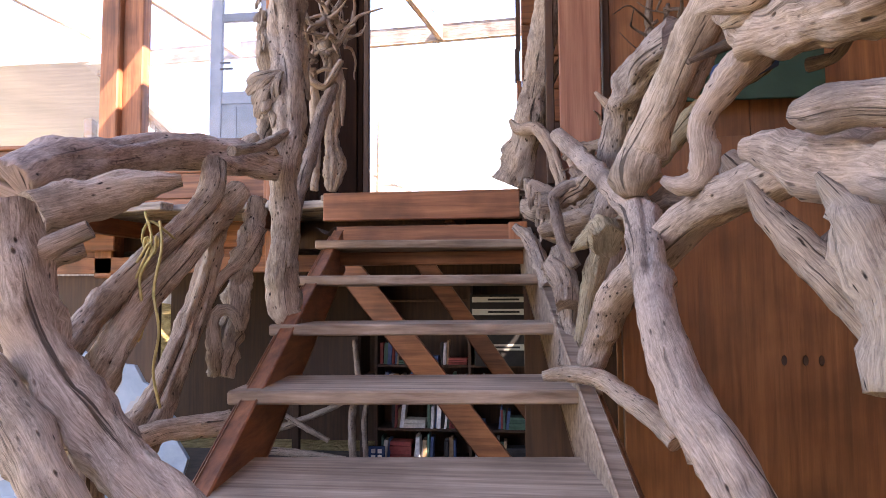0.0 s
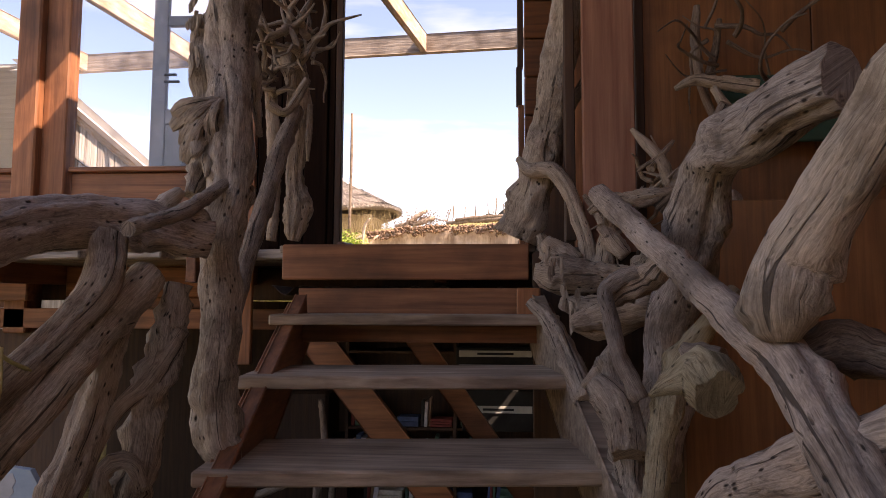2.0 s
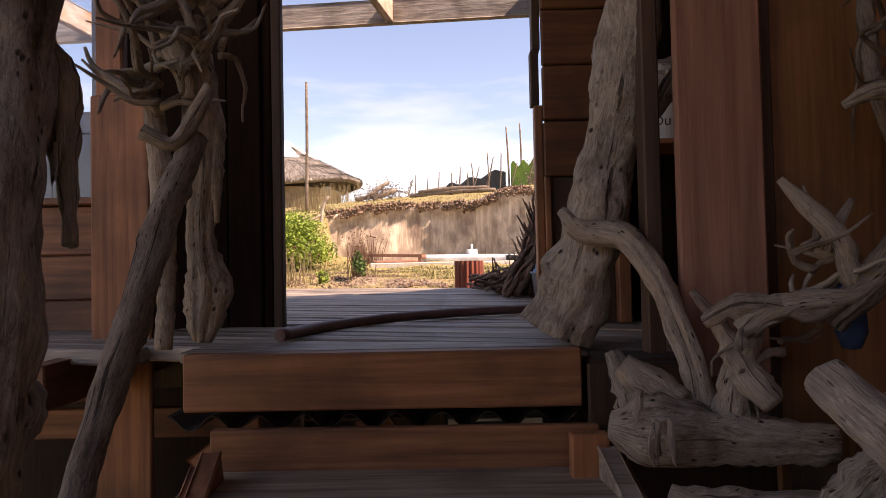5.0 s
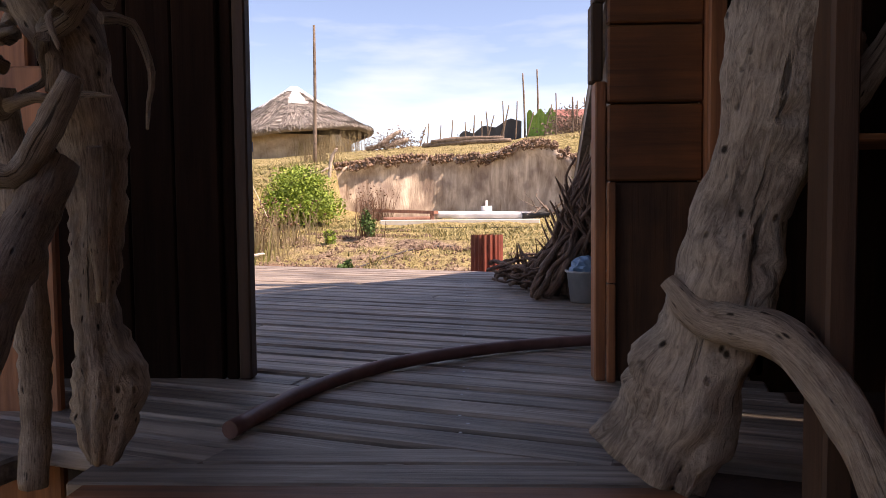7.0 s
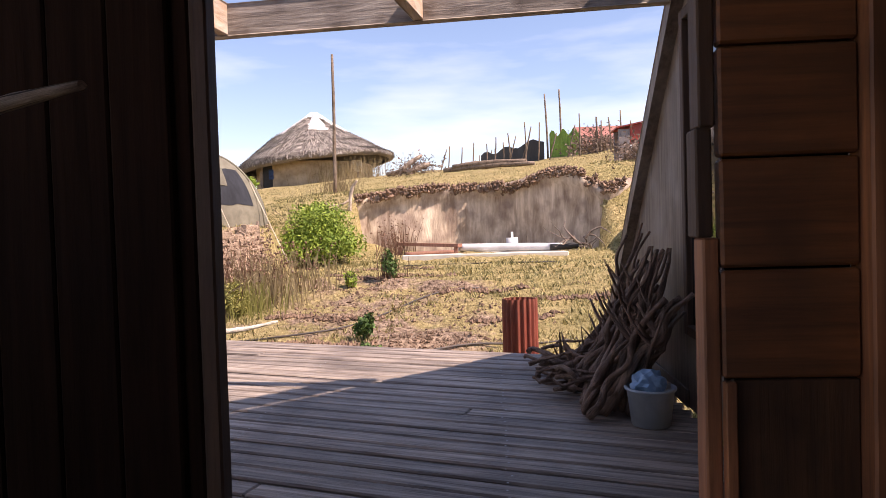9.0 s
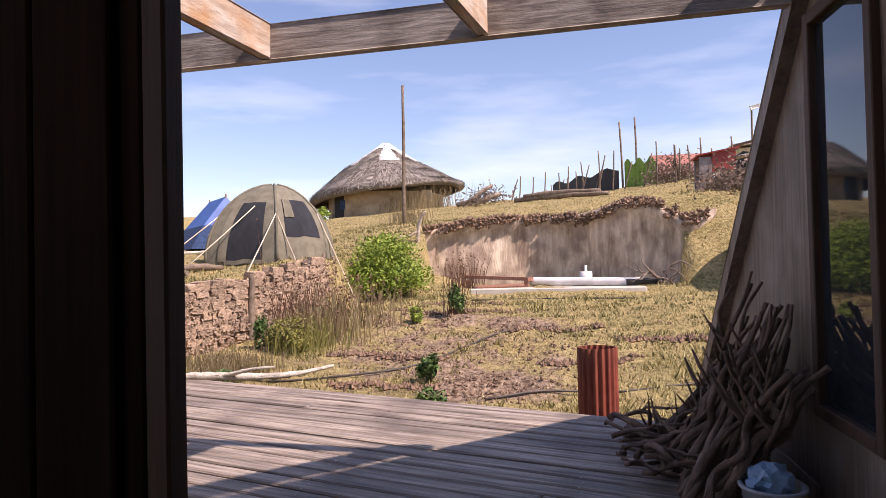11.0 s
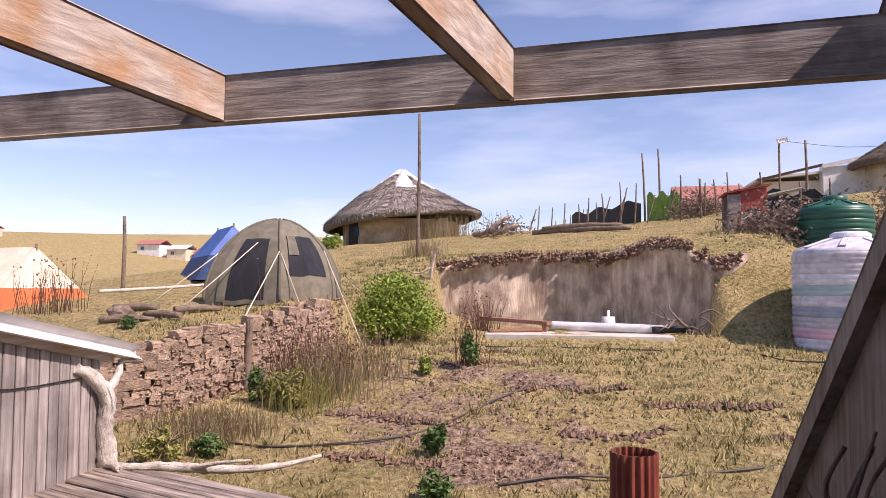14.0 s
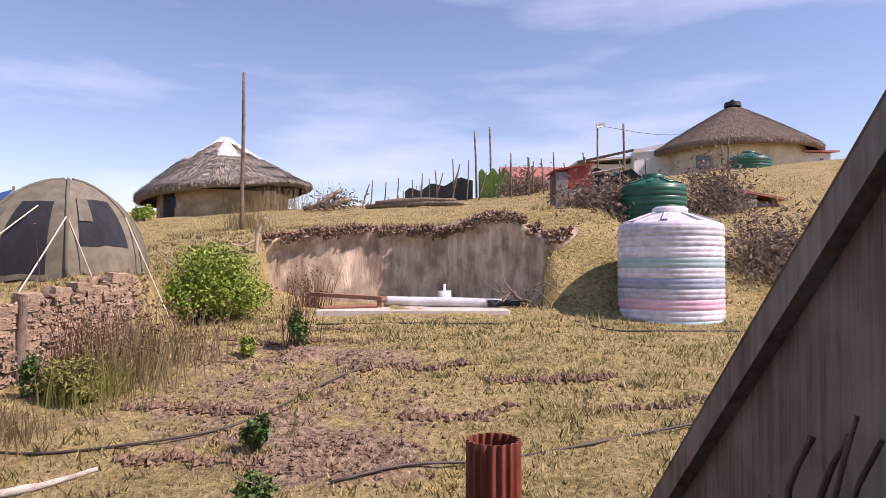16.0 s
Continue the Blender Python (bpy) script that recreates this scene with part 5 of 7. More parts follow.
for pts in ([(-0.77, 2.56, -0.33), (-0.73, 2.53, -0.42), (-0.75, 2.50, -0.52), (-0.785, 2.49, -0.61), (-0.775, 2.49, -0.69), (-0.74, 2.49, -0.73), (-0.725, 2.49, -0.66), (-0.745, 2.50, -0.54), (-0.71, 2.52, -0.45)],
            [(-0.72, 2.56, -0.36), (-0.69, 2.52, -0.45), (-0.70, 2.50, -0.58), (-0.675, 2.49, -0.70), (-0.69, 2.49, -0.82), (-0.665, 2.49, -0.93)],
            [(-0.73, 2.52, -0.43), (-0.79, 2.50, -0.55), (-0.81, 2.48, -0.68), (-0.86, 2.46, -0.80), (-0.90, 2.44, -0.86)],
            [(-0.71, 2.66, -0.42), (-0.71, 2.58, -0.39), (-0.755, 2.56, -0.36), (-0.80, 2.60, -0.42), (-0.78, 2.66, -0.47)]):
    tubes("strand", [([(*p, 0.0045) for p in pts], dict(step=0.012, sides=7, rough=0.1, seed=4))], ROPE, rp)
tubes("knot", [([(-0.73 + 0.02 * math.cos(a), 2.535 + 0.012 * math.sin(a * 1.7), -0.44 + 0.03 * math.sin(a * 2.3), 0.0045) for a in [k * 0.9 for k in range(12)]], dict(step=0.01, sides=7, rough=0.1, seed=2))], ROPE, rp)
bc = part("blue_cloth", lathe([(0.0, 0.03), (0.02, 0.035), (0.034, 0.07), (0.03, 0.13), (0.036, 0.17), (0.02, 0.19), (0.0, 0.19)], 14, (0.955, 3.98, 0.0)), BLUE_CLOTH, None, "dark blue cloth hung behind the driftwood", category="cloth", smooth=True)
br = part("blue_roll", lathe([(0.0, -0.08), (0.035, -0.08), (0.04, 0.0), (0.036, 0.08), (0.0, 0.08)], 14), BLUE_CLOTH, None, "dark blue rolled cloth tucked behind the driftwood", category="cloth", smooth=True)
br.matrix_basis = pose(1.02, 2.45, 0.02, 0, 70, -10)

# ---- room under the deck: shelves, books ----
SHELF_COLOURS = [surface("book " + n, c, [min(1, v * 1.6) for v in c], scale=(30, 30, 30), rough=0.7) for n, c in
                 (("cream", (0.45, 0.42, 0.35)), ("blue", (0.06, 0.10, 0.20)), ("red", (0.25, 0.05, 0.04)), ("green", (0.06, 0.13, 0.09)), ("black", (0.03, 0.03, 0.03)), ("white", (0.55, 0.55, 0.53)), ("tan", (0.30, 0.20, 0.11)))]


def make_shelf():
    x0, x1, y0, y1 = -0.86, 0.75, 6.35, 6.65
    s = thing("bookshelf", "dark wooden bookshelf crowded with old paperbacks", "bookshelf", at=(0, 6.5, -2.02))
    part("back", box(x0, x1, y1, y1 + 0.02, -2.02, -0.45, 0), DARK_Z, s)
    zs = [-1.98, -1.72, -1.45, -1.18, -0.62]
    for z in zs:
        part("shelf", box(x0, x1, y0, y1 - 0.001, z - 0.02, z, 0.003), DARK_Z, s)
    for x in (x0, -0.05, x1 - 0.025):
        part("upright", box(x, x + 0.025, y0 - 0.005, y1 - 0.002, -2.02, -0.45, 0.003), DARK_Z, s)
    rng = random.Random(21)
    shared = {}
    for z in zs[:4]:
        x = x0 + 0.04
        while x < x1 - 0.06:
            if -0.09 < x < -0.02:
                x = 0.0
            w, h = rng.choice([0.018, 0.025, 0.035]), rng.choice([0.16, 0.185, 0.205])
            if rng.random() < 0.1:
                x += rng.uniform(0.04, 0.14)
                continue
            flat = rng.random() < 0.12
            key = (w, h, rng.randrange(len(SHELF_COLOURS)))
            if key not in shared:
                bm = box(0, w, 0, 0.13, 0, h, 0.002)
                me = bpy.data.meshes.new("book")
                bm.to_mesh(me)
                bm.free()
                me.materials.append(SHELF_COLOURS[key[2]])
                shared[key] = me
            if flat:
                for k in range(rng.randrange(2, 5)):
                    b = link("book", shared[key], None, None, "worn paperback lying flat on the shelf", category="book", group="books on the shelf")
                    b.matrix_basis = pose(x + h, y0 + 0.02, z + 0.002 + k * (w + 0.001), 0, -90, rng.uniform(-6, 6))
                x += h + 0.02
            else:
                b = link("book", shared[key], None, None, "worn paperback standing on the shelf", category="book", group="books on the shelf")
                b.matrix_basis = pose(x, y0 + rng.uniform(0.01, 0.05), z + 0.001, 0, rng.choice([0, 0, 0, 3, 7]), 0)
                x += w + 0.003
    return s


make_shelf()


def crate(x0, x1, z0, z1, bars):
    c = thing("storage_box", "dark box with pale lettered label strips on the shelf", "box", at=((x0 + x1) / 2, 6.2, z0))
    part("box_body", box(x0, x1, 6.18, 6.34, z0, z1, 0.004), BLACK, c)
    for (a, b) in bars:
        lb = part("label_strip", box(x0 + 0.02, x1 - 0.02, 6.174, 6.179, a, b, 0), PAPER, c)
        part("lettering", box(x0 + 0.15, x1 - 0.15, 6.1715, 6.1735, (a + b) / 2 - 0.008, (a + b) / 2 + 0.008, 0), INK, lb)


crate(-0.02, 0.54, -0.86, -0.58, [(-0.645, -0.60), (-0.75, -0.70)])
crate(0.02, 0.54, -1.17, -0.88, [(-1.04, -0.99)])
part("trunk_chest", box(-1.50, -0.98, 6.3, 6.7, -1.29, -0.92, 0.02), DARK_Z, None, "old dark wooden chest against the back wall", category="chest")
part("chest_shelf", box(-1.6, -0.9, 6.25, 6.75, -1.33, -1.292, 0.004), DARK_Z, None, "dark plank shelf under the chest", category="shelf")
for x in (-1.55, -0.95):
    part("shelf_leg", box(x - 0.03, x + 0.03, 6.3, 6.36, -2.02, -1.331, 0.004), DARK_Z, None, "dark timber leg under the plank shelf", category="shelf leg")
bp_ = part("blue_picture", box(-0.90, -0.76, 6.28, 6.30, -1.98, -1.86, 0), BLUE_CLOTH, None, "small blue card with white figures", category="card")
for k in range(2):
    for j in range(2):
        part("white_figure", box(-0.875 + 0.055 * j, -0.84 + 0.055 * j, 6.276, 6.279, -1.965 + 0.05 * k, -1.93 + 0.05 * k, 0), PAPER, bp_)
for pts in ([(-1.75, 6.0, -1.72, 0.03), (-1.4, 6.0, -1.60, 0.028), (-1.05, 6.0, -1.45, 0.022), (-0.9, 6.0, -1.3, 0.015)], [(-1.7, 5.95, -1.45, 0.02), (-1.4, 5.95, -1.62, 0.024), (-1.15, 5.95, -1.75, 0.02)],
            [(-1.8, 5.9, -1.82, 0.03), (-1.4, 5.9, -1.84, 0.032), (-1.0, 5.9, -1.88, 0.02)], [(-0.98, 6.1, -2.0, 0.03), (-1.0, 6.1, -1.6, 0.03), (-0.95, 6.1, -1.3, 0.025), (-0.98, 6.1, -0.95, 0.02)],
            [(-0.88, 6.12, -2.0, 0.022), (-0.90, 6.12, -1.6, 0.022), (-0.84, 6.12, -1.35, 0.015)]):
    driftwood('grey', *pts)


def mural():
    """Pale blue board painted with rings of lobed feathers, beside the stair foot."""
    m = thing("painted_board", "pale blue painted board with rings of grey-white feather shapes", "painting", at=(-1.9, 4.0, -1.2))
    cx, cz, R = -2.05, -1.55, 0.66
    n = 44
    outline = [(cx + R * (1 + 0.06 * (k % 2)) * math.cos(2 * math.pi * k / n), max(-2.04, cz + R * (1 + 0.06 * (k % 2)) * math.sin(2 * math.pi * k / n))) for k in range(n)]
    raw("board", [(x, 4.02, z) for x, z in outline] + [(x, 4.05, z) for x, z in outline],
        [tuple(range(n)), tuple(range(2 * n - 1, n - 1, -1))] + [(i, i + n, (i + 1) % n + n, (i + 1) % n) for i in range(n)], PAINTED_BLUE, m)
    rng = random.Random(6)
    for ring, (r0, count, size) in enumerate(((0.46, 17, 0.19), (0.31, 13, 0.17), (0.16, 9, 0.15))):
        for k in range(count):
            a = 2 * math.pi * (k + 0.5 * (ring % 2)) / count + rng.uniform(-0.05, 0.05)
            d, sd = Vector((math.cos(a), 0, math.sin(a))), Vector((-math.sin(a), 0, math.cos(a)))
            base = Vector((cx, 4.0175 - 0.004 * ring, cz)) + d * r0
            half = [(0.0, 0.10), (0.25, 0.22), (0.42, 0.26), (0.50, 0.19), (0.66, 0.24), (0.74, 0.15), (0.88, 0.16), (1.0, 0.0)]
            pts = [base + d * (u * size) + sd * (w * size) for u, w in half] + [base + d * (u * size) - sd * (w * size) for u, w in half[-2::-1]]
            if min(q.z for q in pts) < -2.03:
                continue
            c = len(pts)
            raw("feather", [tuple(q) for q in pts] + [(q.x, q.y + 0.002, q.z) for q in pts], [tuple(range(c))] + [(i, i + c, (i + 1) % c + c, (i + 1) % c) for i in range(c)], FEATHER if (k + ring) % 4 else PAINTED_BLUE, m)


mural()
part("blue_bucket", lathe([(0.0, 0.0), (0.10, 0.0), (0.13, 0.26), (0.135, 0.26), (0.135, 0.27), (0.125, 0.27), (0.10, 0.02), (0.0, 0.02)], 24, (-0.98, 2.6, -2.05)), BLUE_PLASTIC, None, "pale blue plastic bucket by the stairs", category="bucket", smooth=True)

# ---- deck things ----
tubes("garden_hose", [([(x, y, 0.024, 0.021) for x, y in ((-0.53, 4.65), (-0.44, 4.98), (-0.27, 5.28), (0.0, 5.50), (0.3, 5.64), (0.6, 5.72), (0.88, 5.76))], dict(step=0.04, sides=12, rough=0.02, seed=1))], HOSE, None, "muddy brown hose curving across the deck", category="hose")


def iron_roll():
    r = thing("corrugated_roll", "rolled red-brown corrugated iron sheet standing behind the deck", "iron roll", at=(0.21, 9.80, -0.75))
    part("sheet", lathe([(0.150, -1.0), (0.150, 0.0), (0.143, 0.0), (0.143, -1.0)], 144, (0.21, 9.80, 0.270), 0.009, 18), RUST, r, smooth=False)


iron_roll()


def crooked(a, b, r, rng, seed, wob=0.05, fork=True):
    """A crooked stick from a to b with side twigs."""
    pts = []
    for k in range(7):
        j = wob if 0 < k < 6 else 0.0
        p = a.lerp(b, k / 6) + Vector((rng.uniform(-j, 0.2 * j), rng.uniform(-j, j), rng.uniform(-j, j) * 0.4))
        pts.append((min(p.x, 0.885), p.y, max(p.z, r), r * (1.15 - 0.1 * k) * rng.uniform(0.85, 1.15)))
    out = [(pts, dict(step=0.03, sides=8, rough=0.3, seed=seed, knots=3))]
    if fork:
        q = Vector(pts[4][:3])
        d = Vector((rng.uniform(-0.12, -0.02), rng.uniform(-0.14, 0.14), rng.uniform(0.05, 0.16)))
        out.append(([(*q, r * 0.7), (*(q + d * 0.5), r * 0.55), (*(q + d + Vector((0, 0, 0.04))), r * 0.25)], dict(step=0.03, sides=7, rough=0.25, seed=seed + 50)))
    return out


def stick_pile():
    rng = random.Random(31)

    def lean(i, y, foot, h, r, wob=0.05):
        a = Vector((foot, y, 0.0))
        b = Vector((rng.uniform(0.72, 0.87), y + rng.uniform(-0.10, 0.16), h))
        tubes("stick", crooked(a, b, r, rng, i, wob, i % 2 == 0), STICK, None, "crooked driftwood stick leaning in a stack", category="stick", group="sticks stacked against the gable")

    for i in range(52):
        y = rng.uniform(6.92, 7.42)
        lean(i, y, rng.uniform(0.36, 0.72), rng.uniform(0.42, 0.80), rng.uniform(0.010, 0.022))
    for i in range(4):
        lean(60 + i, 7.42 + 0.05 * i, 0.50 + 0.03 * i, rng.uniform(0.80, 0.92), rng.uniform(0.010, 0.014), 0.05)
    for i in range(26):
        lean(80 + i, rng.uniform(7.45, 7.95), rng.uniform(0.34, 0.60), rng.uniform(0.25, 0.54), rng.uniform(0.009, 0.020))
    for i in range(30):
        y = rng.uniform(7.3, 8.3)
        a = Vector((rng.uniform(0.16, 0.42), y, 0.02 + 0.10 * rng.random()))
        b = a + Vector((rng.uniform(0.2, 0.45), rng.uniform(-0.35, 0.05), rng.uniform(0.0, 0.10)))
        tubes("stick", crooked(a, b, rng.uniform(0.008, 0.018), rng, i + 200, 0.05, i % 3 == 0), STICK, None, "short crooked stick lying at the foot of the stack", category="stick", group="sticks stacked against the gable")


stick_pile()
tub = thing("plastic_tub", "grubby plastic tub holding pale blue bags", "tub", at=(0.66, 6.84, 0))
part("tub_body", lathe([(0.0, 0.004), (0.085, 0.004), (0.105, 0.16), (0.115, 0.165), (0.115, 0.175), (0.10, 0.175), (0.08, 0.015), (0.0, 0.015)], 24, (0.66, 6.84, 0.0)), PLASTIC, tub, smooth=True)


def crumple(name, c, r, material, parent, seed, label=""):
    bm = bmesh.new()
    bmesh.ops.create_icosphere(bm, subdivisions=3, radius=r)
    for v in bm.verts:
        v.co *= 1 + 0.45 * noise.noise(v.co * (2.2 / r) + Vector((seed, 0, 0)))
        v.co.z *= 0.8
        v.co += Vector(c)
    return part(name, bm, material, parent, label)


crumple("plastic_bag", (0.65, 6.83, 0.19), 0.075, BLUE_PLASTIC, tub, 3, "crumpled pale blue plastic bag")
crumple("plastic_bag", (0.70, 6.88, 0.16), 0.06, PAPER, tub, 5, "crumpled white plastic bag")

# ---- shed beside the deck ----
def make_shed():
    s = thing("shed", "low shed clad in silver-grey boards with a white gutter", "shed", at=(-4.4, 8.2, -0.8))
    y, rng = 6.55, random.Random(4)
    while y < 9.44:
        w = rng.uniform(0.085, 0.11)
        top = 1.38 - 0.22 * (y - 7.4) - 0.06
        part("board", box(-3.63, -3.605 + rng.uniform(-0.003, 0.003), y, y + w - 0.011, -0.02, top, 0.003), SHED_Z, s)
        y += w
    part("top_rail", beam((-3.60, 6.5, 1.50), (-3.60, 9.62, 0.81), 0.05, 0.06), BEAM_Y, s)
    part("backing", box(-3.70, -3.655, 6.5, 9.39, -0.02, 0.86, 0), DARK_Z, s)
    part("far_wall", box(-6.2, -3.64, 9.40, 9.44, -0.9, 0.80, 0), SHED_Z, s)
    part("roof", beam((-4.95, 6.45, 1.60), (-4.95, 9.75, 0.87), 2.75, 0.03), ROOF_GREY, s)
    g = part("gutter", beam((-3.60, 6.45, 1.585), (-3.60, 9.82, 0.845), 0.105, 0.105, 0.045), WHITE_SHEET, s, "white plastic gutter")
    part("gutter_end", beam((-3.60, 9.80, 0.83), (-3.60, 9.83, 0.823), 0.11, 0.11, 0.02), WHITE_SHEET, s)
    tubes("bracket", [([(-3.56, 9.55, -0.02, 0.075), (-3.56, 9.54, 0.15, 0.068), (-3.58, 9.52, 0.32, 0.055), (-3.55, 9.52, 0.5, 0.058), (-3.58, 9.44, 0.66, 0.055), (-3.6, 9.25, 0.78, 0.035)], dict(step=0.03, sides=14, rough=0.25, seed=7, knots=4)),
                      ([(-3.56, 9.50, 0.55, 0.035), (-3.55, 9.62, 0.68, 0.03), (-3.58, 9.7, 0.78, 0.022)], dict(step=0.03, sides=12, rough=0.2, seed=8)),
                      ([(-3.62, 9.56, 0.0, 0.045), (-3.50, 9.5, 0.06, 0.035), (-3.36, 9.42, 0.05, 0.02)], dict(step=0.03, sides=12, rough=0.2, seed=9))], BLEACH, s, "bleached crooked driftwood bracket")
    tubes("wire", [([(-3.595, 6.5, 1.12, 0.005), (-3.595, 8.4, 0.74, 0.005), (-3.595, 9.3, 0.70, 0.005)], dict(step=0.2, sides=6, rough=0, seed=1))], BLACK, s)


make_shed()
tubes("bleached_branch", [([(-3.45, 9.52, 0.035, 0.035), (-3.0, 9.55, 0.05, 0.035), (-2.6, 9.62, 0.04, 0.03), (-2.3, 9.75, 0.05, 0.022), (-2.05, 9.95, 0.09, 0.012)], dict(step=0.04, sides=10, rough=0.2, seed=3, knots=4)),
      ([(-2.9, 9.56, 0.05, 0.02), (-2.6, 9.5, 0.12, 0.014), (-2.4, 9.52, 0.14, 0.008)], dict(step=0.04, sides=8, rough=0.2, seed=5))], BLEACH, None, "bleached bare branch lying on the deck edge", category="branch")


# ---- hillside: cut bank, terrace wall ----
def cut_bank():
    line = [(-3.72, 22.0), (-3.55, 22.2)]
    line += [(x, cut_back(x) - 0.12) for x in [-3.3 + 0.2 * k for k in range(29)]]
    line += [(2.54, 20.9), (2.72, 20.62), (2.92, 20.52), (3.2, 20.65), (3.6, 21.0)]
    verts, faces, n = [], [], 13
    for i, (x, y) in enumerate(line):
        a, b = Vector(line[max(0, i - 1)]), Vector(line[min(len(line) - 1, i + 1)])
        d = (b - a).normalized()
        out = Vector((d.y, -d.x))
        back = Vector((x, y)) - out * 0.45
        top = max(0.6, height(back.x, back.y) - 0.05 + 0.07 * noise.noise(Vector((x * 2, y, 0))))
        for k in range(n):
            t = k / (n - 1)
            bulge = 0.07 * noise.noise(Vector((x * 1.2, t * 2, 1))) + 0.03 * noise.noise(Vector((x * 4, t * 5, 3))) - 0.10 * t + (0.10 if t > 0.9 else 0)
            verts.append((x + out.x * bulge, y + out.y * bulge, 0.30 + (top - 0.30) * t))
        verts.append((back.x, back.y, top + 0.02))
    m = n + 1
    for i in range(len(line) - 1):
        for k in range(m - 1):
            faces.append((i * m + k, (i + 1) * m + k, (i + 1) * m + k + 1, i * m + k + 1))
    raw("cut_bank", verts, faces, CLAY, None, "vertical cut clay bank with streaks and a shaded end", smooth=True, category="earth bank", kind="structure")
    rng = random.Random(14)
    cv, cf = [], []
    for i in range(3800):
        k = rng.randrange(1, len(line) - 1)
        x, y = line[k]
        b = Vector((x + rng.uniform(-0.15, 0.15), y + rng.uniform(-0.12, 0.50), 0))
        b.z = height(b.x, y + 0.5) + rng.uniform(-0.20, 0.04) - 0.12 * max(0.0, noise.noise(Vector((x * 2.5, 0, 4.0))))
        clod(cv, cf, b, rng.uniform(0.02, 0.075), rng)
    raw("bank_clods", cv, cf, CLOD, None, "crumbling dark clods along the bank top", category="clods", kind="stuff")


def clod(cv, cf, c, r, rng):
    o = len(cv)
    for d in ((1, 0, 0), (0, 1, 0), (-1, 0, 0), (0, -1, 0), (0, 0, 1), (0, 0, -1)):
        cv.append(c + Vector(d) * r * rng.uniform(0.55, 1.25) + Vector((rng.uniform(-1, 1), rng.uniform(-1, 1), rng.uniform(-1, 1))) * r * 0.3)
    for k in range(4):
        cf.append((o + k, o + (k + 1) % 4, o + 4))
        cf.append((o + (k + 1) % 4, o + k, o + 5))


cut_bank()


def soil_clods():
    rng = random.Random(15)
    cv, cf = [], []
    for (cx, cy, rx, ry, n) in ((-0.75, 12.2, 0.75, 0.55, 320), (-1.5, 15.3, 1.3, 0.5, 240), (-2.4, 14.6, 1.8, 1.2, 380), (-0.5, 14.0, 0.8, 0.5, 130), (-3.0, 15.8, 1.2, 0.5, 180), (0.9, 15.5, 0.8, 0.15, 70), (2.2, 14.2, 0.5, 0.2, 30), (-1.6, 13.4, 1.8, 1.4, 260)):
        for i in range(n):
            x, y = rng.gauss(cx, rx * 0.6), rng.gauss(cy, ry * 0.6)
            r = rng.uniform(0.008, 0.034)
            clod(cv, cf, Vector((x, y, height(x, y) + r * 0.3)), r, rng)
    # crumbling edges of small eroded steps
    for (ax, ay, bx, by, n) in ((0.7, 14.5, 2.5, 14.8, 260), (-0.4, 13.3, 1.0, 13.5, 200), (-3.2, 16.5, -0.7, 16.7, 420), (2.0, 13.5, 3.3, 13.8, 160), (-2.8, 17.5, -1.2, 17.7, 260),
                                (-3.4, 13.6, -1.6, 13.4, 300), (-2.9, 12.4, -1.5, 12.1, 240), (-0.9, 15.0, 0.6, 15.2, 240)):
        for i in range(n):
            t = rng.random()
            x = ax + (bx - ax) * t
            y = ay + (by - ay) * t + 0.22 * noise.noise(Vector((x * 1.6, ay, 2.0))) + rng.gauss(0, 0.05)
            r = rng.uniform(0.012, 0.05)
            clod(cv, cf, Vector((x, y, height(x, y) + r * 0.35)), r, rng)
    raw("soil_clods", cv, cf, CLOD, None, "loose brown soil clods on the slope", category="clods", kind="stuff")


soil_clods()


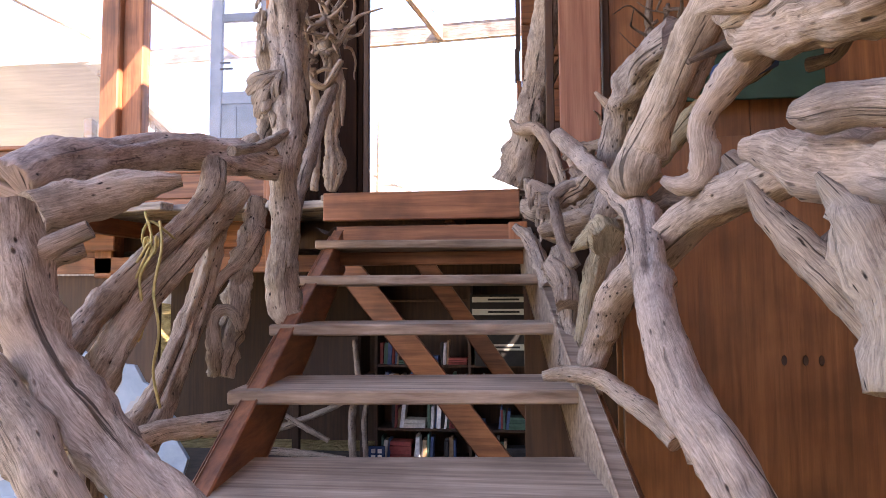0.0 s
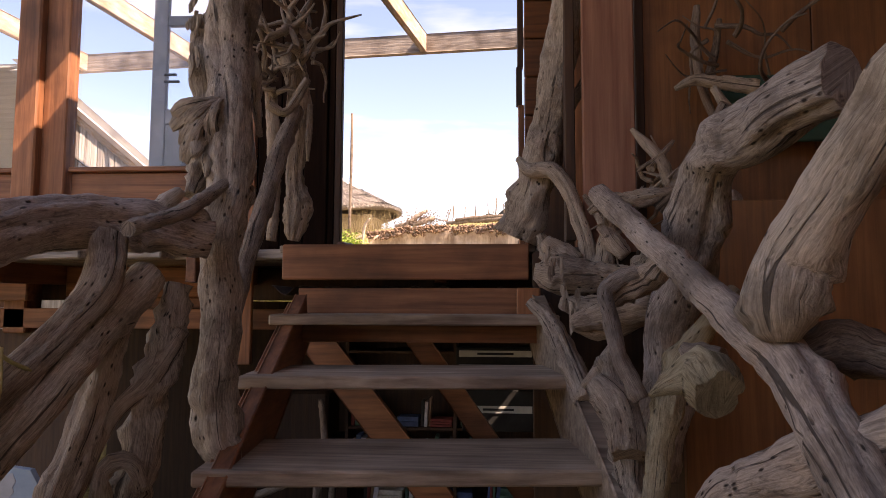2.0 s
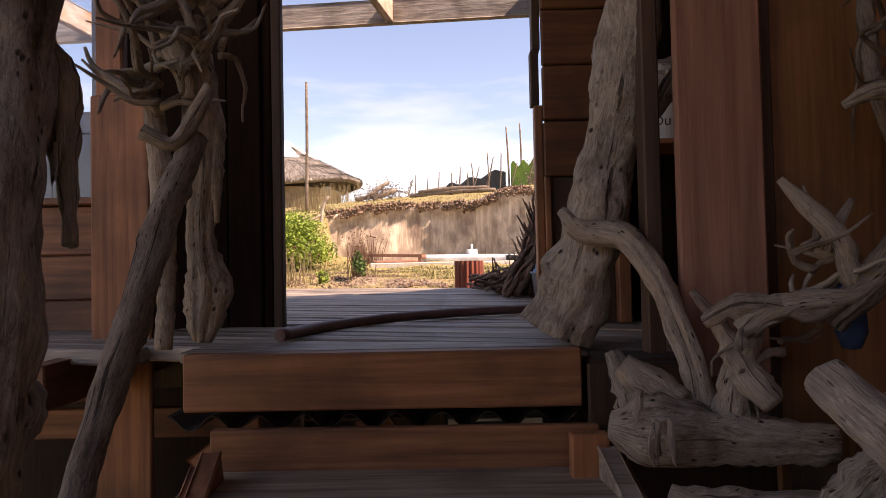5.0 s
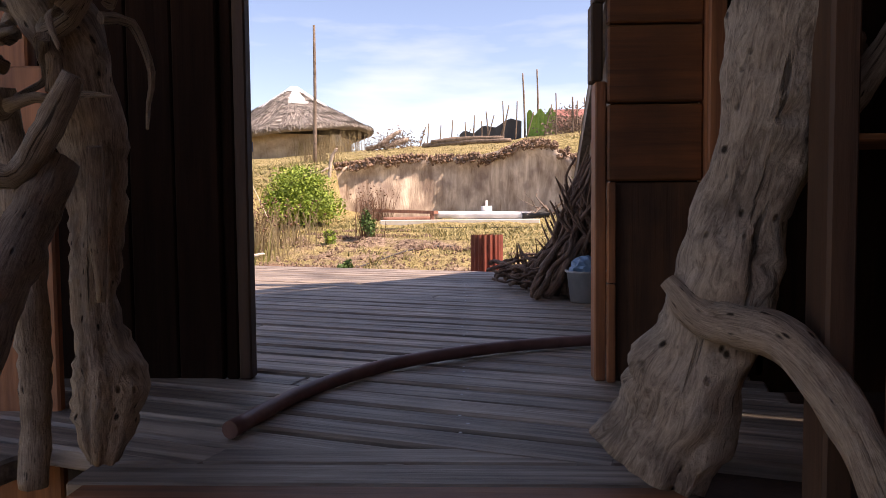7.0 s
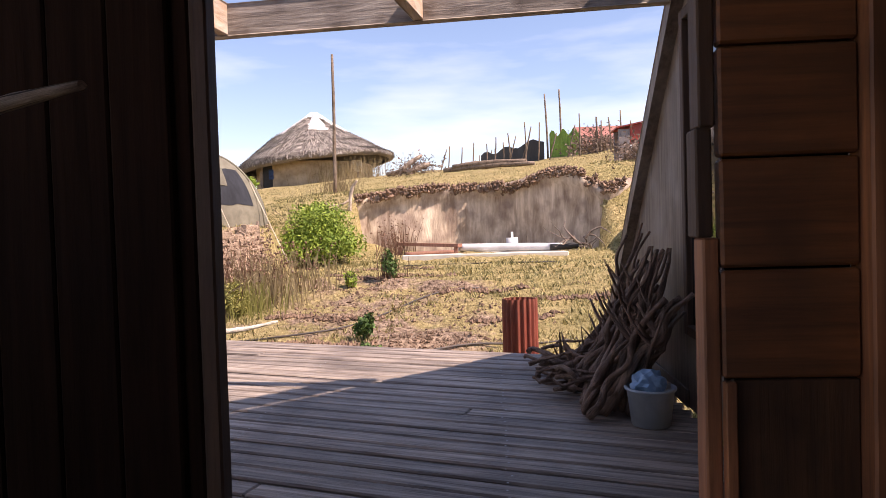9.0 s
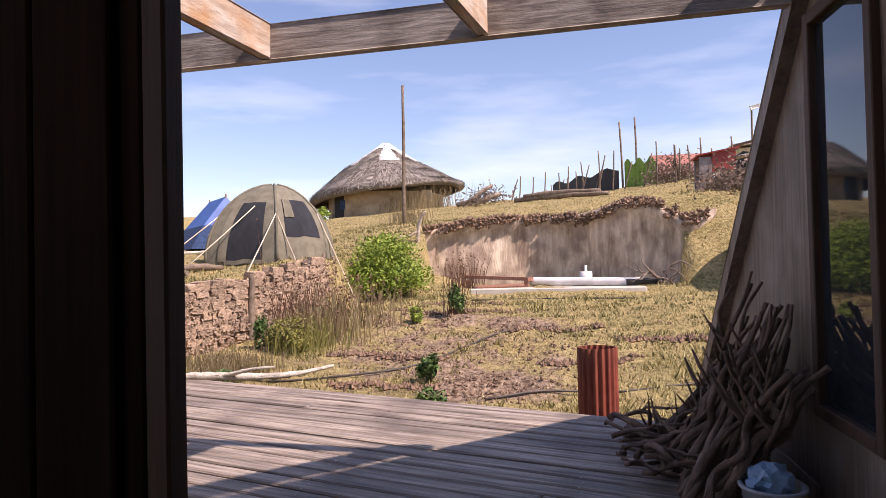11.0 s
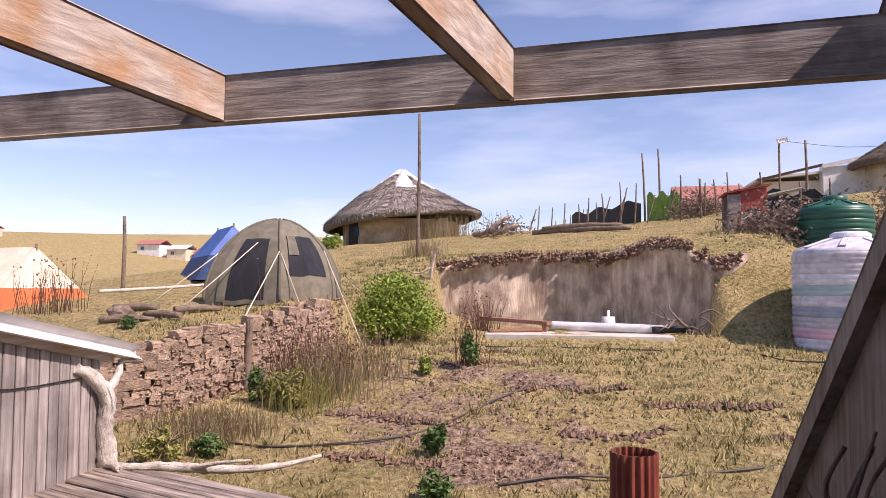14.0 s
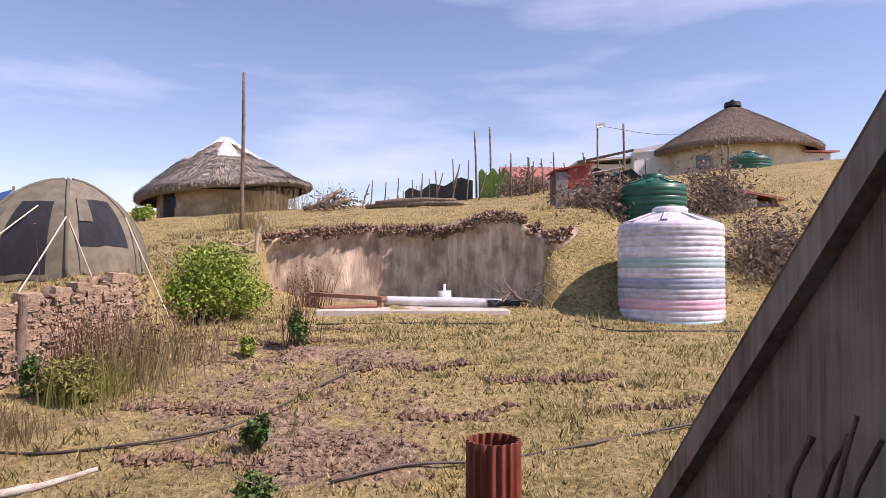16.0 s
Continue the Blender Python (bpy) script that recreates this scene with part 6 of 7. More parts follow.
def terrace_wall():
    w = thing("terrace_wall", "crumbling sod and mud retaining wall below the tent", "retaining wall", kind="structure", at=(-5.5, 14.3, -0.5))
    pts = [(y, lerp_table(BANK, y)) for y in [12.2 + 0.05 * k for k in range(92)]]
    rng = random.Random(23)
    meshes = []
    for k in range(8):
        bm = bmesh.new()
        add_box(bm, -0.5, 0.5, -0.5, 0.5, -0.5, 0.5)
        bmesh.ops.subdivide_edges(bm, edges=bm.edges[:], cuts=1)
        for v in bm.verts:
            v.co += Vector((noise.noise(v.co * 3 + Vector((k, 0, 0))), noise.noise(v.co * 3 + Vector((0, k, 5))), noise.noise(v.co * 3 + Vector((9, 0, k))))) * 0.18
        me = bpy.data.meshes.new("sod_brick")
        bm.to_mesh(me)
        bm.free()
        me.materials.append(SOD)
        meshes.append(me)
    acc, i = 0.0, 0
    for row in range(11):
        i = rng.randrange(3)
        while i < len(pts) - 8:
            y, x = pts[i]
            y2, x2 = pts[min(len(pts) - 1, i + 4)]
            base = height(x + 0.4, y) - 0.05
            top = height(x - 0.4, y)
            z = base + 0.06 + row * 0.115
            if z < top + 0.02:
                L = math.hypot(x2 - x, y2 - y)
                ob = link("sod_brick", meshes[rng.randrange(8)], None, w)
                ob.matrix_basis = (pose((x + x2) / 2 + 0.07 + rng.uniform(-0.025, 0.025), (y + y2) / 2, z, rng.uniform(-5, 5), rng.uniform(-5, 5), math.degrees(math.atan2(y2 - y, x2 - x)) + rng.uniform(-4, 4))
                                   @ Matrix.Diagonal((L * rng.uniform(1.0, 1.25), 0.22, 0.118 * rng.uniform(0.9, 1.2), 1)))
            i += rng.choice([3, 4, 5])
    cv, cf = [], []
    for k in range(1200):
        y, x = pts[rng.randrange(len(pts))]
        base, top = height(x + 0.4, y) - 0.05, height(x - 0.4, y)
        t = rng.random()
        clod(cv, cf, Vector((x + 0.17 + 0.06 * (1 - t) + rng.uniform(-0.03, 0.03), y, base + (top - base) * t)), rng.uniform(0.010, 0.040), rng)
    raw("crumbled_mud", cv, cf, SOD, w, kind="stuff")
    tubes("support_post", [([(-5.02, 14.55, -0.35, 0.06), (-5.04, 14.58, 0.3, 0.055), (-5.02, 14.6, 0.90, 0.05)], dict(step=0.06, sides=10, rough=0.15, seed=4))], STAKE, w, "weathered round post in the terrace wall")


terrace_wall()


def sign():
    s_ = thing("sign_board", "dark green painted board with pale letters", "sign", at=(1.55, 4.1, 0.6))
    part("board", box(1.18, 1.95, 4.10, 4.125, 0.40, 0.68, 0.004), SIGN_GREEN, s_)
    cu = bpy.data.curves.new("letters", 'FONT')
    cu.body, cu.size, cu.extrude = "GN", 0.135, 0.002
    tmp = bpy.data.objects.new("letters_tmp", cu)
    me = bpy.data.meshes.new_from_object(tmp)
    bpy.data.objects.remove(tmp)
    lt = link("lettering", me, PAPER, s_)
    lt.matrix_basis = pose(1.39, 4.095, 0.485, 90)


sign()


def paint_bucket():
    """A small white paint bucket on a wall shelf in the side room, with a crumpled sack above it."""
    part("wall_shelf", box(0.775, 1.30, 5.00, 5.265, 0.695, 0.715, 0.004), PINE_X, None, "narrow pine wall shelf in the side room", category="shelf")
    b = thing("paint_bucket", "white plastic paint bucket with black lettering on the shelf", "bucket", at=(0.885, 5.13, 0.717))
    part("body", lathe([(0.0, 0.717), (0.085, 0.717), (0.098, 0.86), (0.0, 0.86)], 32, (0.885, 5.13, 0)), WHITE, b, smooth=False)
    part("lid", lathe([(0.098, 0.861), (0.104, 0.862), (0.104, 0.892), (0.09, 0.897), (0.0, 0.897)], 32, (0.885, 5.13, 0)), WHITE, b)
    cu = bpy.data.curves.new("letters", 'FONT')
    cu.body, cu.size, cu.extrude = "Du", 0.055, 0.001
    tmp = bpy.data.objects.new("letters_tmp", cu)
    me = bpy.data.meshes.new_from_object(tmp)
    bpy.data.objects.remove(tmp)
    lt = link("lettering", me, INK, b)
    lt.matrix_basis = pose(0.832, 5.030, 0.768, 90, 0, -18)
    bm = bmesh.new()
    bmesh.ops.create_icosphere(bm, subdivisions=4, radius=0.12)
    for v in bm.verts:
        v.co += v.co.normalized() * (0.035 * noise.noise(v.co * 14) + 0.02 * abs(noise.noise(v.co * 30)))
        v.co = Vector((1.0 + v.co.x * 1.3, 5.15 + v.co.y * 0.7, 0.985 + v.co.z * 0.75))
    part("sack", bm, GREY_SHEET, None, "crumpled grey sack stacked on the paint bucket", category="sack")


paint_bucket()


# ---- slab, bench and pipes in front of the bank ----
part("slab", box(-2.05, 1.75, 19.15, 20.95, 0.25, 0.475, 0.02), CONCRETE, None, "pale worn slab in front of the bank", category="slab", kind="structure")
bn = thing("bench", "low weathered plank bench on the slab", "bench", at=(-1.6, 20.2, 0.46))
part("seat", beam((-2.35, 20.75, 0.73), (-0.75, 20.1, 0.66), 0.25, 0.08), PLANK_Z, bn)
for x, y in ((-2.3, 20.7), (-0.85, 20.15)):
    part("leg", box(x - 0.05, x + 0.05, y - 0.1, y + 0.1, 0.42, 0.655, 0.01), PLANK_Z, bn)
tubes("white_pipe", [([(-0.75, 20.35, 0.60, 0.10), (0.6, 20.15, 0.58, 0.10), (1.7, 20.0, 0.56, 0.10)], dict(step=0.1, sides=14, rough=0.03, seed=2))], WHITE_SHEET, None, "white plastic drain pipe lying on the slab", category="pipe")
tubes("dark_pipe", [([(1.4, 19.9, 0.56, 0.07), (2.2, 20.0, 0.58, 0.07)], dict(step=0.1, sides=12, rough=0.05, seed=3))], BLACK, None, "black pipe lying by the bank", category="pipe")
tubes("plank", [([(-2.0, 19.4, 0.50, 0.05), (-0.9, 19.9, 0.52, 0.05)], dict(step=0.1, sides=4, rough=0.05, seed=3))], PLANK_Z, None, "loose plank on the slab", category="plank")
part("pipe_fitting", lathe([(0.0, 0.3), (0.03, 0.3), (0.03, 0.16), (0.14, 0.16), (0.15, 0.0)], 16, (0.52, 20.3, 0.655)), WHITE_SHEET, None, "small white pipe cap standing on the pipe", category="pipe cap", smooth=True)
root_tangle(2.05, 19.9, 0.55, 18, 0.9, 0.03, 44, "dark heap of dry brushwood by the bank", 'dark')


# ---- plants ----
def leaf_cloud(verts, faces, centre, radii, n, size, rng, shell=0.55):
    for i in range(n):
        d = Vector((rng.gauss(0, 1), rng.gauss(0, 1), rng.gauss(0, 1))).normalized()
        k = rng.uniform(shell, 1.0) * (1 + 0.22 * noise.noise(d * 2.6 + Vector(centre)))
        p = Vector(centre) + Vector((d.x * radii[0], d.y * radii[1], d.z * radii[2])) * k
        a = Vector((rng.uniform(-1, 1), rng.uniform(-1, 1), rng.uniform(-0.3, 1))).normalized()
        b = a.cross(Vector((rng.uniform(-1, 1), rng.uniform(-1, 1), rng.uniform(-1, 1)))).normalized()
        s = size * rng.uniform(0.6, 1.4)
        o = len(verts)
        verts += [p - a * s, p + b * s * 0.42, p + a * s, p - b * s * 0.42]
        faces.append((o, o + 1, o + 2, o + 3))


def bush(x, y, w, h, n, size, material, label, name="bush", seed=1, stems=7):
    rng = random.Random(seed)
    z = height(x, y)
    b = thing(name, label, "shrub", at=(x, y, z))
    v, f = [], []
    lumps = 22 if n > 5000 else 9
    for i in range(lumps):
        a = rng.uniform(0, 6.28)
        q = rng.random()
        rr = (0.08 + 0.44 * q) * w
        top = 0.78 - 0.42 * q * q
        leaf_cloud(v, f, (x + rr * math.cos(a), y + rr * math.sin(a), z + h * rng.uniform(0.17, top)), (w * 0.29, w * 0.29, h * 0.25), n // lumps, size, rng, 0.3)
    raw("crown", v, f, material, b)
    tubes("branching_stem", [([(x + rng.uniform(-0.05, 0.05), y, z - 0.05, 0.012), (x + rng.uniform(-0.5, 0.5) * w * 0.6, y + rng.uniform(-0.3, 0.3) * w, z + h * 0.4, 0.009), (x + rng.uniform(-1, 1) * w * 0.6, y + rng.uniform(-0.5, 0.5) * w, z + h * 0.75, 0.005)],
          dict(step=0.1, sides=5, rough=0.1, seed=i, cap=False)) for i in range(stems)], STAKE, b)


bush(-4.12, 18.75, 1.75, 1.70, 22000, 0.038, LEAF, "rounded bright green leafy bush", seed=3)
bush(-1.68, 12.45, 0.24, 0.44, 900, 0.032, LEAF_DARK, "small green leafy shrub on bare soil", seed=4)
bush(-1.45, 11.25, 0.26, 0.34, 800, 0.028, LEAF_DARK, "small low green shrub near the deck", seed=5)
bush(-2.62, 16.0, 0.22, 0.36, 560, 0.03, LEAF, "small bright green shrub on the slope", seed=6)
bush(-1.92, 16.2, 0.26, 0.62, 800, 0.032, LEAF_DARK, "upright dark green shrub on the slope", seed=7)
bush(-4.55, 14.1, 0.36, 0.62, 1300, 0.03, LEAF_DARK, "dark green shrub below the terrace wall", seed=8)
bush(-4.95, 12.3, 0.26, 0.30, 700, 0.03, OLIVE_LEAF, "yellow-green weed beside the shed", seed=9)
bush(-4.25, 12.2, 0.30, 0.30, 700, 0.03, LEAF_DARK, "low green weed beside the shed", seed=10)
bush(-4.05, 13.9, 0.55, 0.70, 2600, 0.026, OLIVE_LEAF, "dense yellow-green weed below the terrace wall", seed=15)
bush(-4.75, 12.05, 0.45, 0.34, 1600, 0.026, OLIVE_LEAF, "low spreading yellow-green weed beside the shed", seed=16)
bush(-6.6, 14.0, 0.25, 0.25, 400, 0.03, LEAF_DARK, "small green weed on the terrace", seed=11)
bush(-10.8, 33.5, 0.8, 0.9, 900, 0.07, LEAF, "small green bush beside the hut", seed=12)
bush(-9.0, 22.6, 0.6, 1.0, 900, 0.06, OLIVE_LEAF, "yellow-green weed bush beside the blue tent", seed=13)
bush(-8.5, 21.0, 1.0, 1.35, 2200, 0.05, DRY, "tall dry bush beside the tent", seed=14)


def weeds(name, cx, cy, w, d, n, h, material, label, seed, heads=None):
    rng = random.Random(seed)
    v, f, hv, hf = [], [], [], []
    for i in range(n):
        x, y = cx + rng.gauss(0, 0.45) * w, cy + rng.gauss(0, 0.45) * d
        z = height(x, y)
        hh = h * rng.uniform(0.45, 1.1)
        lean = Vector((rng.uniform(-0.28, 0.28), rng.uniform(-0.2, 0.2), 1)) * hh
        t = 0.006 + 0.002 * rng.random()
        o = len(v)
        base, mid, tip = Vector((x, y, z - 0.02)), Vector((x, y, z)) + lean * 0.55, Vector((x, y, z)) + lean + Vector((rng.uniform(-0.08, 0.08), 0, 0))
        v += [base + Vector((-t, 0, 0)), base + Vector((t, 0, 0)), mid + Vector((t * 0.8, 0, 0)), mid + Vector((-t * 0.8, 0, 0)), tip]
        f += [(o, o + 1, o + 2, o + 3), (o + 3, o + 2, o + 4)]
        for k in range(2):
            q = base.lerp(tip, rng.uniform(0.35, 0.9))
            s = Vector((rng.uniform(-1, 1), rng.uniform(-1, 1), rng.uniform(0.2, 1))).normalized() * h * 0.12
            o = len(v)
            v += [q, q + s * 0.5 + Vector((0.006, 0, 0)), q + s, q + s * 0.5 - Vector((0.006, 0, 0))]
            f.append((o, o + 1, o + 2, o + 3))
        if heads and rng.random() < 0.8:
            clod(hv, hf, tip, rng.uniform(0.012, 0.028), rng)
    w_ = thing(name, label, "weeds", kind="stuff", at=(cx, cy, height(cx, cy)))
    raw("stalks", v, f, material, w_)
    if hv:
        raw("seed_heads", hv, hf, heads, w_)


weeds("dry_weeds", -3.95, 14.0, 0.6, 0.4, 170, 0.6, OLIVE_LEAF, "tall yellow-green weeds below the terrace", 51)
weeds("dry_weeds", -3.6, 14.4, 0.6, 0.4, 110, 0.95, DRY, "tall dry brown weeds with seed heads", 52, DRY_RED)
weeds("dry_weeds", -4.3, 15.0, 0.8, 0.5, 130, 0.95, DRY_RED, "tall reddish dead weeds in front of the wall", 53, DRY_RED)
weeds("dry_weeds", -4.6, 12.8, 0.9, 0.5, 500, 0.32, DRY, "short dry weeds beside the shed", 54)
weeds("dry_weeds", -2.4, 20.6, 0.5, 0.3, 60, 0.9, DRY_RED, "thin dry weeds beside the slab", 55, DRY_RED)
weeds("dry_weeds", -8.9, 15.0, 0.6, 0.3, 70, 0.85, DRY_RED, "dry weeds with round dark seed heads by the tents", 56, DRY_RED)
weeds("dry_weeds", -7.0, 37.0, 2.6, 0.6, 420, 1.2, DRY, "tall dry grass in front of the hut", 57)
weeds("dry_weeds", -4.9, 25.6, 0.7, 0.4, 200, 0.6, DRY, "dry grass round the pole", 58)
weeds("dry_weeds", -1.92, 16.3, 0.2, 0.15, 40, 0.95, DRY_RED, "dry stalks growing through a shrub", 59, DRY_RED)
weeds("dry_weeds", -3.55, 15.2, 0.9, 0.5, 160, 0.8, DRY, "thin dry stalks on the slope", 60, DRY_RED)


def grass():
    rng = random.Random(71)
    v, f = [], []
    for i in range(95000):
        u = rng.random()
        y = 8.9 + 20 * u * u if i % 3 else rng.uniform(9, 34)
        x = rng.uniform(-7, 8) if y < 20 else rng.uniform(-12, 14)
        if y < 9.2 and -4.3 < x < 1.0 or -2.2 < x < 1.6 and 18.4 < y < 20 or -3.6 < x < 2.7 and 19.9 < y < 22.6 or x < -3.4 and y < 9.9:
            continue
        patch = noise.noise(Vector((x * 1.7, y * 1.7, 0.0))) * 0.5 + 0.5 + soil_at(x, y)
        if patch > 0.55 + 0.25 * rng.random():
            continue
        z = height(x, y)
        h = rng.uniform(0.012, 0.045) * (1 + 0.03 * max(0, y - 15))
        a = rng.uniform(0, 6.28)
        t = 0.006 * (1 + 0.06 * max(0, y - 12))
        o = len(v)
        v += [(x - t * math.cos(a), y - t * math.sin(a), z - 0.01), (x + t * math.cos(a), y + t * math.sin(a), z - 0.01), (x + rng.uniform(-1, 1) * h * 0.9, y + rng.uniform(-1, 1) * h * 0.9, z + h)]
        f.append((o, o + 1, o + 2))
    raw("grass", v, f, GRASS, None, "short dry yellow-green grass blades", category="grass", kind="stuff")



grass()


def tufts():
    rng = random.Random(72)
    v, f = [], []
    for i in range(7000):
        y = 9.2 + 16 * rng.random() ** 1.6
        x = rng.uniform(-6.5, 7.5)
        if y < 9.6 and x < 1.2 or -2.3 < x < 1.9 and 18.8 < y < 21 or -3.6 < x < 2.8 and 20 < y < 22.9 or x < -3.4 and y < 10.2:
            continue
        if noise.noise(Vector((x * 0.9, y * 0.9, 7.0))) * 0.6 + soil_at(x, y) + rng.uniform(-0.25, 0.25) > 0.02:
            continue
        z = height(x, y)
        for k in range(9):
            a = rng.uniform(0, 6.28)
            h = rng.uniform(0.02, 0.095) * (1 + noise.noise(Vector((x, y, 3.0))))
            s = rng.uniform(0, 0.11)
            bx, by = x + 1.6 * s * math.cos(a), y + s * math.sin(a)
            a = rng.uniform(0, 6.28)
            t = 0.004 + 0.0005 * y
            o = len(v)
            v += [(bx - t, by, z - 0.01), (bx + t, by, z - 0.01), (bx + math.cos(a) * h * 0.7, by + math.sin(a) * h * 0.7, z + h)]
            f.append((o, o + 1, o + 2))
    raw("grass_tufts", v, f, TUFT, None, "uneven olive grass tufts on the slope", category="grass", kind="stuff")


tufts()


def ground_pipe(pts, seed, label):
    tubes("irrigation_pipe", [([(x, y, height(x, y) + 0.015, 0.014) for x, y in pts], dict(step=0.15, sides=7, rough=0.05, seed=seed))], PIPE, None, label, category="pipe")


ground_pipe([(-4.2, 12.55), (-3.6, 12.5), (-2.8, 12.6), (-2.1, 13.0), (-1.6, 13.9), (-1.1, 14.7), (-0.6, 15.1), (-0.1, 15.3)], 1, "thin black irrigation pipe across the slope")
ground_pipe([(-0.9, 11.55), (-0.3, 11.85), (0.5, 12.15), (1.3, 12.4), (2.1, 12.75), (3.0, 13.1)], 2, "thin black irrigation pipe near the deck")
ground_pipe([(-3.6, 15.0), (-3.0, 15.4), (-2.4, 15.6)], 3, "short black pipe by the shrubs")
ground_pipe([(-1.9, 18.3), (0.0, 18.2), (1.5, 18.1)], 4, "thin black pipe beside the slab")
ground_pipe([(2.9, 18.6), (3.3, 17.5), (4.0, 17.2), (5.3, 17.3), (6.2, 17.2)], 5, "thin black pipe round the water tank")


# ---- tents ----
def make_tent():
    base, cx, cy = 1.10, -5.72, 17.1
    corners = [(-6.55, 15.85), (-5.18, 15.95), (-4.62, 17.3), (-4.95, 18.4), (-6.3, 18.4), (-6.85, 17.1)]
    t = thing("dome_tent", "olive canvas dome tent with dark door and mesh window", "tent", at=(cx, cy, base))
    H, n, m = 1.60, 10, 12

    def at(u, th, off=0.0):
        k, fr = int(u) % 6, u - int(u)
        a, b = Vector(corners[k]), Vector(corners[(k + 1) % 6])
        p = a.lerp(b, fr)
        bulge = 1 + 0.05 * math.sin(math.pi * fr)
        r = math.cos(th) ** 1.15 * bulge * (1 + off)
        bz = height(p.x, p.y)
        return Vector((cx + (p.x - cx) * r, cy + (p.y - cy) * r, bz * (1 - math.sin(th)) + (base + H) * math.sin(th) + off * 0.3))

    def patch(name, u0, u1, t0, t1, material, off, label="", parent=None, nu=8, nt=8):
        v, f = [], []
        for j in range(nt + 1):
            for i in range(nu + 1):
                v.append(at(u0 + (u1 - u0) * i / nu, t0 + (t1 - t0) * j / nt, off))
        for j in range(nt):
            for i in range(nu):
                a = j * (nu + 1) + i
                f.append((a, a + 1, a + nu + 2, a + nu + 1))
        return raw(name, v, f, material, parent or t, label, smooth=True)

    for k in range(6):
        patch("canvas_panel", k, k + 0.9999, 0.0, 1.54, CANVAS, 0.0)
        tubes("pole_sleeve", [([(*at(k + 0.0001, th, 0.004), 0.025) for th in [0.02 + 0.148 * q for q in range(11)]], dict(step=0.1, sides=6, rough=0, seed=1))], CANVAS, t)
    # shade of the open doorway, laid over the canvas as a dark patch
    d = patch("door_opening", 0.33, 0.80, 0.03, 0.82, TENT_SHADE_MESH, 0.006, "dark sheet in place of the shaded open tent door")
    patch("door_flap", 0.20, 0.325, 0.03, 0.80, CANVAS, 0.012, "", d)
    patch("door_sill", 0.3, 0.85, 0.0, 0.05, CANVAS, 0.012, "", d)
    w = patch("mesh_window", 1.16, 1.80, 0.28, 0.86, TENT_SHADE_MESH, 0.006, "dark mesh window")
    patch("window_flap", 1.17, 1.36, 0.55, 0.85, CANVAS, 0.025, "rolled olive window flap", w)
    for u, th, g in ((0.6, 0.75, (-6.55, 15.1)), (1.0, 0.62, (-5.25, 14.75)), (1.0, 0.62, (-4.4, 16.0)), (2.0, 0.7, (-3.9, 16.9)), (0.0, 0.6, (-7.3, 15.3))):
        p = at(u, th, 0.01)
        tubes("guy_rope", [([(*p, 0.011), (*(p.lerp(Vector((*g, height(*g))), 0.5)), 0.011), (g[0], g[1], height(*g) + 0.02, 0.011)], dict(step=0.4, sides=5, rough=0, seed=1))], CREAM_TENT, t, "pale guy rope")


make_tent()


def ridge_tent(name, label, p0, p1, w, h, hb, upper, lower, split):
    """A ridge tent along p0-p1; the canvas changes at height split."""
    p0, p1 = Vector(p0), Vector(p1)
    d = (p1 - p0).normalized()
    s = Vector((-d.y, d.x))
    z0 = min(height(*p0), height(*p1)) - 0.05
    t = thing(name, label, "tent", at=((p0.x + p1.x) / 2, (p0.y + p1.y) / 2, z0))
    for (a, b, mat, pn) in ((0, split, lower, "lower_canvas"), (split, 1, upper, "upper_canvas")):
        v, f = [], []
        for q in (a, b):
            ww = w * (1 - q)
            for e, k in ((p0, -1), (p1, 1)):
                ins = d * (0.35 * k * (1 - q))
                for sd in (-1, 1):
                    c = e + ins + s * sd * ww
                    v.append((c.x, c.y, z0 + hb + (h - hb) * q if q else z0))
        f = [(0, 2, 6, 4), (1, 5, 7, 3), (0, 4, 5, 1), (2, 3, 7, 6)]
        raw(pn, v, f, mat, t)
    for e in (p0, p1):
        tubes("tent_pole", [([(e.x, e.y, z0, 0.03), (e.x, e.y, z0 + h + 0.06, 0.025)], dict(step=0.5, sides=6, rough=0, seed=1))], STAKE, t)


ridge_tent("ridge_tent", "cream and orange canvas ridge tent beyond the shed", (-10.1, 16.0), (-13.2, 16.6), 1.25, 1.25, 0.0, CREAM_TENT, ORANGE_TENT, 0.38)
ridge_tent("tarp_tent", "blue tarpaulin shelter behind the dome tent", (-9.34, 22.0), (-10.5, 23.2), 1.05, 1.50, 0.2, BLUE_TARP, BLUE_CLOTH, 0.35)
tubes("low_rail", [([(-9.7, 17.2, height(-9.7, 17.2) + 0.12, 0.035), (-8.9, 18.6, height(-8.9, 18.6) + 0.16, 0.035), (-8.3, 20.2, height(-8.3, 20.2) + 0.2, 0.03)], dict(step=0.2, sides=8, rough=0.1, seed=5))], BLEACH, None, "pale pole lying along the terrace edge", category="pole")
crumple("stump", (-7.15, 14.5, 0.92), 0.2, STAKE, None, 4, "")
tagged(bpy.data.objects["stump"], "dark weathered tree stump on the terrace", "stump")
for i, (x, y, a) in enumerate(((-6.9, 14.3, 20), (-6.5, 14.6, -15), (-6.2, 15.1, 60), (-7.4, 15.2, 5))):
    z = height(x, y) + 0.05
    tubes("loose_log", [([(x - 0.4 * math.cos(radians(a)), y - 0.4 * math.sin(radians(a)), z, 0.05), (x, y, z + 0.02, 0.06), (x + 0.4 * math.cos(radians(a)), y + 0.4 * math.sin(radians(a)), z, 0.045)], dict(step=0.1, sides=9, rough=0.2, seed=i))], STAKE, None, "short dark log lying on the terrace", category="log", group="logs on the terrace")


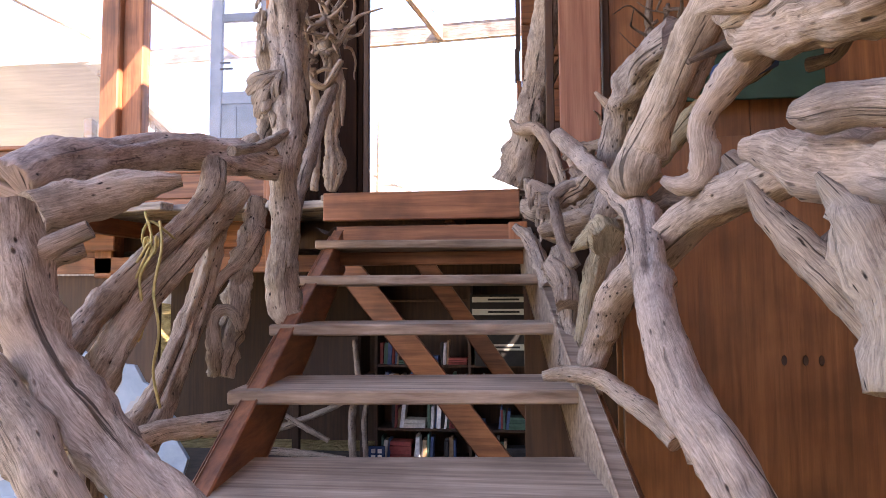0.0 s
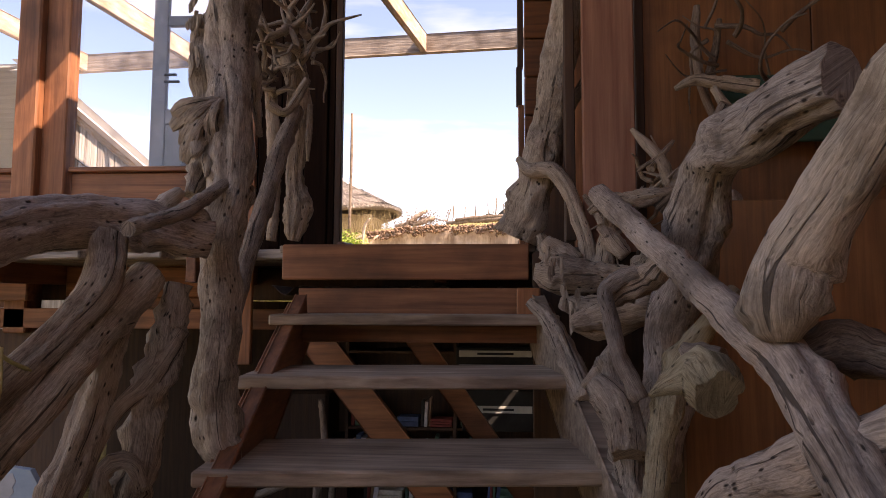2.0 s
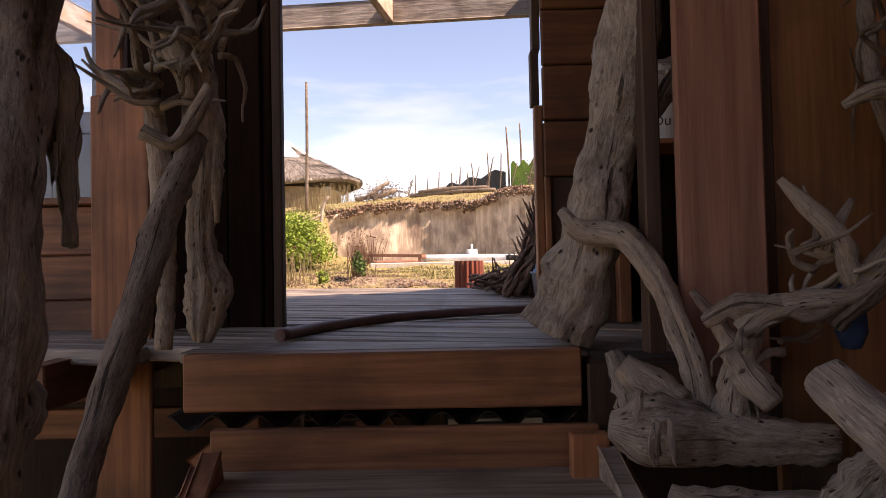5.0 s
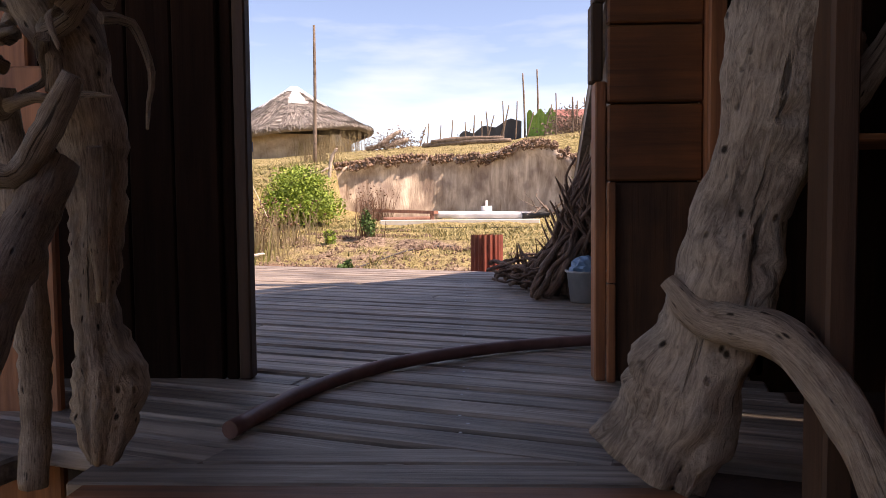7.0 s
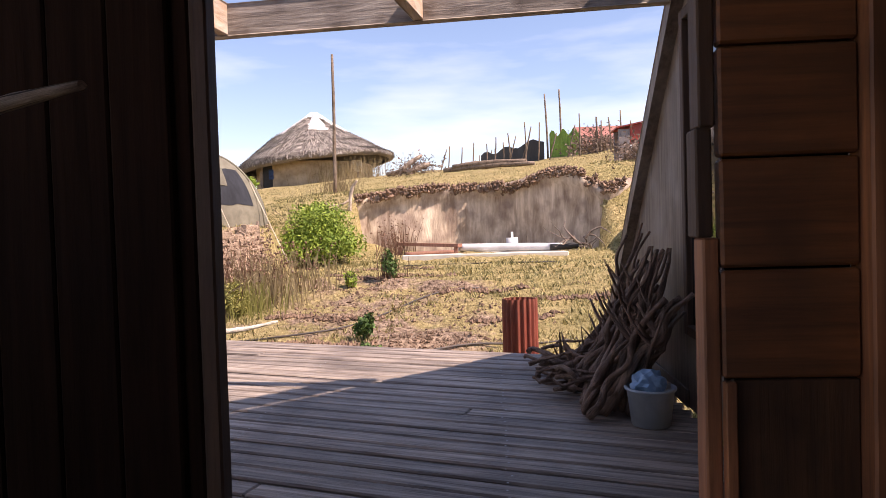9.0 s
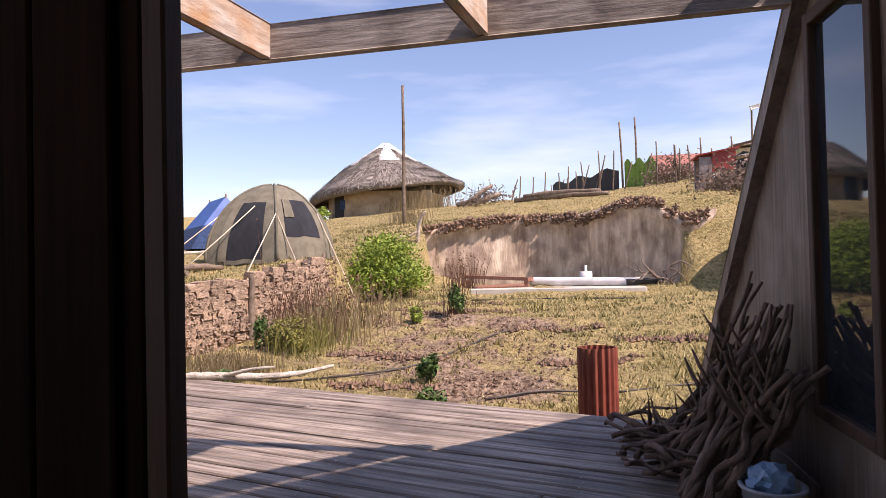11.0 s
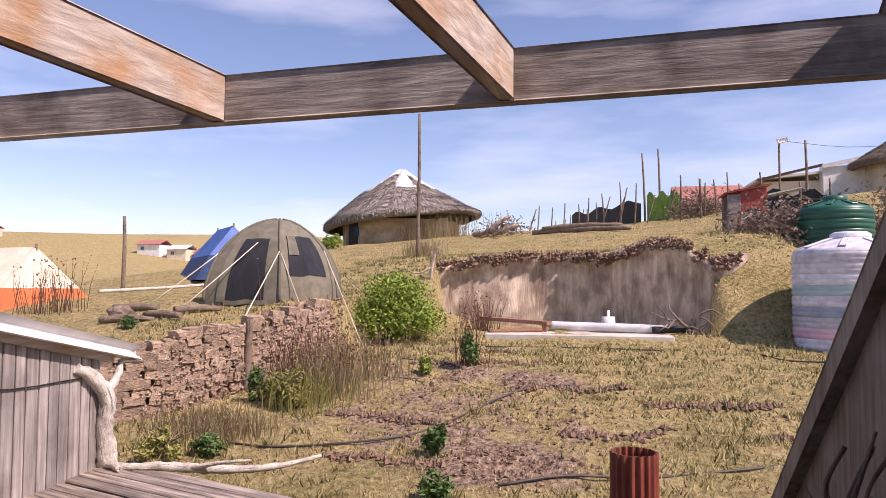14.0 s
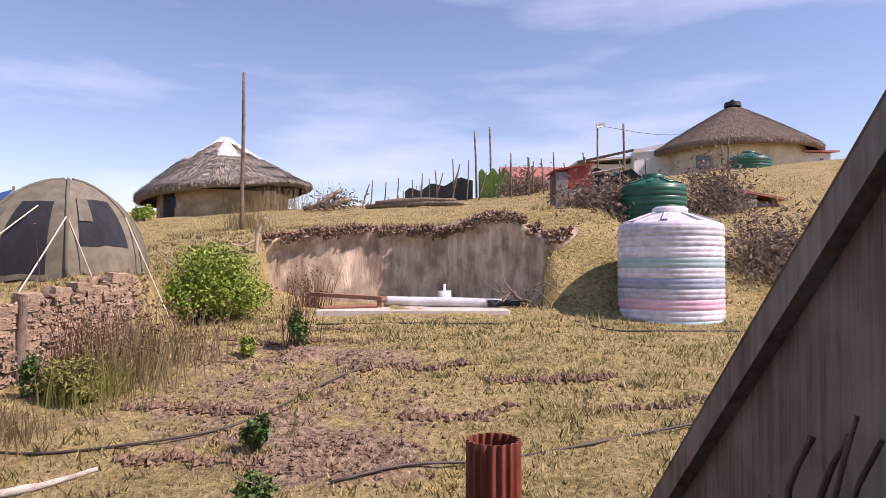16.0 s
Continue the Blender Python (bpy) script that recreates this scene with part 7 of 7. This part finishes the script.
# ---- poles and fence ----
def stake(x, y, h, r, lean=0.0, name="fence_stake", label="thin weathered fence stake", seed=1, group="fence stakes", sink=0.15):
    z = height(x, y)
    tubes(name, [([(x, y, z - sink, r), (x + lean * 0.5 + 0.02, y, z + h * 0.5, r * 0.95), (x + lean, y, z + h, r * 0.75)], dict(step=h / 6, sides=7, rough=0.12, seed=seed))], STAKE, None, label, category="stake", group=group)


stake(-4.85, 24.82, 4.35, 0.055, 0.05, "tall_pole", "tall thin bare wooden pole on the hill", 3, "")
rng_f = random.Random(81)
for (x, y, h, lean) in ((2.94, 37, 3.1, -0.1), (3.55, 36.6, 3.2, -0.05), (1.95, 38, 2.0, -0.05), (1.7, 39, 1.4, 0.5), (1.1, 40, 1.5, 0.45), (0.9, 41.5, 1.3, 0.0), (0.4, 43, 1.1, 0.05), (0.0, 45, 1.2, 0.3), (-0.5, 47, 1.1, 0.0), (-1.0, 49, 1.0, 0.2),
                        (-1.5, 51, 1.0, 0.0), (-1.9, 53, 0.9, 0.1), (-2.3, 55, 0.9, -0.2), (4.2, 35.2, 1.5, 0.05), (4.9, 34.6, 1.6, 0.0), (5.05, 34.4, 1.4, 0.05), (5.75, 33.4, 1.7, 0.0), (6.0, 29.6, 1.5, 0.05), (6.75, 27.9, 1.4, 0.0), (7.3, 27.0, 1.5, 0.0),
                        (7.9, 31.0, 2.6, 0.0), (10.2, 28.0, 1.6, 0.1), (10.6, 28.3, 1.9, 0.05)):
    stake(x, y, h, 0.035 if h < 2.5 else 0.05, lean, seed=rng_f.randrange(99))


def netting(x0, y0, x1, y1, h, material, label, name="fence_sheet"):
    n = 14
    v, f = [], []
    for i in range(n + 1):
        t = i / n
        x, y = x0 + (x1 - x0) * t, y0 + (y1 - y0) * t
        z = height(x, y)
        hh = h * (1 + 0.15 * math.sin(t * 17))
        v += [(x, y + 0.05 * math.sin(t * 40), z - 0.1), (x, y + 0.05 * math.sin(t * 40 + 1), z + hh), (x, y + 0.03 + 0.05 * math.sin(t * 40), z - 0.1), (x, y + 0.03 + 0.05 * math.sin(t * 40 + 1), z + hh)]
    for i in range(n):
        a, b = i * 4, i * 4 + 4
        f += [(a, b, b + 1, a + 1), (a + 2, a + 3, b + 3, b + 2), (a + 1, b + 1, b + 3, a + 3)]
    raw(name, v, f, material, None, label, category="fence sheet")


netting(-0.4, 46.5, 2.8, 37.3, 1.0, BLACK, "dark shade net on the stake fence")
netting(3.05, 37.1, 4.3, 35.6, 1.15, surface("lime cloth", (0.16, 0.30, 0.04), (0.30, 0.46, 0.09), rough=0.8), "lime green cloth sheet on the fence")
netting(5.7, 31.5, 7.4, 27.3, 0.95, BLACK, "dark shade net on the fence by the shack")


def brush_heap(cx, cy, w, d, h, n, seed, label):
    rng = random.Random(seed)
    v, f = [], []
    for i in range(n):
        x, y = cx + rng.gauss(0, 0.45) * w, cy + rng.gauss(0, 0.45) * d
        p = Vector((x, y, height(x, y) + abs(rng.gauss(0, 0.4)) * h))
        s = Vector((rng.uniform(-1, 1), rng.uniform(-1, 1), rng.uniform(-0.3, 0.9))).normalized() * rng.uniform(0.2, 0.6)
        t = Vector((0.008, 0, 0.008))
        o = len(v)
        v += [p - t, p + t, p + s]
        f.append((o, o + 1, o + 2))
        for k in range(2):
            q = p + s * rng.uniform(0.3, 0.9)
            s2 = Vector((rng.uniform(-1, 1), rng.uniform(-1, 1), rng.uniform(-0.5, 1))) * 0.10
            o = len(v)
            v += [q - s2.cross(Vector((0, 1, 0))) * 0.3, q + s2, q + s2.cross(Vector((0, 1, 0))) * 0.3, q - s2 * 0.3]
            f.append((o, o + 1, o + 2, o + 3))
    raw("brush_heap", v, f, THORN, None, label, category="brushwood", kind="stuff")


brush_heap(4.9, 34.8, 1.2, 0.6, 1.0, 700, 91, "heap of dry thorn brush on the fence")
brush_heap(4.6, 22.6, 1.0, 0.9, 0.7, 900, 92, "dry thorn brush on the bank")
brush_heap(6.3, 26.3, 1.5, 1.0, 0.9, 900, 93, "dry thorn brush below the shack")
brush_heap(8.9, 25.5, 1.0, 0.8, 1.6, 1200, 94, "tall dry thorn bush beside the tank")
brush_heap(8.2, 20.8, 1.3, 0.9, 1.3, 1500, 95, "dark thorny scrub beside the tank")
brush_heap(-3.3, 34.0, 1.2, 0.5, 0.7, 300, 96, "heap of dead branches near the hut")
for i, (x0, y0, z0, x1, y1, z1) in enumerate(((-4.6, 34.5, 0.1, -3.2, 33.8, 0.15), (-4.0, 34.0, 0.2, -3.0, 34.4, 0.8), (-3.6, 33.7, 0.1, -2.6, 33.9, 0.4), (-1.9, 33.0, 0.1, 1.9, 31.6, 0.12), (-1.5, 32.8, 0.25, 1.6, 31.8, 0.22))):
    tubes("felled_log", [([(x0, y0, height(x0, y0) + z0, 0.10), ((x0 + x1) / 2, (y0 + y1) / 2, (height(x0, y0) + height(x1, y1)) / 2 + (z0 + z1) / 2 + 0.05, 0.11), (x1, y1, height(x1, y1) + z1, 0.08)], dict(step=0.3, sides=8, rough=0.2, seed=i + 3))], LOGS['grey'] if i < 3 else STAKE, None,
          "grey felled log lying on the hill", category="log", group="felled logs on the hill")
tubes("gate_post", [([(-3.72, 21.6, 0.2, 0.05), (-3.75, 21.6, 1.2, 0.05), (-3.68, 21.6, 2.15, 0.045), (-3.5, 21.55, 2.45, 0.03)], dict(step=0.1, sides=8, rough=0.15, seed=6)),
      ([(-3.72, 21.6, 1.95, 0.03), (-4.0, 21.5, 1.8, 0.025), (-4.3, 21.3, 1.85, 0.02)], dict(step=0.1, sides=7, rough=0.15, seed=7))], LOGS['pale'], None, "crooked pale post at the end of the bank", category="post")
stake(-4.5, 16.45, 0.95, 0.04, 0.03, "fence_post", "pale split post below the terrace", 8, "")
stake(-10.7, 19.3, 1.8, 0.05, 0.0, "fence_post", "dark leaning post on the terrace edge", 9, "")


# ---- huts and houses ----
def roundhouse(name, label, cx, cy, zb, r_wall, h_wall, r_eave, z_eave, z_apex, thatch, straw, wall_mat, seed, cap=True):
    h = thing(name, label, "hut", at=(cx, cy, zb))
    part("wall", lathe([(r_wall, -0.8), (r_wall, h_wall)], 40, (cx, cy, zb)), wall_mat, h, smooth=True)
    n = 12
    prof = [(r_eave - 0.25, z_eave - zb - 0.28), (r_eave, z_eave - zb - 0.22)]
    for k in range(n + 1):
        t = k / n
        prof.append((r_eave * (1 - t) + 0.05 * t + 0.10 * math.sin(math.pi * t), z_eave - zb + (z_apex - z_eave) * t))
    rf = part("roof", lathe(prof, 56, (cx, cy, zb)), thatch, h, "layered thatched roof", smooth=True)
    rng = random.Random(seed)
    v, f = [], []
    for i in range(7000):
        t = rng.random() ** 1.3
        t = max(0.0, t * 0.98)
        a = rng.uniform(math.pi * 0.9, math.pi * 2.1)
        rad = lambda q: r_eave * (1 - q) + 0.05 * q + 0.10 * math.sin(math.pi * q)
        z = lambda q: z_eave + (z_apex - z_eave) * q
        da = rng.gauss(0, 0.02)
        t2 = t - rng.uniform(0.05, 0.12)
        w = 0.014 / max(0.3, rad(t)) * 1.6
        lift = rng.uniform(0.03, 0.10)
        o = len(v)
        p = lambda q, aa, l: (cx + (rad(max(q, 0)) + l) * math.cos(aa), cy + (rad(max(q, 0)) + l) * math.sin(aa), z(q) + l * 0.6)
        v += [p(t, a - w, 0.02), p(t, a + w, 0.02), p(t2, a + da + w, lift), p(t2, a + da - w, lift)]
        f.append((o, o + 1, o + 2, o + 3))
    raw("loose_straw", v, f, straw, rf)
    return h, rf


h1, rf1 = roundhouse("thatched_hut", "round mud hut with grey thatch and a white patched ridge", -9.35, 40.0, 3.35, 3.1, 1.6, 4.0, 5.15, 7.75, THATCH, STRAW, MUD, 101)
part("ridge_cap", lathe([(0.05, 0.70), (0.42, 0.42), (0.92, 0.08), (1.40, -0.25), (1.85, -0.56), (1.8, -0.60)], 40, (-9.3, 39.95, 7.2), 0.14, 5), WHITE_SHEET, h1, "white plastic sheet over the ridge")
for ob in [o for o in bpy.data.objects if o.parent in (h1, rf1) and o.name.split(".")[0] in ("roof", "loose_straw", "ridge_cap")]:
    for vert in ob.data.vertices:
        dx = vert.co.x + 9.35
        low = max(0.0, 7.2 - vert.co.z) / 2.0
        vert.co.z += 0.10 * dx * low + 0.10 * noise.noise(Vector((dx * 1.3, vert.co.y * 1.3, 0.0)))
        vert.co.x += 0.25 * low * (1 if dx > 0 else -0.3)
dr = part("door", box(-11.35, -10.55, 37.30, 37.36, 3.3, 4.8, 0.02), BLACK, h1, "dark blue-black doorway")
part("window", box(-11.05, -10.75, 37.26, 37.29, 4.1, 4.6, 0.01), BLUE_CLOTH, dr)
part("door_post", box(-11.5, -11.36, 37.28, 37.38, 3.2, 4.85, 0.01), STAKE, h1)
part("wall_patch", box(-6.9, -6.4, 37.9, 37.96, 4.4, 5.0, 0.02), CREAM, h1)

h2, rf2 = roundhouse("thatched_hut", "round cream hut with brown thatch and a dark finial", 19.1, 45.0, 6.2, 3.9, 2.0, 4.75, 8.3, 11.1, THATCH_BROWN, STRAW_BROWN, CREAM, 102)
part("finial", lathe([(0.0, 0.5), (0.12, 0.45), (0.15, 0.35), (0.45, 0.3), (0.5, 0.05), (0.42, 0.0)], 20, (19.1, 45.0, 11.0)), BLACK, h2, "dark ridge finial")
part("window", box(15.6, 16.4, 42.0, 42.15, 6.9, 7.6, 0.02), PANE, h2)


def house(name, label, x0, x1, y0, y1, zb, h, rise, wall_mat, roof_mat, windows):
    """Plain gabled house with the ridge along x."""
    o = thing(name, label, "house", at=((x0 + x1) / 2, y0, zb))
    part("wall", box(x0, x1, y0, y1, zb - 1.0, zb + h, 0.02), wall_mat, o)
    v = [(x0 - 0.3, y0 - 0.35, zb + h), (x1 + 0.3, y0 - 0.35, zb + h), (x1 + 0.3, (y0 + y1) / 2, zb + h + rise), (x0 - 0.3, (y0 + y1) / 2, zb + h + rise), (x1 + 0.3, y1 + 0.3, zb + h), (x0 - 0.3, y1 + 0.3, zb + h)]
    v += [(a, b, c + 0.09) for a, b, c in v]
    raw("roof", v, [(6, 7, 8, 9), (9, 8, 10, 11), (0, 3, 2, 1), (3, 5, 4, 2), (0, 1, 7, 6), (4, 5, 11, 10), (0, 6, 9, 3), (3, 9, 11, 5), (1, 2, 8, 7), (2, 4, 10, 8)], roof_mat, o)
    for (a, b, c, d) in windows:
        w = part("window", box(a, b, y0 - 0.04, y0 + 0.02, c, d, 0.01), WHITE, o)
        part("pane", box(a + 0.06, (a + b) / 2 - 0.02, y0 - 0.06, y0 - 0.045, c + 0.06, d - 0.06, 0), PANE, w)
        part("pane", box((a + b) / 2 + 0.02, b - 0.06, y0 - 0.06, y0 - 0.045, c + 0.06, d - 0.06, 0), PANE, w)
    return o


def gable_house():
    o = thing("farmhouse", "cream plastered house with a pale sheet roof", "house", at=(12.5, 46, 5.2))
    part("wall", box(10.3, 16.0, 45.6, 50, 4.5, 7.65, 0.02), CREAM, o)
    part("end_wall", box(13.1, 16.0, 45.0, 45.58, 4.5, 8.35, 0.02), WHITE, o)
    part("roof", beam((9.9, 47.6, 7.78), (16.4, 47.6, 8.35), 4.6, 0.12), ROOF_GREY, o)
    part("fascia", beam((9.8, 45.2, 7.68), (13.1, 44.95, 8.40), 0.08, 0.14), DARK_Z, o)
    part("roof_edge", beam((13.05, 44.9, 8.30), (16.3, 44.9, 8.95), 0.08, 0.20), WHITE_SHEET, o)
    w = part("window", box(11.95, 12.75, 45.54, 45.6, 6.35, 7.25, 0.02), WHITE, o)
    part("pane", box(12.02, 12.33, 45.51, 45.535, 6.42, 7.18, 0), PANE, w)
    part("pane", box(12.37, 12.68, 45.51, 45.535, 6.42, 7.18, 0), PANE, w)


gable_house()
house("red_roof_house", "low house with a faded red hipped roof beyond the fence", 6.6, 10.6, 52, 55, 5.6, 1.5, 1.5, CREAM, ROOF_RED, [])
house("white_outbuilding", "small white flat outbuilding with steel windows", 20.2, 23.3, 42.2, 45, 5.0, 2.85, 0.12, WHITE, ROOF_RED, [(20.6, 21.5, 7.0, 7.7), (22.6, 22.9, 7.1, 7.6), (22.5, 22.7, 6.5, 6.8), (23.0, 23.2, 6.5, 6.8)])
lp = thing("street_lamp", "slim pole with a small pale lamp head", "street lamp", at=(10.4, 43, 5.2))
tubes("pole", [([(10.35, 43, 4.9, 0.06), (10.35, 43, 9.0, 0.05), (10.36, 43, 9.35, 0.045)], dict(step=0.8, sides=8, rough=0.02, seed=1))], STAKE, lp)
part("lamp_head", beam((10.3, 43, 9.35), (10.75, 43, 9.45), 0.14, 0.2, 0.04), WHITE_SHEET, lp)
tubes("overhead_wire", [([(10.7, 43, 9.35, 0.012), (14, 44, 9.15, 0.012), (18, 45, 9.4, 0.012)], dict(step=1, sides=5, rough=0, seed=1))], BLACK, None, "thin overhead wire to the lamp", category="wire")

sk = thing("red_shack", "small leaning shack of red board and grey sheet", "shack", at=(5.0, 27.5, 3.2))
part("grey_side", box(4.42, 4.80, 27.0, 27.05, 3.1, 4.38, 0.01), GREY_SHEET, sk)
part("red_front", box(4.81, 5.55, 27.02, 27.07, 3.85, 4.55, 0.01), RED_PAINT, sk)
part("white_sheet", box(4.81, 5.5, 27.02, 27.06, 3.1, 3.84, 0.01), WHITE_SHEET, sk)
part("back", box(4.45, 5.55, 28.0, 28.05, 3.0, 4.5, 0.01), GREY_SHEET, sk)
part("roof", beam((4.35, 27.5, 4.42), (5.65, 27.5, 4.66), 1.2, 0.04), RED_PAINT, sk)
part("awning", beam((5.6, 27.3, 4.35), (6.6, 27.2, 4.55), 0.7, 0.04), WHITE_SHEET, sk)

ls = thing("lean_to", "low tilted shed of pale sheets with a rusty roof", "shed", at=(10.1, 26, 2.4))
for k in range(3):
    part("wall_sheet", box(9.55 + 0.42 * k, 9.95 + 0.42 * k, 25.9, 25.94, 1.9 + 0.0 * k, 3.55 - 0.12 * k, 0.01), WHITE_SHEET if k < 2 else GREY_SHEET, ls)
part("corner_post", box(9.45, 9.54, 25.88, 25.98, 1.9, 3.7, 0.01), STAKE, ls)
part("corner_post", box(10.82, 10.92, 25.88, 25.98, 1.7, 3.45, 0.01), STAKE, ls)
part("roof", beam((9.3, 26.4, 3.75), (11.2, 26.4, 3.42), 1.4, 0.05), ROOF_RED, ls)


# ---- water tanks ----
def tank(name, label, cx, cy, zb, r, h, body_mats, seed):
    t = thing(name, label, "water tank", at=(cx, cy, zb))
    n = len(body_mats)
    for k, mt in enumerate(body_mats):
        z0, z1 = h * k / n, h * (k + 1) / n
        e = 0.022
        prof = [(r - e, z0), (r, z0 + 0.03), (r, (z0 + z1) / 2 - 0.02), (r - e * 0.6, (z0 + z1) / 2), (r, (z0 + z1) / 2 + 0.02), (r, z1 - 0.03), (r - e, z1)]
        part("tank_ring", lathe(prof, 56, (cx, cy, zb)), mt, t, smooth=True)
    top = part("tank_top", lathe([(r - 0.02, h), (r - 0.03, h + 0.05), (r - 0.12, h + 0.09), (r * 0.35, h + 0.22 * r + 0.06), (r * 0.3, h + 0.22 * r + 0.08)], 56, (cx, cy, zb)), body_mats[-1], t, smooth=True)
    part("lid", lathe([(r * 0.34, h + 0.22 * r + 0.06), (r * 0.34, h + 0.22 * r + 0.15), (r * 0.28, h + 0.22 * r + 0.19), (0.0, h + 0.22 * r + 0.2)], 32, (cx, cy, zb)), body_mats[-1], top, smooth=True)
    for k in range(8):
        a = k * math.pi / 4 + 0.3
        part("top_rib", beam((cx + r * 0.4 * math.cos(a), cy + r * 0.4 * math.sin(a), zb + h + 0.20 * r + 0.06), (cx + (r - 0.13) * math.cos(a), cy + (r - 0.13) * math.sin(a), zb + h + 0.10), 0.10, 0.05, 0.015), body_mats[-1], top)


tank("water_tank", "large chalky white water tank with faded coloured bands", 4.98, 19.2, 0.10, 1.02, 2.0, [TANK_TEAL, TANK_WHITE, TANK_PINK, TANK_WHITE, TANK_BLUE, TANK_WHITE, TANK_TEAL, TANK_WHITE, TANK_WHITE, TANK_WHITE], 1)
tank("water_tank", "dark green plastic water tank behind the white one", 5.75, 22.2, 1.9, 0.80, 1.35, [GREEN_TANK] * 6, 2)
part("tank_stand", box(5.0, 6.5, 21.5, 22.95, 0.9, 1.89, 0.02), STAKE, None, "rough timber stand under the green tank", category="tank stand")
tank("water_tank", "green plastic water tank beside the round hut", 16.0, 37.2, 5.45, 1.0, 1.1, [GREEN_TANK] * 4, 3)
part("tank_stand", box(15.0, 17.0, 36.3, 38.2, 4.0, 5.44, 0.02), STAKE, None, "rough stand under the far green tank", category="tank stand")

# ---- far side of the valley ----
for i, (x, y, w, c) in enumerate(((-104, 150, 6, WHITE), (-96, 150, 5, CREAM), (-90, 152, 7, WHITE), (-82, 150, 4, MUD), (-150, 148, 5, CREAM))):
    z = height(x, y)
    house("far_house", "tiny pale house across the valley", x, x + w, y, y + 5, z - 0.3, 2.4, 1.2, c, ROOF_GREY if i % 2 else ROOF_RED, [(x + 1, x + 2, z + 0.8, z + 1.7)])
brush_heap(-125, 190, 8, 4, 3.0, 400, 98, "far clump of dark scrub on the ridge")


# thin stakes along the ridge fence
rng_r = random.Random(83)
for k in range(16):
    fx = -2.6 + 0.62 * k + rng_r.uniform(-0.15, 0.15)
    stake(fx, 40.5 - 0.55 * k + rng_r.uniform(-0.3, 0.3), rng_r.uniform(1.1, 1.9), 0.035, rng_r.choice([0.0, 0.1, -0.1, 0.4]), seed=k)


# ---- lie of the land: the hill falls a little, the deck climbs a little towards its outer edge ----
DECK_THINGS = ("deck_floor", "deck_screws", "garden_hose", "stick", "plastic_tub", "gable_wall")


def deck_rise(y):
    return 0.0165 * max(0.0, y - 5.2)


def slope_rise(y):
    return 0.1 - 0.0125 * (y - 5.0)


def settle_land():
    bpy.context.view_layer.update()
    for ob in list(scene.objects):
        if ob.type != 'MESH':
            continue
        root = ob
        while root.parent:
            root = root.parent
        kind = root.name.split(".")[0]
        m = ob.matrix_world.copy()
        mid = sum((m @ Vector(c) for c in ob.bound_box), Vector()) / 8
        on_deck = kind in DECK_THINGS
        if kind != "ground" and not on_deck and (mid.y < 5.40 or (mid.z < -0.2 and mid.y < 7.3 and mid.x > -3.3)):
            continue
        rise = deck_rise if on_deck else slope_rise
        if ob.data.users > 1:
            ob.matrix_world = Matrix.Translation((0, 0, rise(mid.y))) @ m
            continue
        inv = m.inverted().to_3x3()
        co = np.empty(len(ob.data.vertices) * 3)
        ob.data.vertices.foreach_get("co", co)
        co = co.reshape(-1, 3)
        mw = np.array(m)
        y = co @ mw[1, :3] + mw[1, 3]
        if on_deck:
            dz = 0.0165 * np.clip(y - 5.2, 0.0, None)
        else:
            dz = 0.1 - 0.0125 * (y - 5.0)
        if kind == "ground":
            k = np.clip((y - 5.4) / 3.0, 0.0, 1.0)
            dz = dz * k * k * (3 - 2 * k)
        co = co + dz[:, None] * np.array(inv @ Vector((0, 0, 1)))[None, :]
        ob.data.vertices.foreach_set("co", co.ravel())
        ob.data.update()


settle_land()
